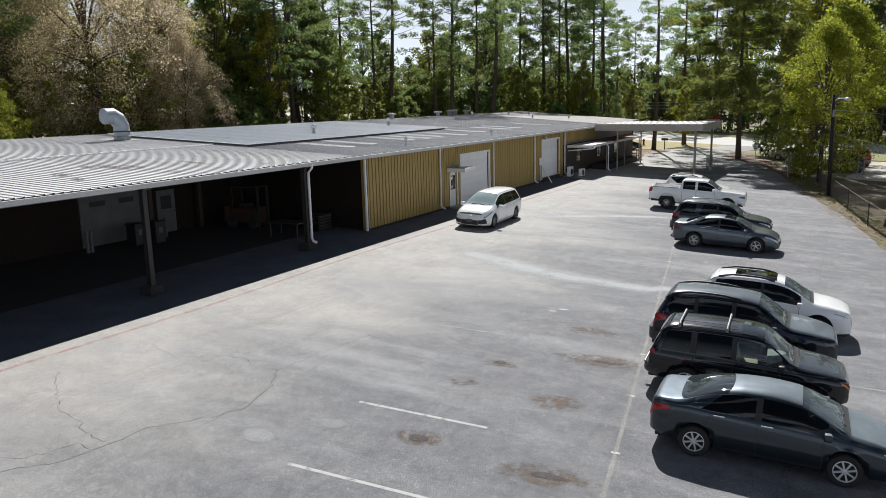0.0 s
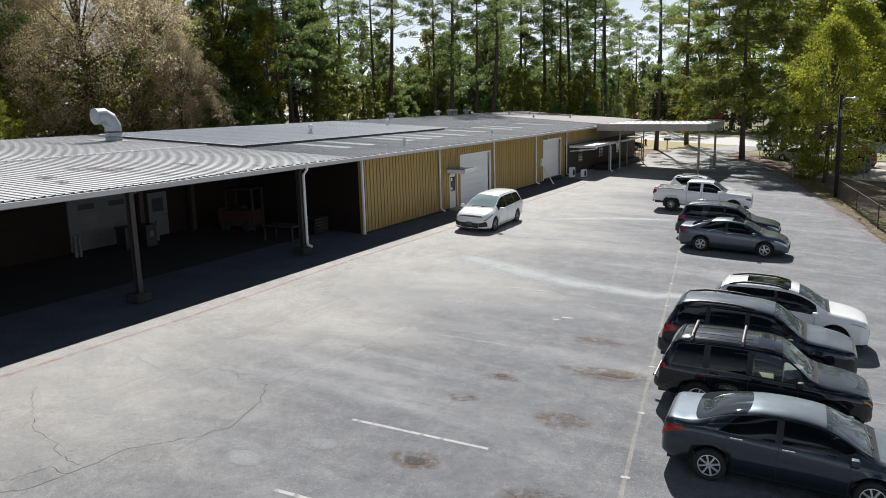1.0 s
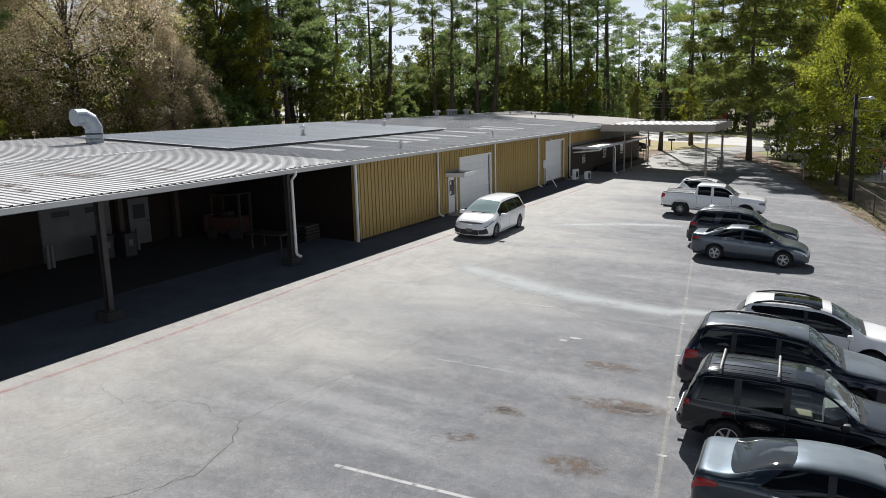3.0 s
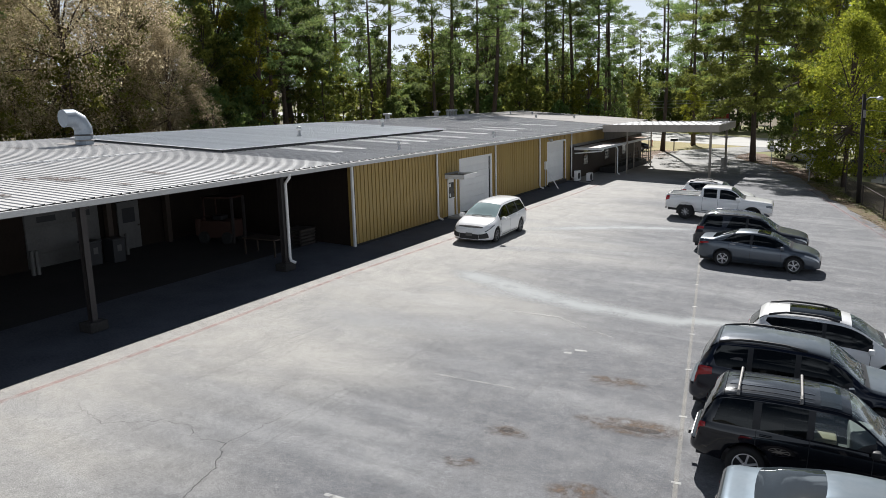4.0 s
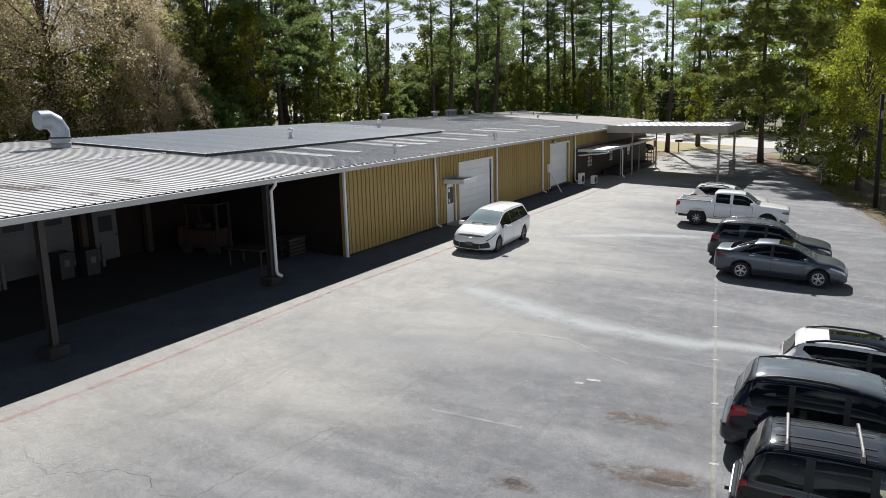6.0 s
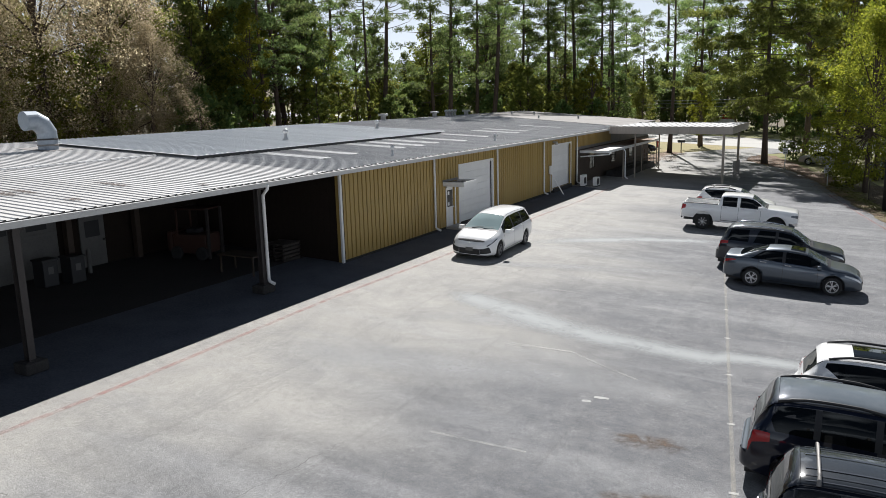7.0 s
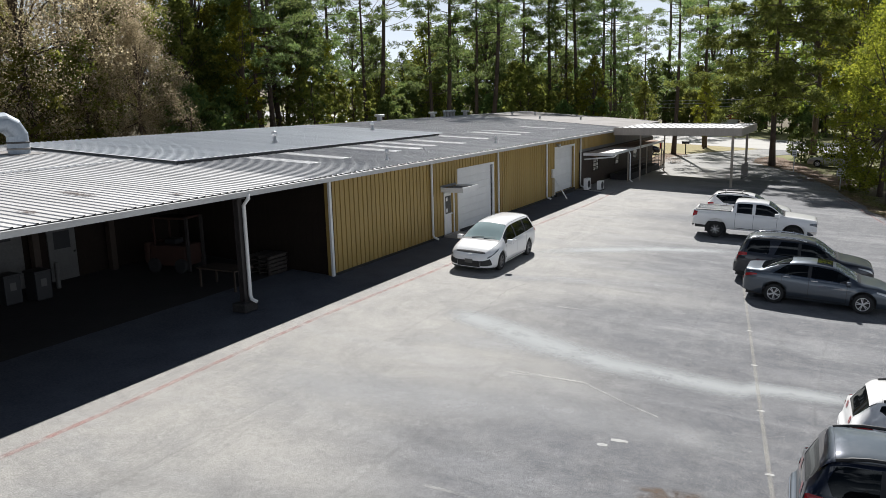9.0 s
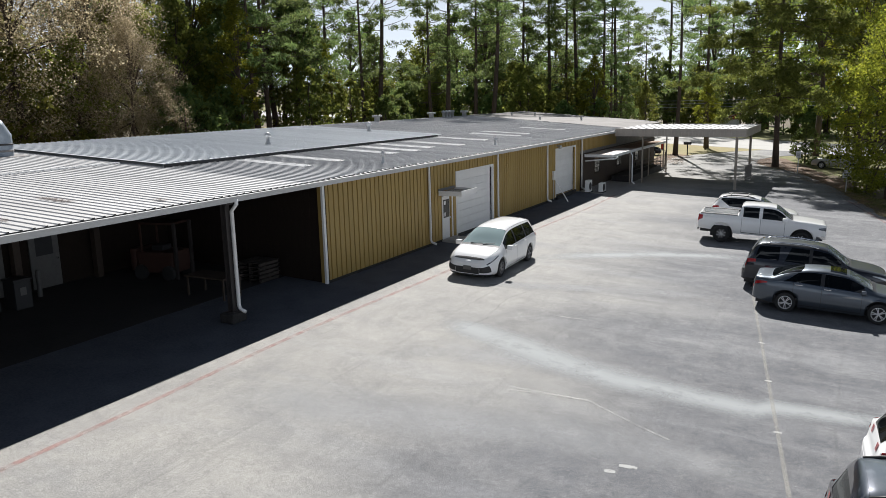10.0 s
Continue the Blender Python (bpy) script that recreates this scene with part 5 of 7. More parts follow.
        bw = curve(s["rail"], (a + b) / 2)
        bm = bmesh.new()
        box(bm, a, b, -bw + 0.05, bw - 0.05, 0.80, 0.84)
        for sd in (-1, 1):
            box(bm, a, b, sd * bw - 0.03, sd * bw + 0.03, 0.80, zt - 0.012)
        box(bm, a - 0.04, a + 0.02, -bw, bw, 0.80, zt - 0.012)
        box(bm, b - 0.02, b + 0.04, -bw, bw, 0.80, zt - 0.012)
        part("cargo_bed", bm, s.get("bed_mat", paint), car, "open cargo bed")
        for sd in (-1, 1):
            part("bed_rail_cap", bbox(a, b, sd * bw - 0.06, sd * bw + 0.06, zt - 0.01, zt + 0.02, bev=0.008), M_BLACK, car)
    # wheels
    tw = s.get("tread", 0.215)
    ty, wh, rim = wheel_meshes(s["wheel"], s["style"], tw, s.get("rim_mat", M_ALLOY))
    for c in sh.ax:
        for sd in (1, -1):
            w = part("wheel", wh, None, car)
            w.matrix_basis = pose(c, sd * (s["W"] / 2 - tw / 2 - 0.02), s["wheel"], 0, 17 * c, 0 if sd == 1 else 180)
            part("tyre", ty, None, w)
            part("rim", rim, None, w, "bright spoked rim")
            part("wheel_well", bbox(c - sh.arch, c + sh.arch, min(sd * (s["W"] / 2 - 0.32), sd * (s["W"] / 2 - 0.28)), max(sd * (s["W"] / 2 - 0.32), sd * (s["W"] / 2 - 0.28)), 0.25, s["wheel"] + sh.arch), M_BLACK, car)
    return car, sh


def car_spec(L, W, wb, ro, wheel, top, belt, rail, **more):
    s = dict(L=L, W=W, wb=wb, ro=ro, wheel=wheel, top=top, belt=belt, rail=rail)
    s["sill"] = more.pop("sill", [(0, 0.36), (ro * 0.6, 0.27), (ro + 0.3, 0.22), (ro + wb - 0.3, 0.22), (L - 0.4, 0.24), (L, 0.26)])
    s["plan"] = more.pop("plan", [(0, 0.66), (0.03, 0.76), (0.10, 0.85), (0.22, 0.915), (0.5, 0.97), (1.1, 1.0), (L - 1.2, 1.0), (L - 0.6, 0.96), (L - 0.25, 0.88), (L - 0.08, 0.76), (L, 0.66)])
    s.update(more)
    return s


SEDAN = car_spec(4.64, 1.776, 2.70, 0.92, 0.315,
    [(0, 0.70), (0.02, 0.86), (0.06, 1.02), (0.16, 1.075), (0.45, 1.095), (0.60, 1.12), (0.95, 1.255), (1.35, 1.375), (1.75, 1.44), (2.15, 1.455), (2.5, 1.435), (2.8, 1.385), (3.15, 1.24), (3.55, 1.04), (3.66, 0.99), (4.1, 0.905), (4.4, 0.81), (4.55, 0.71), (4.62, 0.60), (4.64, 0.52)],
    [(0, 0.70), (0.05, 0.90), (0.3, 0.985), (0.8, 1.01), (1.3, 0.995), (2.2, 0.955), (3.2, 0.90), (3.7, 0.875), (4.2, 0.78), (4.5, 0.66), (4.64, 0.48)],
    [(0, 0.60), (0.3, 0.70), (0.66, 0.70), (1.3, 0.58), (1.7, 0.555), (2.4, 0.56), (2.8, 0.585), (3.55, 0.70), (4.2, 0.68), (4.64, 0.5)],
    side=[(0.98, 2.02), (2.10, 3.28)], screen=(2.80, 3.56), rear=(0.56, 1.55), doors=[1.18, 2.06, 3.22],
    tail=(0.012, 0.42, 3.5, 6.2), tail_taper=0.7, handle_mat=M_CHROME, fit=0.99, cut_top=0.40, crease=True, head=(4.20, 4.58, 4.6, 6.1), bump=(0.36, 0.56), grille=(0.34, 0.50), style="cover", rear_mat=M_GLASS_R)
SPORT_SEDAN = car_spec(4.855, 1.865, 2.805, 1.08, 0.335,
    [(0, 0.76), (0.02, 0.94), (0.07, 1.075), (0.3, 1.10), (0.55, 1.115), (0.9, 1.245), (1.3, 1.375), (1.7, 1.45), (2.15, 1.475), (2.6, 1.455), (2.95, 1.395), (3.3, 1.235), (3.65, 1.06), (3.78, 1.0), (4.3, 0.92), (4.6, 0.82), (4.76, 0.72), (4.84, 0.6), (4.855, 0.52)],
    [(0, 0.72), (0.05, 0.92), (0.3, 1.0), (0.9, 1.04), (1.5, 1.015), (2.4, 0.965), (3.4, 0.92), (3.9, 0.89), (4.4, 0.80), (4.7, 0.68), (4.855, 0.48)],
    [(0, 0.62), (0.3, 0.72), (0.6, 0.72), (1.3, 0.60), (1.8, 0.575), (2.5, 0.58), (2.95, 0.61), (3.65, 0.73), (4.4, 0.70), (4.855, 0.52)],
    side=[(0.95, 2.12), (2.20, 3.40)], screen=(2.95, 3.66), rear=(0.56, 1.55), doors=[1.28, 2.16, 3.36],
    tail=(0.012, 0.46, 3.9, 5.6), tail_taper=0.75, head=(4.25, 4.78, 4.0, 5.6), bump=(0.36, 0.56), grille=(0.32, 0.58), style="alloy", bright=True, fit=0.957, cut_top=0.46, crease=True, sill_trim=True)
BOXY_SUV = car_spec(4.62, 1.80, 2.70, 1.05, 0.365,
    [(0, 0.62), (0.02, 0.67), (0.10, 0.70), (0.13, 0.84), (0.16, 1.06), (0.24, 1.28), (0.42, 1.58), (0.52, 1.66), (0.75, 1.70), (1.6, 1.73), (2.4, 1.715), (2.72, 1.67), (2.9, 1.57), (3.42, 1.15), (3.54, 1.11), (4.1, 1.04), (4.4, 0.98), (4.54, 0.93), (4.60, 0.86), (4.62, 0.78)],
    [(0, 0.76), (0.06, 1.02), (0.4, 1.06), (1.5, 1.06), (3.3, 1.02), (3.6, 1.01), (4.2, 0.95), (4.5, 0.86), (4.62, 0.74)],
    [(0, 0.50), (0.14, 0.54), (0.28, 0.63), (0.5, 0.67), (1.6, 0.67), (2.6, 0.67), (2.9, 0.69), (3.45, 0.74), (4.2, 0.70), (4.62, 0.55)],
    side=[(0.38, 1.12), (1.22, 2.06), (2.14, 3.16)], screen=(2.74, 3.42), rear=(0.17, 0.45), doors=[1.18, 2.10, 3.14],
    sill=[(0, 0.46), (0.6, 0.38), (1.4, 0.34), (3.2, 0.34), (4.3, 0.38), (4.62, 0.40)],
    tail=(0.13, 0.27, 4.2, 6.2), hatch=True, head=(4.42, 4.60, 4.4, 5.9), head_mat=M_AMBER, bump=(0.46, 0.66), grille=(0.58, 0.74), style="plain", clear_front=True, seat=M_SEAT_T, bump_mat=M_ALLOY, mirror_mat=M_BLACK, gap=0.08, fit=0.962, cut_top=0.16)
LONG_SUV = car_spec(5.08, 1.925, 3.04, 1.02, 0.385,
    [(0, 0.62), (0.02, 0.67), (0.12, 0.71), (0.15, 0.86), (0.18, 1.08), (0.28, 1.30), (0.46, 1.60), (0.56, 1.70), (0.8, 1.755), (1.6, 1.80), (2.5, 1.78), (2.95, 1.72), (3.2, 1.60), (3.72, 1.22), (3.85, 1.17), (4.4, 1.10), (4.78, 1.03), (4.98, 0.96), (5.06, 0.88), (5.08, 0.80)],
    [(0, 0.80), (0.06, 1.06), (0.5, 1.14), (1.5, 1.11), (3.4, 1.06), (3.9, 1.05), (4.5, 1.0), (4.9, 0.90), (5.08, 0.76)],
    [(0, 0.44), (0.16, 0.50), (0.32, 0.60), (0.55, 0.685), (1.6, 0.68), (2.6, 0.68), (3.0, 0.70), (3.75, 0.78), (4.6, 0.74), (5.08, 0.58)],
    side=[(0.40, 1.28), (1.36, 2.30), (2.38, 3.46)], screen=(2.98, 3.73), rear=(0.20, 0.50), doors=[1.32, 2.34, 3.44],
    tail=(0.15, 0.52, 3.6, 6.2), tail_rear=(0.155, 0.182), hatch=True, head=(4.72, 5.02, 4.4, 5.8), head_mat=M_LAMP_D, bump=(0.44, 0.66), grille=(0.58, 0.76), style="alloy", rails=(0.6, 2.5, 0.05), fit=0.93, cut_top=0.22, cut_low=0.2)
ROUND_SUV = car_spec(4.62, 1.86, 2.70, 0.98, 0.36,
    [(0, 0.66), (0.02, 0.72), (0.08, 0.77), (0.11, 0.92), (0.15, 1.10), (0.28, 1.28), (0.48, 1.53), (0.58, 1.60), (0.8, 1.64), (1.5, 1.68), (2.2, 1.67), (2.6, 1.61), (2.9, 1.49), (3.4, 1.17), (3.52, 1.12), (4.05, 1.04), (4.35, 0.97), (4.53, 0.89), (4.6, 0.80), (4.62, 0.72)],
    [(0, 0.78), (0.08, 1.06), (0.5, 1.12), (1.5, 1.07), (3.2, 0.99), (3.6, 0.97), (4.1, 0.91), (4.45, 0.82), (4.62, 0.68)],
    [(0, 0.42), (0.14, 0.48), (0.32, 0.57), (0.6, 0.63), (1.5, 0.62), (2.4, 0.62), (2.7, 0.65), (3.42, 0.74), (4.2, 0.70), (4.62, 0.54)],
    side=[(0.50, 1.98), (2.04, 3.14)], screen=(2.64, 3.42), rear=(0.17, 0.53), doors=[1.20, 2.02, 3.12],
    tail=(0.12, 0.50, 4.6, 6.5), tail_rear=(0.118, 0.152), hatch=True, head=(4.1, 4.5, 5.0, 6.0), bump=(0.40, 0.62), grille=(0.52, 0.68), style="alloy", rails=(0.65, 2.35, 0.06), clad=True, gap=0.09, fit=0.94, cut_low=0.55, cut_top=0.12)
WAGON_SUV = car_spec(5.0, 1.98, 2.865, 1.08, 0.38,
    [(0, 0.66), (0.02, 0.71), (0.10, 0.75), (0.13, 0.90), (0.16, 1.10), (0.26, 1.30), (0.44, 1.58), (0.54, 1.68), (0.8, 1.74), (1.6, 1.78), (2.4, 1.765), (2.9, 1.70), (3.15, 1.58), (3.66, 1.22), (3.8, 1.17), (4.3, 1.10), (4.7, 1.03), (4.9, 0.96), (4.98, 0.88), (5.0, 0.80)],
    [(0, 0.82), (0.06, 1.08), (0.5, 1.14), (1.5, 1.11), (3.3, 1.05), (3.8, 1.04), (4.4, 1.0), (4.8, 0.92), (5.0, 0.76)],
    [(0, 0.46), (0.15, 0.52), (0.32, 0.62), (0.55, 0.69), (1.6, 0.69), (2.6, 0.69), (3.0, 0.72), (3.68, 0.80), (4.5, 0.76), (5.0, 0.6)],
    side=[(0.42, 1.30), (1.46, 2.34), (2.42, 3.42)], screen=(2.92, 3.67), rear=(0.18, 0.48), doors=[1.42, 2.38, 3.40],
    tail=(0.13, 0.50, 4.3, 6.3), tail_rear=(0.134, 0.162), hatch=True, head=(4.45, 4.94, 4.6, 5.8), bump=(0.44, 0.66), grille=(0.58, 0.76), style="alloy", rails=(0.6, 2.6, 0.055), rail_mat=M_CHROME, clad=True, fit=0.945, painted_pillar=0, pillar_lean=0.22, cut_top=0.16)
MINIVAN = car_spec(5.18, 1.99, 3.06, 1.05, 0.35,
    [(0, 0.64), (0.02, 0.69), (0.06, 0.74), (0.09, 0.92), (0.12, 1.12), (0.22, 1.36), (0.40, 1.60), (0.52, 1.68), (0.8, 1.715), (1.8, 1.74), (2.6, 1.715), (3.0, 1.65), (3.3, 1.53), (3.95, 1.17), (4.15, 1.09), (4.5, 1.01), (4.8, 0.92), (4.98, 0.83), (5.10, 0.73), (5.16, 0.66), (5.18, 0.60)],
    [(0, 0.78), (0.06, 1.02), (0.5, 1.10), (1.6, 1.05), (3.5, 0.98), (4.1, 0.94), (4.5, 0.86), (4.85, 0.74), (5.05, 0.64), (5.18, 0.54)],
    [(0, 0.46), (0.12, 0.54), (0.3, 0.63), (0.6, 0.66), (1.8, 0.65), (2.7, 0.65), (3.1, 0.68), (4.0, 0.80), (4.6, 0.76), (4.95, 0.66), (5.18, 0.34)],
    side=[(0.45, 1.42), (1.50, 2.52), (2.60, 3.72)], screen=(3.02, 3.98), rear=(0.14, 0.46), doors=[1.46, 2.56, 3.70],
    tail=(0.10, 0.42, 4.2, 6.2), hatch=True,
    plan=[(0, 0.70), (0.03, 0.80), (0.10, 0.88), (0.22, 0.935), (0.5, 0.975), (1.1, 1.0), (4.1, 1.0), (4.55, 0.975), (4.82, 0.92), (4.98, 0.84), (5.08, 0.75), (5.15, 0.62), (5.18, 0.46)],
    sill=[(0, 0.36), (0.6, 0.27), (1.3, 0.22), (3.8, 0.20), (4.8, 0.20), (5.18, 0.24)],
    head=(4.42, 5.06, 5.0, 6.6), bump=(0.22, 0.30), grille=(0.26, 0.50), style="alloy", mirror=1.1, front_bump=M_BLACK, van_face=True, head_mat=M_LAMP_D, screen_mat=M_GLASS_V, rim_mat=M_ALLOY_D, cut_top=0.25, fit=1.0)
PICKUP = car_spec(5.85, 2.04, 3.645, 1.15, 0.41,
    [(0, 1.10), (0.02, 1.30), (0.06, 1.345), (1.86, 1.35), (1.90, 1.36), (1.93, 1.50), (2.0, 1.78), (2.12, 1.86), (2.5, 1.885), (3.2, 1.885), (3.55, 1.84), (3.75, 1.74), (4.25, 1.36), (4.4, 1.31), (5.0, 1.27), (5.5, 1.22), (5.72, 1.19), (5.81, 1.15), (5.85, 1.10)],
    [(0, 1.04), (0.04, 1.27), (1.9, 1.29), (2.0, 1.27), (3.4, 1.22), (4.2, 1.21), (5.0, 1.16), (5.6, 1.10), (5.78, 1.10), (5.85, 1.04)],
    [(0, 0.92), (0.1, 0.90), (1.88, 0.90), (1.96, 0.80), (2.2, 0.74), (3.4, 0.74), (3.7, 0.77), (4.3, 0.86), (5.2, 0.84), (5.85, 0.74)],
    side=[(2.10, 2.86), (2.96, 4.02)], screen=(3.58, 4.26), rear=(1.935, 2.0), doors=[2.06, 2.92, 4.02], bed=(0.1, 1.86),
    sill=[(0, 0.62), (1.0, 0.56), (1.7, 0.48), (4.2, 0.46), (5.6, 0.5), (5.85, 0.52)],
    plan=[(0, 0.93), (0.04, 0.97), (0.3, 0.985), (1.2, 1.0), (4.8, 1.0), (5.35, 0.97), (5.62, 0.91), (5.78, 0.81), (5.85, 0.72)],
    tail=(0.012, 0.22, 3.0, 6.0), head=(5.50, 5.82, 3.4, 5.2), bump=(0.52, 0.74), grille=(0.72, 1.04), style="truck", tread=0.28, gap=0.12, bump_mat=M_BLACK, front_bump=M_CHROME, grille_mat=M_CHROME, chrome_nose=True, mirror=1.25, bed_mat=M_WHITE, head_mat=M_LAMP_D, fit=0.95, painted_pillar=0)


# Last number, where given: pale sky reflection painted on level panels
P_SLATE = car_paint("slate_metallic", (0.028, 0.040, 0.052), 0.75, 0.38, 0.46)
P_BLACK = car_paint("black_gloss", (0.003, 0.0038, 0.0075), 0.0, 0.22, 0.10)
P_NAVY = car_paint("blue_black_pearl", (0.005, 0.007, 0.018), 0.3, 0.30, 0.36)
P_WHITE = car_paint("white_gloss", (0.90, 0.90, 0.895), 0.0, 0.3)
P_GREY = car_paint("mid_grey_metallic", (0.085, 0.102, 0.125), 0.75, 0.34, 0.10)
P_SILVER = car_paint("silver_metallic", (0.42, 0.42, 0.40), 0.6, 0.3)
P_MAROON = car_paint("red_gloss", (0.24, 0.02, 0.025), 0.1, 0.3)
P_GRAPH = car_paint("charcoal_metallic", (0.032, 0.035, 0.044), 0.6, 0.34, 0.10)

vehicle("sedan", "slate grey compact sedan parked on the asphalt", "car", SEDAN, P_SLATE, on_ground(20.0, -15.5, 2.8))
suv, sh = vehicle("boxy_suv", "glossy black boxy off-road car with roof bars", "car", BOXY_SUV, P_BLACK, on_ground(19.08, -12.5, 3.5))
for xb in (0.80, 1.90):
    q, r = sh.at(xb, 11.3, 1), sh.at(xb, 11.3, -1)
    bm = bmesh.new()
    tube(bm, [q + Vector((0, 0, 0.02)), q + Vector((0, -0.02, 0.10)), q + Vector((0, -0.12, 0.14)), r + Vector((0, 0.12, 0.14)), r + Vector((0, 0.02, 0.10)), r + Vector((0, 0, 0.02))], [0.035, 0.03, 0.026, 0.026, 0.03, 0.035], 8)
    part("roof_bar", bm, M_STEEL, suv, "grey cross bar")
part("sunroof", sh.across(bmesh.new(), 2.22, 2.58, 12.0, 0.006), M_GLASS_R, suv, "grey glass sunroof")
for k in range(3):
    for sd in (1, -1):
        v = 12.1 + 0.62 * k
        part("roof_strip", sh.patch(bmesh.new(), 0.62, 2.12, v, v + 0.10, sd, 0.012, 14, 1), M_LAMP_D, suv, "thin dark roof strip")
part("tow_hitch", bbox(-0.10, 0.0, -0.03, 0.03, 0.42, 0.49), M_BLACK, suv)
vehicle("long_suv", "blue-black three-row car with black roof rails", "car", LONG_SUV, P_NAVY, on_ground(18.67, -9.6, 3.0))
crossover, sh = vehicle("white_suv", "white compact crossover with black rails and glass roof", "car", ROUND_SUV, P_WHITE, on_ground(19.17, -6.5, 3.0))
part("glass_roof", sh.across(bmesh.new(), 1.15, 2.40, 12.15, 0.006), M_GLASS, crossover, "dark glass roof panel")
son, sh = vehicle("sport_sedan", "mid grey sedan with alloy wheels and bright trim", "car", SPORT_SEDAN, P_GREY, on_ground(16.15, 5.78, 0.5))
part("sunroof", sh.across(bmesh.new(), 2.35, 2.85, 12.2, 0.006), M_GLASS, son, "dark sunroof")
vehicle("wagon_suv", "charcoal three-row car with bright roof rails", "car", WAGON_SUV, P_GRAPH, on_ground(15.5, 8.45, 2.0))
vehicle("pickup_truck", "white crew cab pickup truck with chrome bumper", "truck", PICKUP, P_WHITE, on_ground(12.9, 16.95, 3.5))
second, sh = vehicle("white_suv", "white crossover with roof rails parked behind the pickup", "car", dict(ROUND_SUV), P_WHITE, on_ground(12.15, 21.1, 3.0))
for xb in (1.05, 1.95):
    q, r = sh.at(xb, 11.55, 1), sh.at(xb, 11.55, -1)
    part("roof_bar", bar(q + Vector((0, 0, 0.09)), r + Vector((0, 0, 0.09)), 0.022), M_STEEL, second, "grey cross bar")
vehicle("minivan", "white minivan parked nose out by the building", "van", MINIVAN, P_WHITE, on_ground(4.0, 5.8, -88.5))


# ---- trees ----
def leaf_mesh(name, centres, spread, per, size, material, rng, droop=0.0, aspect=0.6, squash=0.75):
    """Many small leaf blades scattered round clump centres."""
    c = np.repeat(np.asarray(centres, float), per, axis=0)
    sp = np.repeat(np.asarray(spread, float), per)[:, None]
    n = len(c)
    d = rng.normal(size=(n, 3))
    d /= np.linalg.norm(d, axis=1)[:, None] + 1e-9
    p = c + d * sp * rng.uniform(0.25, 1.0, (n, 1)) ** 0.6 * np.array([1, 1, squash])
    a = rng.normal(size=(n, 3)) + d * 0.7
    a[:, 2] -= droop
    a /= np.linalg.norm(a, axis=1)[:, None] + 1e-9
    b = np.cross(a, rng.normal(size=(n, 3)))
    b /= np.linalg.norm(b, axis=1)[:, None] + 1e-9
    s = size * rng.uniform(0.6, 1.35, (n, 1))
    a, b = a * s, b * s * aspect
    v = np.stack([p - a, p - b * 0.9 + a * 0.1, p + a, p + b * 0.9 + a * 0.1], axis=1).reshape(-1, 3)
    me = bpy.data.meshes.new(name)
    me.vertices.add(len(v))
    me.vertices.foreach_set("co", v.ravel())
    me.loops.add(4 * n)
    me.loops.foreach_set("vertex_index", np.arange(4 * n, dtype=np.int32))
    me.polygons.add(n)
    me.polygons.foreach_set("loop_start", np.arange(0, 4 * n, 4, dtype=np.int32))
    me.polygons.foreach_set("loop_total", np.full(n, 4, dtype=np.int32))
    me.update(calc_edges=True)
    me.materials.append(material)
    return me


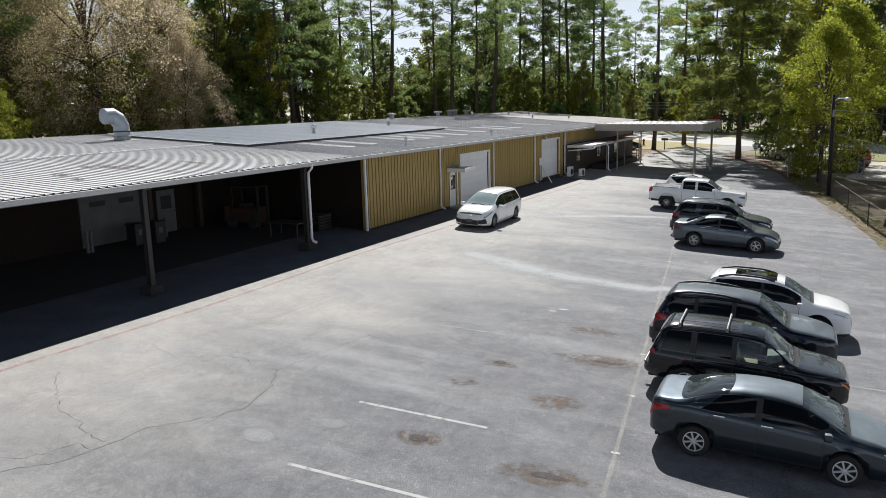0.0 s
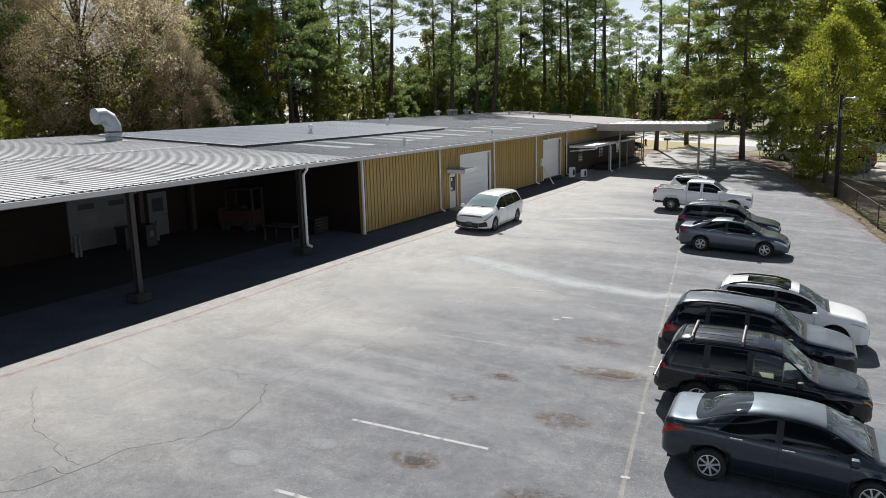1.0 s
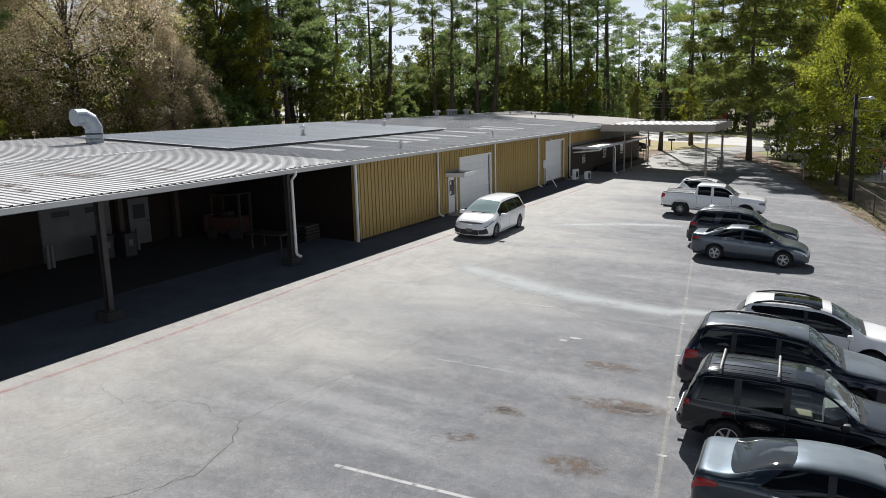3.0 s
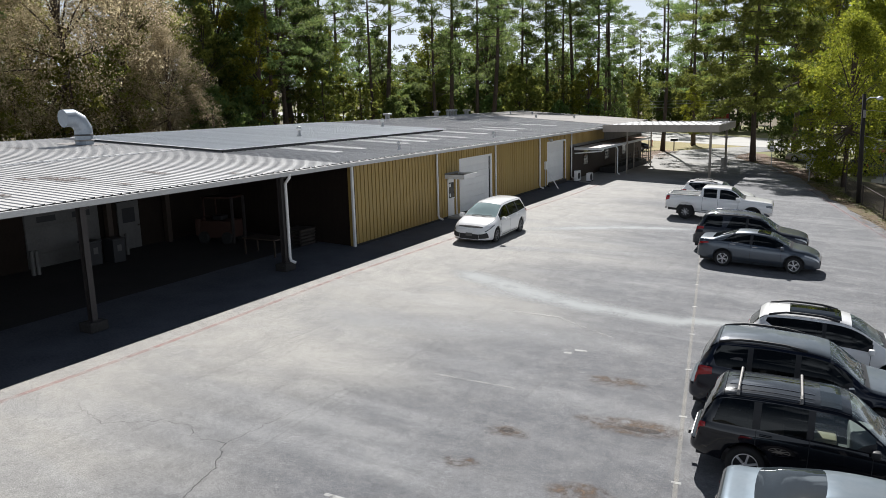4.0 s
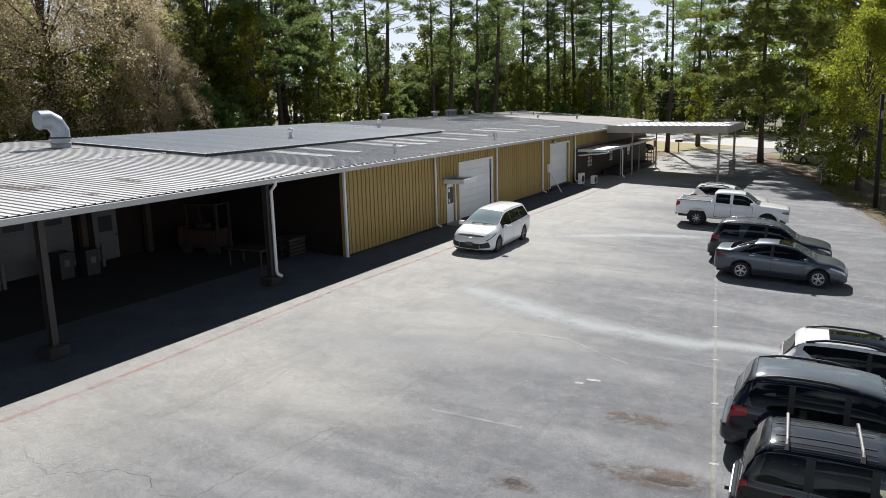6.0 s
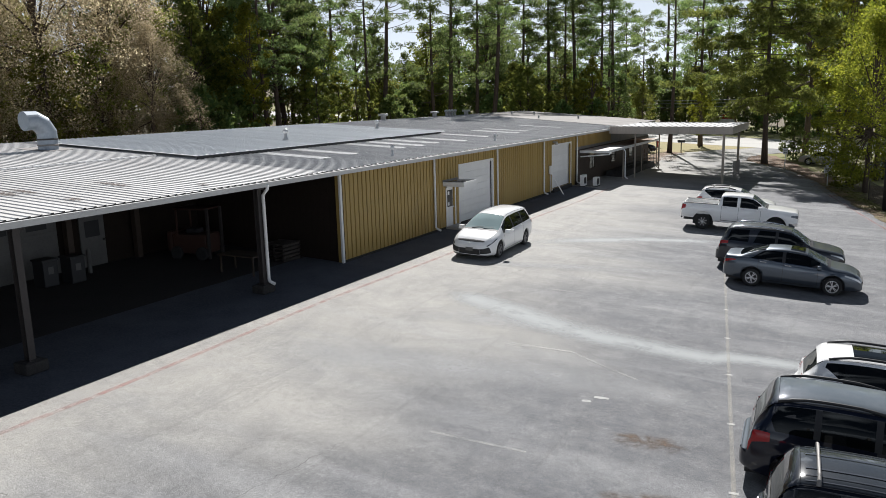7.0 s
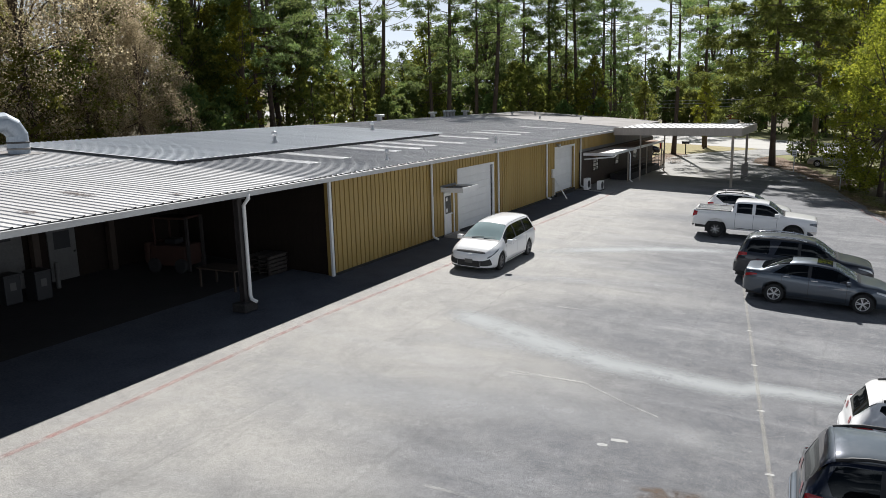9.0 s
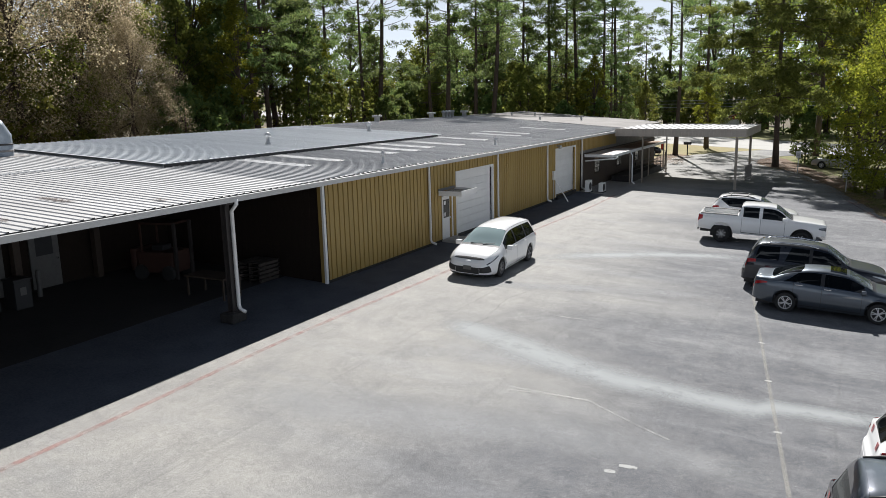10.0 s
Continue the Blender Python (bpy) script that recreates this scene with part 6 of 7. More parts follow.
def pine(seed, h, bare, label, dense=1.0, reach=3.4, tufts=92, material=None):
    """A tall southern pine: bare trunk, level limbs and tufted needles."""
    rng = np.random.default_rng(seed)
    t = thing("pine_tree", label, "tree")
    bend = rng.normal(0, 0.35, 2) * (1.0 if reach < 5 else 0.3)
    line = [Vector((bend[0] * math.sin(3 * f), bend[1] * math.sin(2.2 * f), h * f)) for f in np.linspace(0, 1, 10)]
    r0 = h * 0.0115
    bm = bmesh.new()
    tube(bm, line, [r0 * (1.25 if i == 0 else 1) * (1 - 0.86 * i / 9) for i in range(10)], 9)
    limbs, cs, sp = bmesh.new(), [], []
    n = int((38 if reach < 5 else 46) * dense)
    for k in range(n):
        f = bare + (1 - bare) * (k + rng.uniform(0, 1)) / n
        g = (f - bare) / (1 - bare)
        ln = reach * (0.45 + 0.75 * math.sin(math.pi * min(1, 0.25 + 0.72 * g))) * rng.uniform(0.55, 1.15) * (1.0 if g < 0.8 else 0.75)
        a = rng.uniform(0, 2 * math.pi)
        i = min(int(f * 9), 8)
        base = line[i].lerp(line[i + 1], f * 9 - i)
        up = rng.uniform(0.0, 0.5) if reach < 5 else rng.uniform(-0.4, 0.12)
        pts = [base + Vector((math.cos(a) * ln * q, math.sin(a) * ln * q, up * ln * q * q + rng.normal(0, 0.08))) for q in (0, 0.35, 0.7, 1.0)]
        tube(limbs, pts, [0.055, 0.04, 0.026, 0.012], 4, False)
        for q in (0.2, 0.34, 0.48, 0.6, 0.72, 0.82, 0.91, 1.0) if reach > 5 else (0.62, 0.98):
            if rng.uniform() < 0.84:
                p = pts[0].lerp(pts[3], q)
                w = 0.3 if reach < 5 else 0.6
                cs.append((p.x + rng.normal(0, w), p.y + rng.normal(0, w), p.z + rng.normal(0.1, 0.2)))
                sp.append(rng.uniform(0.55, 1.0) * (1 if reach < 5 else 0.85))
    for k in range(7):
        f = rng.uniform(0.2, bare)
        a = rng.uniform(0, 6.28)
        i = min(int(f * 9), 8)
        base = line[i]
        ln = rng.uniform(0.5, 1.6)
        tube(limbs, [base, base + Vector((math.cos(a) * ln, math.sin(a) * ln, -0.1))], [0.03, 0.01], 4, False)
    part("trunk", bm, M_BARK, t, "dark scaly bark", smooth=True)
    tagged(part("branchwork", limbs, M_BARK, t), kind="stuff")
    part("crown", leaf_mesh("crown", cs, sp, tufts, 0.26, material or M_NEEDLE, rng, aspect=0.17, squash=0.5), None, t, "tufted dark green needles")
    return t


def broadleaf(seed, h, w, material, label, clumps=80, per=85, leaf=0.13, low=0.12, name="broadleaf_tree", every=5):
    """A leafy tree: forked trunk, limbs reaching into many uneven leaf clumps."""
    rng = np.random.default_rng(seed)
    t = thing(name, label, "tree")
    trunk, limbs, cs, sp = bmesh.new(), bmesh.new(), [], []
    top = Vector((rng.normal(0, 0.3), rng.normal(0, 0.3), h * 0.8))
    mid = Vector((rng.normal(0, 0.15), rng.normal(0, 0.15), h * 0.35))
    tube(trunk, [Vector((0, 0, 0)), mid * 0.5, mid, mid.lerp(top, 0.5), top], [h * 0.016, h * 0.013, h * 0.010, h * 0.006, 0.02], 8)
    lobes = [(rng.uniform(0, 6.28), rng.uniform(0.3, 1.0), rng.uniform(0.75, 1.2)) for _ in range(9)]
    for k in range(clumps):
        f = low + (1 - low) * rng.uniform(0, 1) ** 0.85
        env = math.sin(math.pi * (0.12 + 0.86 * (f - low) / (1 - low)) ** 0.85)
        a, _, s = lobes[k % 9]
        a += rng.normal(0, 0.5)
        r = w * 0.5 * env * s * math.sqrt(rng.uniform(0.15, 1.0))
        p = Vector((math.cos(a) * r, math.sin(a) * r, h * f))
        cs.append(tuple(p))
        sp.append(rng.uniform(0.5, 1.0) * w * 0.13)
        if k % every == 0:
            b = mid.lerp(top, max(0, (f - 0.3)) * 0.8)
            q = b.lerp(p, 0.5) + Vector((0, 0, 0.25))
            tube(limbs, [b, q, p], [h * 0.005, h * 0.003, 0.012], 5, False)
    part("trunk", trunk, M_BARK, t, smooth=True)
    tagged(part("branchwork", limbs, M_BARK, t), kind="stuff")
    part("crown", leaf_mesh("crown", cs, sp, per, leaf, material, rng, 0.4), None, t)
    return t


far_off = pose(0, 0, -400)
PL = "tall pine with bare lower trunk and dark needles"
GL = "leafy green tree at the wood's edge"
PINES = [pine(11, 25, 0.34, PL, 1.1, 3.6), pine(12, 23, 0.28, PL, 1.2, 3.4), pine(13, 27, 0.42, PL, 1.0, 4.0), pine(14, 22, 0.24, PL, 1.25, 3.2)]
LEAFY = [broadleaf(21, 16, 8, M_LEAF, GL, 120, 42, 0.19), broadleaf(22, 18, 8.5, M_LEAF, GL, 130, 42, 0.19), broadleaf(23, 14, 8, M_LEAF_O, GL, 110, 42, 0.19)]
LEAFY_FAR = [broadleaf(24, 16, 9, M_LEAF, "distant green tree beyond the road", 110, 17, 0.34), broadleaf(25, 14, 9, M_LEAF_O, "distant green tree beyond the road", 100, 17, 0.34)]
BUSH = [broadleaf(31, 6, 6, M_LEAF, "dense green thicket under the trees", 60, 27, 0.22, 0.02, "thicket"), broadleaf(32, 8, 6.5, M_LEAF_O, "dense green thicket under the trees", 70, 27, 0.22, 0.02, "thicket")]
BROWN = broadleaf(41, 17, 11.4, M_LEAF_B, "tall tree with greyish brown autumn leaves", 340, 150, 0.068, 0.04, every=14)
YELLOW = broadleaf(42, 14.0, 9.6, M_LEAF_Y, "bright yellow-green tree by the fence", 210, 115, 0.10, 0.08)
LIGHT = broadleaf(26, 18, 8.5, M_LEAF_M, "light green tree beyond the fence", 125, 44, 0.185, 0.2)
TALL_Y = broadleaf(44, 21, 8.6, M_LEAF_M, "tall mid-green tree behind the fence", 180, 95, 0.125, 0.30)
YELLOW_UP = broadleaf(45, 14.0, 7.6, M_LEAF_Y, "yellow-green tree with a raised crown behind the fence", 170, 105, 0.10, 0.32)
OLIVE = broadleaf(43, 17.0, 6.0, M_LEAF_Y, "slim yellow-green tree among the pines", 130, 85, 0.12, 0.2)
THIN = pine(17, 22, 0.30, "slender pine with an open crown beside the driveway", 0.42, 3.0, 70)
WIDE = pine(15, 22, 0.24, "broad pine with long drooping limbs by the driveway", 1.9, 6.2, 88, M_NEEDLE_Y)
first_use = set()


def plant(proto, x, y, s=1.0, turn=0.0, group="woodland trees"):
    m = pose(x, y, gz(x) - 0.05, 0, 0, turn)
    if proto.name in first_use:
        ob = copy_thing(proto, m)
    else:
        first_use.add(proto.name)
        ob = proto
        ob.matrix_basis = m
    ob.scale = (s * 1.08,) * 3
    tagged(ob, group=group)
    return ob


# trunks that stand out one by one
for k, (x, y, s) in enumerate(((-43.6, 50.7, 1.0), (-36.0, 56.5, 0.95), (-34.6, 57.4, 1.05), (-29.0, 60.7, 0.95), (-27.3, 61.6, 1.08), (-24.2, 63.0, 0.95), (-22.5, 64.0, 1.0), (-25.5, 81.0, 1.15), (-21.7, 82.7, 1.1), (-19.8, 83.3, 1.0), (-17.8, 84.0, 1.05), (-14.9, 84.9, 1.1), (-12.8, 85.4, 1.05), (-37.5, 41.0, 1.1), (-39.5, 44.5, 1.05), (-36.5, 38.0, 1.0), (-37.3, 4.5, 1.05), (24.0, 101.0, 1.2), (30.0, 103.0, 1.25), (16.0, 103.0, 1.2))):
    plant(PINES[k % 4], x, y, s, 67 * k)
plant(THIN, -0.2, 63.0, 0.9, 40)
plant(WIDE, 10.4, 56.0, 1.0, 30)
plant(BROWN, -35.2, 12.1, 1.1, 20)
plant(BROWN, -36.3, 18.5, 1.0, 140)
plant(BROWN, -31.6, 18.6, 0.62, 250)
plant(BROWN, -40.4, 8.3, 1.0, 80)
plant(LEAFY[2], -33.6, 15.6, 0.66, 40)
plant(YELLOW, 18.9, 37.6, 0.82, 0)
plant(YELLOW_UP, 19.8, 46.5, 1.0, 140)
plant(OLIVE, 17.2, 60.5, 1.2, 80)
plant(TALL_Y, 20.0, 104.0, 1.5, 120)
plant(TALL_Y, 33.0, 106.0, 1.5, 230)
for k, (x, y) in enumerate(((13.2, 72.2), (26.5, 105.0))):
    plant(LIGHT, x, y, 1.2, 75 * k)
plant(BUSH[0], 12.6, 61.4, 0.6, 60)
plant(BUSH[1], 17.7, 39.5, 0.42, 60)
plant(OLIVE, -43.6, 37.0, 1.25, 0)
plant(OLIVE, -35.3, 34.5, 0.8, 120)
plant(OLIVE, -41.6, 55.1, 0.75, 30)
plant(OLIVE, -12.7, 74.4, 0.6, 30)
plant(YELLOW, -28.0, -1.6, 0.5, 90)
plant(OLIVE, 1.3, 73.1, 0.45, 200)

rng = random.Random(7)
taken = []


def scatter(protos, n, x0, x1, y0, y1, s0, s1, gap):
    made = tries = 0
    while made < n and tries < n * 30:
        tries += 1
        x, y = rng.uniform(x0, x1), rng.uniform(y0, y1)
        if any((x - a) ** 2 + (y - b) ** 2 < gap * gap for a, b in taken):
            continue
        taken.append((x, y))
        plant(protos[made % len(protos)], x, y, rng.uniform(s0, s1), rng.uniform(0, 360))
        made += 1


scatter(LEAFY, 14, -50, -38, 23, 53, 0.85, 1.1, 3.4)
scatter(PINES, 9, -58, -44, 6, 77, 0.9, 1.15, 3.0)
scatter(LEAFY, 8, -50, -41, -6, 14, 0.9, 1.1, 3.0)
scatter(LEAFY_FAR, 10, -66, -52, -16, 26, 1.0, 1.3, 3.0)
scatter(BUSH, 22, -38, -33, -10, 70, 0.8, 1.2, 2.5)
scatter(LEAFY, 12, -50, -23, 74, 94, 0.5, 0.7, 3.5)
scatter(LEAFY, 11, -52, -23, 75, 94, 0.85, 1.05, 3.5)
scatter(LEAFY, 6, -25, -9, 80, 98, 0.4, 0.52, 3.5)
scatter(PINES, 5, -46, -14, 78, 106, 0.8, 0.95, 5.0)
scatter(BUSH, 16, -48, -11, 71, 85, 0.8, 1.2, 2.5)
scatter(LEAFY_FAR, 46, -48, 47, 113, 145, 0.55, 0.75, 3.2)
scatter(BUSH, 22, -42, 45, 110, 117, 0.9, 1.3, 3.0)
scatter(PINES, 3, -36, -15, 112, 140, 0.75, 0.9, 4.0)
scatter(PINES, 6, 24, 51, 101, 129, 0.8, 1.0, 4.0)
for k, (x, y, sc) in enumerate(((-43.5, 57.5, 0.72), (-38.5, 63.0, 0.68), (-33, 69.5, 0.62))):
    plant(LEAFY[k % 3], x, y, sc, 50 * k)
for k, x in enumerate((-13.5, -9.0, -3.2, 0.6, 2.6, 8.0, 13.0, 19.0)):
    plant(PINES[(k + 2) % 4], x, 121.0 + 3.5 * (k % 3), 1.15 + 0.05 * (k % 2), 83 * k)
for k, x in enumerate((-6.0, 3.0, 10.5, 17.0, 24.0)):
    plant(LEAFY[k % 3], x, 126.0 + 2.5 * (k % 2), 1.2, 61 * k)
plant(PINES[1], 1.0, 75.5, 0.95, 40)
plant(PINES[3], 19.0, 108.0, 1.25, 140)
plant(PINES[0], 36.0, 102.0, 1.2, 240)
scatter(PINES, 3, 36, 50, 50, 69, 0.85, 1.15, 5.0)
scatter(LEAFY_FAR, 10, 20, 58, 97, 117, 0.75, 1.0, 4.0)


# ---- fallen leaves and grass tufts along the edges ----
def litter(name, label, outline, n, per, spread, size, material, seed, droop=0.0):
    """Small blades lying or standing in patches along a line on the ground."""
    g = np.random.default_rng(seed)
    cs = []
    for _ in range(n):
        k = g.integers(0, len(outline) - 1)
        (xa, ya, wa), (xb, yb, wb) = outline[k], outline[k + 1]
        f = g.uniform()
        cs.append((xa + (xb - xa) * f + g.normal(0, 1) * (wa + (wb - wa) * f), ya + (yb - ya) * f + g.normal(0, 0.4), 0.012))
    me = leaf_mesh(name, cs, g.uniform(0.5, 1.0, n) * spread, per, size, material, g, droop)
    co = np.empty(len(me.vertices) * 3)
    me.vertices.foreach_get("co", co)
    co = co.reshape(-1, 3)
    co[:, 2] = 0.012 + np.abs(co[:, 2] - 0.012) * (0.12 if not droop else 0.3) - FALL * co[:, 0]
    me.vertices.foreach_set("co", co.ravel())
    me.update()
    tagged(part(name, me, None), label, "litter", kind="stuff")


EDGE = [(16.10, 41.79, 0.6), (17.74, 34.54, 0.5), (19.17, 28.54, 0.45), (20.60, 22.39, 0.45), (21.83, 17.26, 0.45), (23.04, 11.50, 0.5), (25.09, 2.59, 0.5)]
M_FALLEN = foliage("fallen_leaves", (0.12, 0.07, 0.035), (0.34, 0.21, 0.11), 0.1)
M_GRASS = foliage("grass_blades", (0.10, 0.12, 0.03), (0.30, 0.29, 0.10), 0.3)
litter("leaf_litter", "brown fallen leaves along the asphalt edge", EDGE, 420, 14, 0.7, 0.07, M_FALLEN, 3)
litter("grass_tufts", "dry green grass tufts beside the fence", [(x + 0.7, y, w * 0.7) for x, y, w in EDGE], 420, 16, 0.4, 0.09, M_GRASS, 4, 0.5)
litter("leaf_litter", "reddish pine straw and leaves under the big pine", [(9.20, 63.97, 0.7), (9.84, 58.52, 0.8), (12.35, 54.52, 1.3), (15.06, 46.99, 1.2), (16.51, 42.06, 0.7)], 380, 14, 0.9, 0.09, M_FALLEN, 5)
litter("leaf_litter", "brown leaves drifted against the building", [(1.47, 52.95, 0.5), (0.82, 57.20, 0.5), (1.00, 61.91, 0.5)], 160, 12, 0.7, 0.08, M_FALLEN, 6)


# ---- chain-link fence on the right of the lot ----
def chain_link(bm, p, q, h, pitch=0.16):
    """Crossing wires between two posts."""
    p, q = Vector(p), Vector(q)
    d = q - p
    ln = d.length
    n = int(ln / pitch)
    w = 0.006
    for k in range(-int(h / pitch), n + 1):
        for lean in (1, -1):
            a, b = k * pitch, k * pitch + h
            a2, b2 = max(a, 0.0), min(b, ln)
            if b2 <= a2:
                continue
            z1, z2 = (a2 - a), (b2 - a)
            if lean < 0:
                z1, z2 = h - z1, h - z2
            s = p + d * (a2 / ln) + Vector((0, 0, z1))
            e = p + d * (b2 / ln) + Vector((0, 0, z2))
            tube(bm, [s, e], [w, w], 3, False)
    return bm


FENCE = [(25.30, 1.75), (23.55, 9.08), (22.13, 16.00), (21.12, 21.77), (20.10, 27.46), (19.08, 32.93)]
fence = thing("chain_link_fence", "rusty grey chain-link fence along the lot edge", "fence")
for k, (x, y) in enumerate(FENCE):
    part("post", bar((x, y, gz(x) - 0.05), (x, y, gz(x) + 1.35), 0.03), M_RUST, fence)
    if k:
        a = FENCE[k - 1]
        part("mesh", chain_link(bmesh.new(), (a[0], a[1], gz(a[0]) + 0.05), (x, y, gz(x) + 0.05), 1.2), M_RUST, fence, "wire mesh panel")
        part("top_rail", bar((a[0], a[1], gz(a[0]) + 1.28), (x, y, gz(x) + 1.28), 0.02, 6), M_RUST, fence)
for x, y in ((21.69, 42.81), (22.11, 43.44), (25.39, 43.47), (28.86, 42.46)):
    g = thing("gate_post", "metal gate post in the dirt", "post", pose(x, y, gz(x)), "gate posts")
    part("post", bar((0, 0, -0.05), (0, 0, 1.9), 0.05), M_STEEL, g)
rail = thing("pipe_gate", "grey pipe gate across the neighbouring yard", "gate")
for z in (0.5, 1.5):
    part("rail", bar((22.1, 43.4, gz(22.1) + z), (28.9, 42.5, gz(28.9) + z), 0.03), M_GALV, rail)
for k in range(1, 4):
    part("upright", bar((22.1 + 1.7 * k, 43.4 - 0.3 * k, gz(22.1) + 0.42), (22.1 + 1.7 * k, 43.4 - 0.3 * k, gz(22.1) + 1.42), 0.02, 6), M_GALV, rail)

# ---- utility pole with lamp, wires ----
pole = thing("utility_pole", "dark wooden utility pole with a street lamp", "utility pole", pose(19.89, 28.30, -0.92))
part("pole", tube(bmesh.new(), [(0, 0, -0.1), (-0.06, 0, 3.5), (-0.12, 0, 7.0)], [0.15, 0.135, 0.11], 10), M_POLE, pole, smooth=True)
part("arm", tube(bmesh.new(), [(-0.1, 0, 6.5), (0.17, -0.1, 6.75), (0.62, -0.2, 6.75)], [0.03] * 3, 8), M_GALV, pole)
lp = lathe(bmesh.new(), [(0, 0.12), (0.12, 0.1), (0.2, 0.0), (0.17, -0.1), (0, -0.14)], 14, "z", pose(0.74, -0.22, 6.7))
part("lamp_head", lp, M_GALV, pole, "pale lamp head", smooth=True)
part("guard", bbox(-0.12, 0.04, -0.16, -0.1, 5.5, 6.0), M_STEEL, pole)


near = thing("utility_pole", "dark leaning wooden pole beside the fence", "utility pole", pose(23.01, 16.15, -1.07))
part("pole", tube(bmesh.new(), [(0, 0, -0.1), (0.62, 0, 3.0), (1.35, 0, 6.5)], [0.16, 0.145, 0.12], 10), M_POLE, near, smooth=True)


def wire(name, a, b, sag, label, r=0.02):
    a, b = Vector(a), Vector(b)
    pts = []
    for k in range(15):
        f = k / 14
        p = a.lerp(b, f)
        p.z -= 4 * sag * f * (1 - f)
        pts.append(p)
    w = thing(name, label, "cable")
    part("cable", tube(bmesh.new(), pts, [r] * 15, 5, False), M_GALV, w)


wire("overhead_wire", (19.79, 28.30, 5.08), (62, 49, 4.0), 1.2, "sagging overhead wire from the pole", 0.012)
wire("overhead_wire", (19.82, 28.30, 3.48), (35.1, 28.3, -0.4), 0.1, "guy wire from the pole", 0.010)
for z in (4.3, 4.85, 5.35):
    wire("overhead_wire", (-70, 112, z + 0.6), (60, 104, z + 0.2), 0.35, "overhead line beyond the road", 0.03)
for x, y in ((-26, 111), (44, 98)):
    fp = thing("utility_pole", "distant wooden utility pole beyond the road", "utility pole", pose(x, y, gz(x)))
    part("pole", bar((0, 0, 0), (0, 0, 9.5), 0.16), M_POLE, fp)
    part("crossarm", bbox(-1.1, 1.1, -0.06, 0.06, 8.5, 8.62), M_POLE, fp)


# ---- signs, mailbox, hydrant ----
def small_sign(x, y, h, w, z, label):
    s = thing("sign_post", label, "sign", pose(x, y, gz(x), 0, 0, -15))
    part("post", bar((0, 0, 0), (0, 0, h), 0.035), M_GALV, s)
    part("board", bbox(-w / 2, w / 2, -0.05, -0.03, h - z, h, bev=0.004), M_WHITE, s)
    for k in range(2):
        zz = h - z + 0.12 + 0.16 * k
        part("text_bar", bbox(-w * 0.35, w * 0.35, -0.056, -0.05, zz, zz + 0.06), M_BLACK, s)


small_sign(12.57, 51.54, 1.9, 0.4, 0.55, "small white notice sign on a metal post")
small_sign(16.41, 39.87, 1.7, 0.55, 0.7, "small white notice sign by the fence end")
mb = thing("mailbox", "dark mailbox on a post beside the driveway", "mailbox", pose(0.88, 64.07, -0.04))
part("post", bbox(-0.05, 0.05, -0.05, 0.05, 0, 1.1), M_POLE, mb)
part("box", bbox(-0.4, 0.4, -0.15, 0.15, 1.1, 1.4, bev=0.05), M_BLACK, mb)
hy = thing("fire_hydrant", "small red fire hydrant on the dry lawn", "hydrant", pose(-3.07, 69.82, 0.14))
part("barrel", lathe(bmesh.new(), [(0.16, 0), (0.14, 0.05), (0.13, 0.55), (0.18, 0.58), (0.15, 0.72), (0.05, 0.8), (0, 0.8)], 14, "z"), M_RED, hy, smooth=True)
part("outlet", lathe(bmesh.new(), [(0.07, -0.24), (0.07, 0.24), (0, 0.24)], 10, "y", pose(0, 0, 0.42)), M_RED, hy)

red = thing("far_awning", "red awning on a low building beyond the road", "awning", pose(-1.5, 112.0, 1.15))
part("awning_roof", bbox(-1.9, 1.9, -0.5, 0.8, 1.05, 1.85, bev=0.1), M_RED, red)
part("wall", bbox(-1.7, 1.7, -0.2, 0.8, -1.2, 1.05), M_WHITE, red)

# far vehicles beyond the sign and the gate
vehicle("sedan", "silver sedan parked on the grass under the trees", "car", dict(SEDAN), P_SILVER, on_ground(15.70, 57.56, 165))
vehicle("long_suv", "red family car parked beyond the fence", "car", dict(LONG_SUV), P_MAROON, on_ground(21.3, 56.6, 110))
vehicle("long_suv", "dark car parked beside the utility pole", "car", dict(LONG_SUV), P_NAVY, on_ground(20.6, 49.2, 110))
vehicle("sedan", "dark sedan parked by the far building corner", "car", dict(SEDAN), P_NAVY, on_ground(-3.64, 60.86, 30))

# ---- inside the open carport ----
BW, FB = -8.05, 0.37
for ya, yb in ((-10.09, -6.87),):
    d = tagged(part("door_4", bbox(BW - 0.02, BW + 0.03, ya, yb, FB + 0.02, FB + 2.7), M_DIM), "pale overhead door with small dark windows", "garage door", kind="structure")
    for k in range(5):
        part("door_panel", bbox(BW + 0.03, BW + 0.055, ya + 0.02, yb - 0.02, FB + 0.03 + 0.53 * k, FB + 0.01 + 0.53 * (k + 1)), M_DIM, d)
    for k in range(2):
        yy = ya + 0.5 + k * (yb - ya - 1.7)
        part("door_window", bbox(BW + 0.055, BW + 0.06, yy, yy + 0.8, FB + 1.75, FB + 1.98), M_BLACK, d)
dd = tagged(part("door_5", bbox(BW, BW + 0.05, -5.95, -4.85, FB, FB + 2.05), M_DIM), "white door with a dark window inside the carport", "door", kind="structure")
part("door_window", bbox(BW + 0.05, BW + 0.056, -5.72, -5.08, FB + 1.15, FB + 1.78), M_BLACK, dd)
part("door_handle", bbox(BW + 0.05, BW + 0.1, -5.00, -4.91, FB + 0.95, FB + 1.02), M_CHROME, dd)
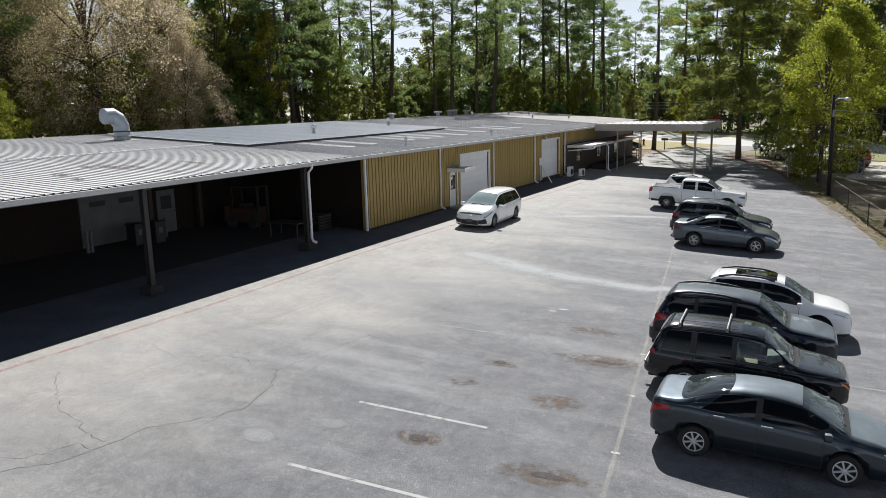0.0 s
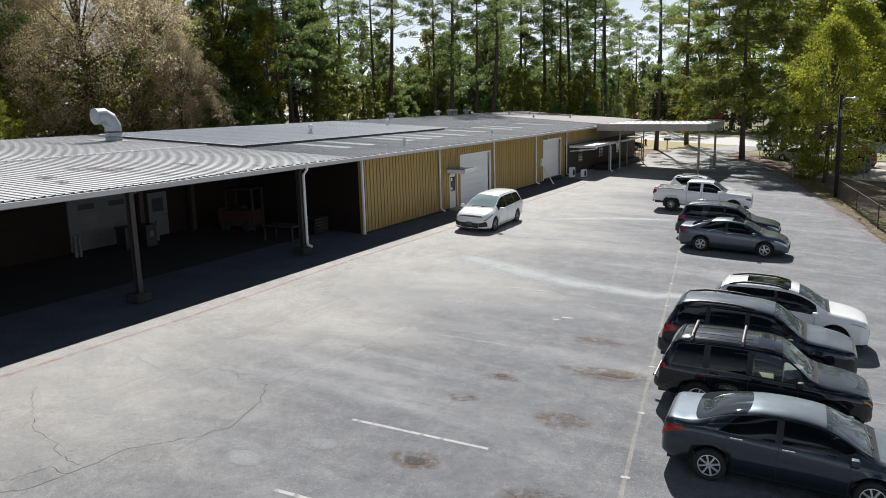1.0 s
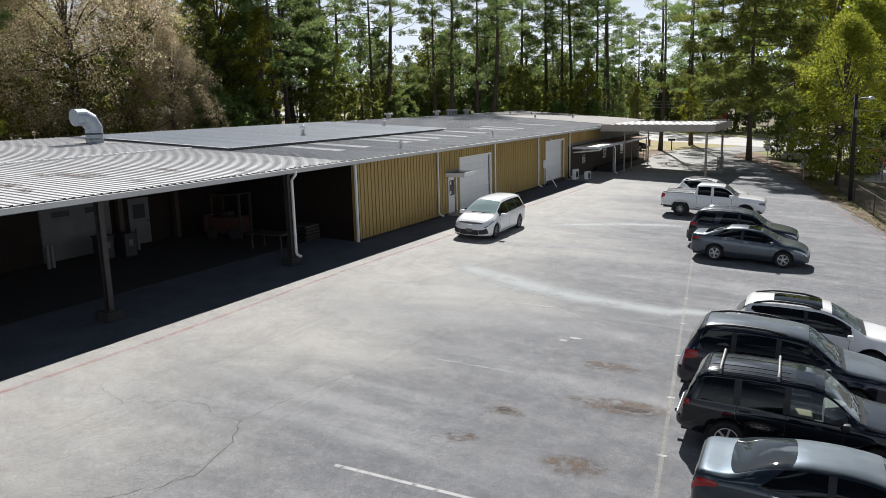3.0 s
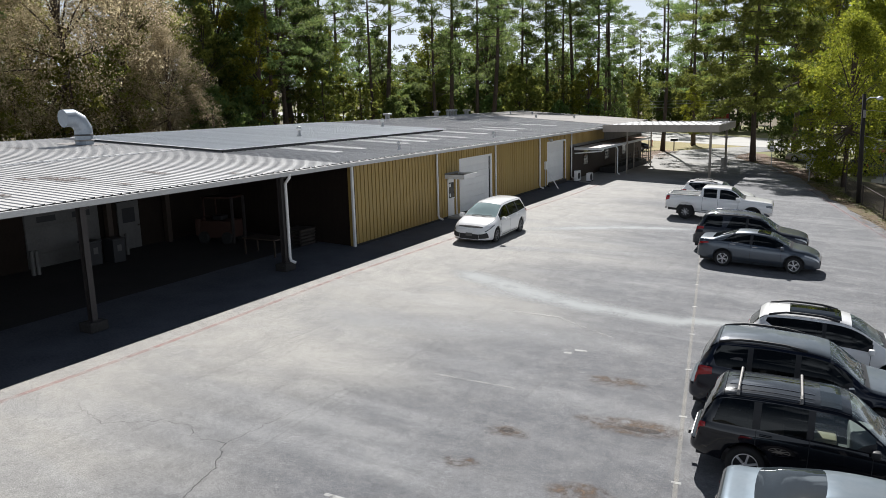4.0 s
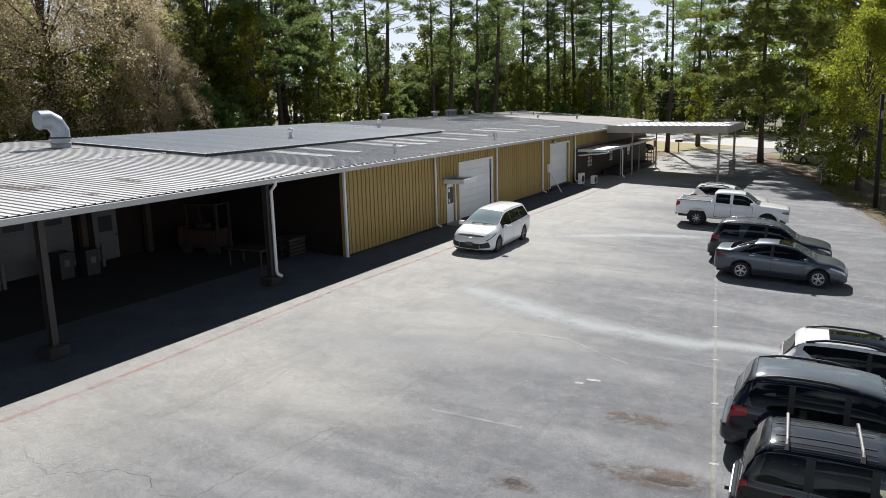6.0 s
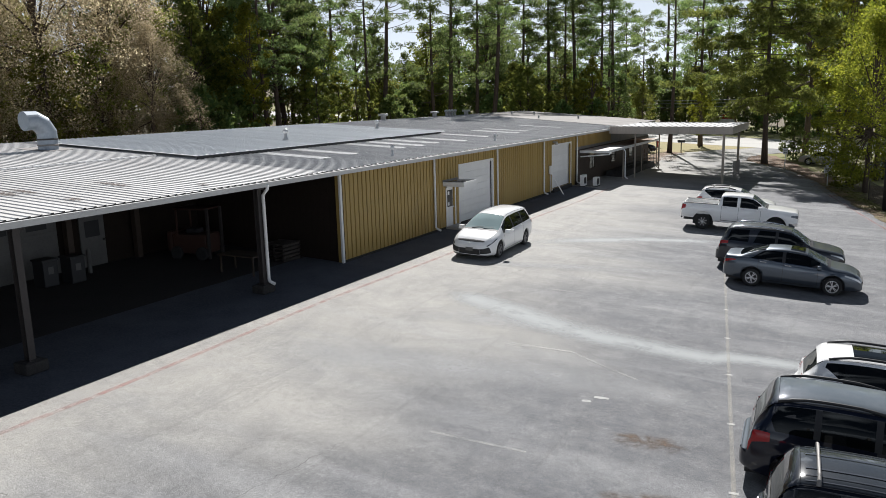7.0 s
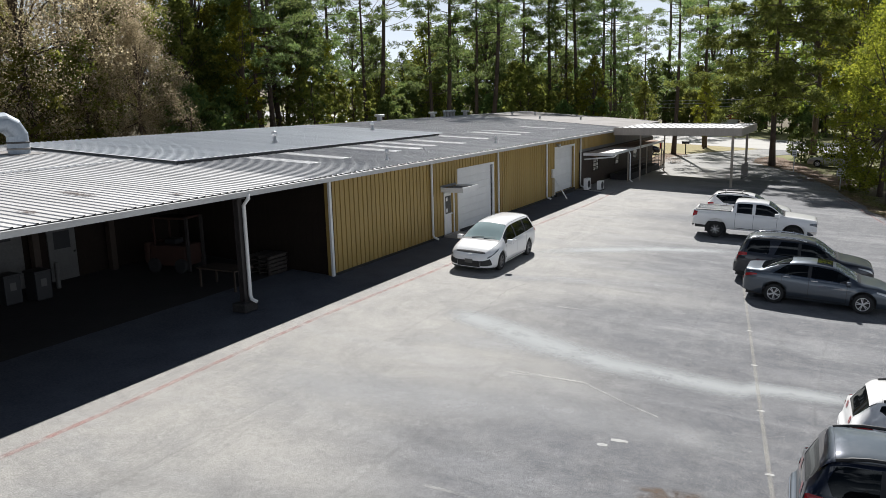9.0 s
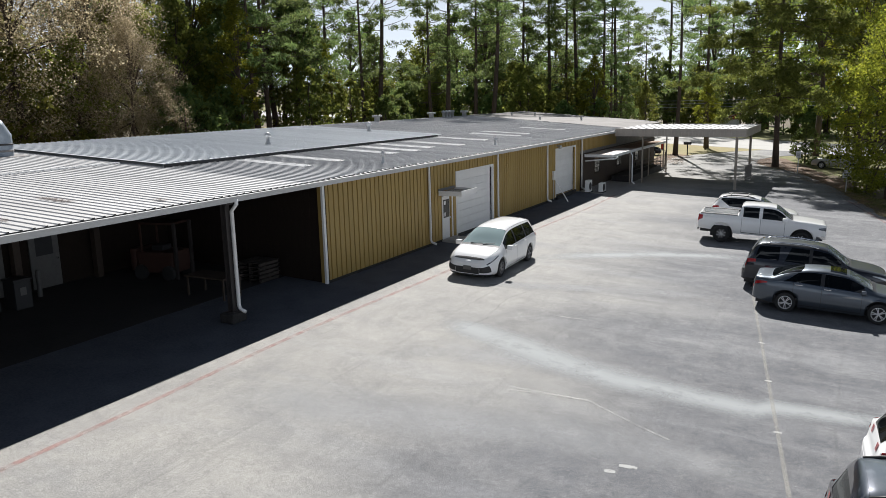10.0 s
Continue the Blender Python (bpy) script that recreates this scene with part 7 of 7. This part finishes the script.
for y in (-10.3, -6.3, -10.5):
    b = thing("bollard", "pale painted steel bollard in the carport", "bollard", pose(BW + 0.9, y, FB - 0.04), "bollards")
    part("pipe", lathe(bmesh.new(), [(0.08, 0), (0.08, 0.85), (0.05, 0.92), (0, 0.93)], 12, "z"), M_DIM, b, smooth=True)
for y in (-15.3, -6.58, -3.5):
    c = thing("inner_column", "dark steel column against the back wall", "column", pose(BW + 0.25, y, FB - 0.02), "inner columns")
    part("column", bbox(-0.12, 0.12, -0.12, 0.12, 0, 3.2), M_BROWN, c)


stack = thing("pallet_stack", "stack of grey wooden pallets by the wall", "pallets", pose(-2.52, -0.77, 0.12))
for k in range(5):
    for j in range(5):
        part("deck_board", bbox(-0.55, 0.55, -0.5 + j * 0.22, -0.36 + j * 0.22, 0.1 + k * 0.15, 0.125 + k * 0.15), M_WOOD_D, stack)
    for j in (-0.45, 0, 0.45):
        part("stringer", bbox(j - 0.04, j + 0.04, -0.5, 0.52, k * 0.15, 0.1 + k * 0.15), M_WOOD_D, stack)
# Forklift shape stands in for a dim reddish stack
mach = thing("orange_forklift", "forklift standing in for a dim reddish stack, its orange darkened for the shade", "forklift", pose(-5.59, -2.29, 0.26, 0, 0, 10))
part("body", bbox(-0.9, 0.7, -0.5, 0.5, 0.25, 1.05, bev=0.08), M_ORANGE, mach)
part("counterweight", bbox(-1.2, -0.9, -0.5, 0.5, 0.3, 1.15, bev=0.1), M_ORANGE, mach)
for yy in (-0.45, 0.45):
    part("mast", bbox(0.75, 0.85, yy - 0.05, yy + 0.05, 0.05, 2.1), M_POST, mach)
    part("guard_post", bbox(-0.7, -0.64, yy - 0.03, yy + 0.03, 1.05, 2.05), M_ORANGE, mach)
    for xx in (-0.7, 0.5):
        w = lathe(bmesh.new(), [(0, -0.1), (0.24, -0.1), (0.28, -0.06), (0.28, 0.06), (0.24, 0.1), (0, 0.1)], 18, "y", pose(xx, yy * 1.15, 0.28))
        part("wheel", w, M_RUBBER, mach)
part("overhead_guard", bbox(-0.75, 0.75, -0.5, 0.5, 2.05, 2.12), M_ORANGE, mach)
part("seat", bbox(-0.4, 0.1, -0.25, 0.25, 1.05, 1.25, bev=0.04), M_BLACK, mach)
for xx, yy in ((-6.66, -8.39), (-6.36, -7.54)):
    bn = thing("waste_bin", "dark plastic waste bin with a pale label", "bin", pose(xx, yy, gz(xx)), "bins")
    part("tub", bbox(-0.3, 0.3, -0.28, 0.28, 0.05, 0.95, bev=0.04), M_BLACK, bn)
    part("lid", bbox(-0.33, 0.33, -0.31, 0.31, 0.95, 1.02, bev=0.02), M_BLACK, bn)
    part("label_patch", bbox(0.3, 0.305, -0.1, 0.1, 0.5, 0.75), M_DIM, bn)
tbl = thing("work_table", "low steel work table in the carport", "table", pose(-2.30, -3.27, 0.11))
part("tabletop", bbox(-0.9, 0.9, -0.45, 0.45, 0.7, 0.75), M_BROWN, tbl)
for xx in (-0.8, 0.8):
    for yy in (-0.38, 0.38):
        part("leg", bbox(xx - 0.03, xx + 0.03, yy - 0.03, yy + 0.03, 0, 0.7), M_BROWN, tbl)

# ---- markings, stains and cracks on the asphalt ----
DOT_A, DOT_D = Vector((17.75, -20.12)), Vector((-0.1486, 0.9889))


def along(s):
    p = DOT_A + DOT_D * s
    return p.x, p.y


ribbon("bay_line", [along(s) for s in range(0, 31)], [0.085] * 31, 0.004, M_LINE_B, "worn pale line behind the parked cars")
for k in range(9):
    x, y = along(3.070 * k + 0.02)
    ribbon("bay_tick", [(x - 0.085, y - 0.015), (x + 0.085, y + 0.015)], [0.085, 0.085], 0.007, M_LINE_W, "bright painted tick on the bay line")
STALL = Vector((0.9974, 0.0726))
for x, y, ln in ((11.91, -20.64, 4.2), (11.44, -17.54, 3.15), (10.41, -11.54, 2.1), (9.44, -5.49, 2.2), (8.52, 0.59, 1.2)):
    ribbon("stall_line", [(x + STALL.x * s, y + STALL.y * s) for s in np.linspace(0, ln, 8)], [0.09] * 8, 0.005, M_LINE_W if y < -12 else M_LINE_F, "faded white stall line on the asphalt")
for k in range(9):
    x, y = along(3.070 * k)
    p = Vector((x, y)) + STALL * 5.0
    ribbon("stall_line", [(p.x + STALL.x * s, p.y + STALL.y * s) for s in (0, 0.3, 0.6, 0.9)], [0.09] * 4, 0.005, M_LINE_F, "faded white stall line on the asphalt")
for x, y, ln in ((13.05, -8.01, 0.34), (12.79, -8.36, 0.2)):
    ribbon("paint_dab", [(x - ln / 2, y - 0.02), (x, y + 0.01), (x + ln / 2, y + 0.03)], [0.10, 0.14, 0.1], 0.006, M_LINE_W, "small dab of white paint")
ribbon("fire_lane_line", [(2.72 + 0.10 * math.sin(s * 0.35), s) for s in range(-40, 30)], [0.16] * 70, 0.004, M_LINE_R, "faded red fire lane line")
ribbon("fire_lane_line", [(16.40, 35.70), (17.12, 32.46), (18.04, 28.50), (18.96, 24.56), (19.77, 21.11), (20.69, 17.37), (22.02, 11.90)], [0.13] * 7, 0.004, M_LINE_R, "faded red fire lane line")
ribbon("dust_streak", [(5.67, -1.31), (6.59, -1.90), (8.74, -2.70), (10.16, -3.32), (11.59, -3.74), (14.89, -3.93), (15.25, -3.54), (16.97, -3.30), (18.70, -2.97)], [1.0, 1.8, 2.2, 2.0, 1.7, 1.5, 1.3, 1.1, 0.7], 0.003, M_DUST, "pale dusty streak across the asphalt", fade=True)
ribbon("dust_streak", [(4.10, 7.39), (6.86, 9.76), (9.62, 11.68), (11.67, 12.58), (13.41, 12.86)], [1.0, 1.6, 1.6, 1.4, 0.9], 0.003, M_DUST, "pale dusty streak across the asphalt", fade=True)
ribbon("dust_streak", [(3.77, -9.37), (4.99, -8.83), (6.52, -8.70), (9.06, -7.97), (11.29, -7.30), (13.01, -7.07), (14.33, -7.19), (15.85, -7.52)], [1.2, 2.4, 2.8, 2.8, 2.6, 2.2, 1.8, 1.0], 0.0025, M_HAZE, "broad faint dusty band on the asphalt", fade=True)
ribbon("dust_streak", [(5.28, -5.16), (7.14, -4.03), (9.48, -3.65), (11.59, -3.15), (13.72, -3.00)], [1.0, 1.6, 1.8, 1.6, 1.0], 0.0022, M_HAZE, "broad faint dusty band on the asphalt", fade=True)
ribbon("dust_streak", [(4.22, 2.86), (6.27, 3.54), (8.92, 4.57), (11.37, 5.29), (13.42, 5.63)], [0.8, 1.2, 1.3, 1.2, 0.7], 0.0028, M_HAZE, "broad faint dusty band on the asphalt", fade=True)
ribbon("stall_line", [(9.49, -5.70), (10.52, -5.45), (11.40, -5.32), (11.88, -5.60), (12.78, -6.10), (13.51, -6.45)], [0.07] * 6, 0.006, M_LINE_F, "thin curved pale scrape on the asphalt")
for x, y, rx, ry in ((13.53, -18.44, 0.34, 0.3), (15.42, -15.32, 0.42, 0.32), (16.34, -18.66, 0.6, 0.35), (13.00, -15.27, 0.25, 0.18), (15.46, -12.11, 0.75, 0.35), (13.25, -13.63, 0.35, 0.22), (14.58, -9.76, 0.5, 0.3)):
    blot("oil_stain", x, y, rx * 1.7, ry * 1.35, 0.2, M_OIL, "rusty brown oil stain on the asphalt")
for x, y, rx, ry in ((13.54, -18.47, 0.26, 0.2), (16.45, -18.62, 0.4, 0.14), (15.70, -12.15, 0.5, 0.12), (13.22, -13.57, 0.22, 0.12)):
    blot("oil_core", x, y, rx, ry, 0.15, M_OIL_D, "darker core of an oil stain", z=0.0075)
for x, y, rx, ry in ((11.59, -18.79, 0.3, 0.22), (10.62, -19.99, 0.4, 0.26)):
    blot("pale_patch", x, y, rx * 1.2, ry * 1.2, 0.1, M_HAZE, "pale worn patch on the asphalt")


def crack(pts, w=0.035):
    r = random.Random(len(pts) * 13 + int(pts[0][0] * 7))
    fine = []
    for a, b in zip(pts, pts[1:]):
        n = max(2, int(math.dist(a, b) / 0.12))
        for k in range(n):
            f = k / n
            fine.append((a[0] + (b[0] - a[0]) * f + r.uniform(-0.05, 0.05), a[1] + (b[1] - a[1]) * f + r.uniform(-0.05, 0.05)))
    fine.append(pts[-1])
    ribbon("asphalt_crack", fine, [w * r.uniform(0.5, 1.3) for _ in fine], 0.0035, M_CRACK, "thin dark crack in the asphalt", "crack")


crack([(6.58, -25.57), (7.50, -23.53), (8.08, -22.79), (8.25, -22.17), (8.40, -20.77), (9.12, -19.88), (9.41, -19.14), (9.15, -17.97), (8.54, -16.96)], 0.026)
crack([(8.54, -16.96), (8.70, -15.54), (9.10, -12.77)], 0.012)
crack([(4.41, -17.25), (5.61, -17.57), (6.67, -16.81), (7.42, -16.76), (7.71, -17.08), (8.54, -16.96)], 0.016)
crack([(3.87, -19.79), (4.81, -20.50), (5.98, -21.28), (6.72, -21.34), (7.47, -21.70), (8.14, -21.76)], 0.018)
crack([(6.94, -23.22), (7.44, -22.96), (7.74, -22.12), (8.24, -22.08)], 0.02)
crack([(6.29, -3.75), (6.69, -0.80), (6.38, 1.50), (6.78, 3.57)], 0.014)
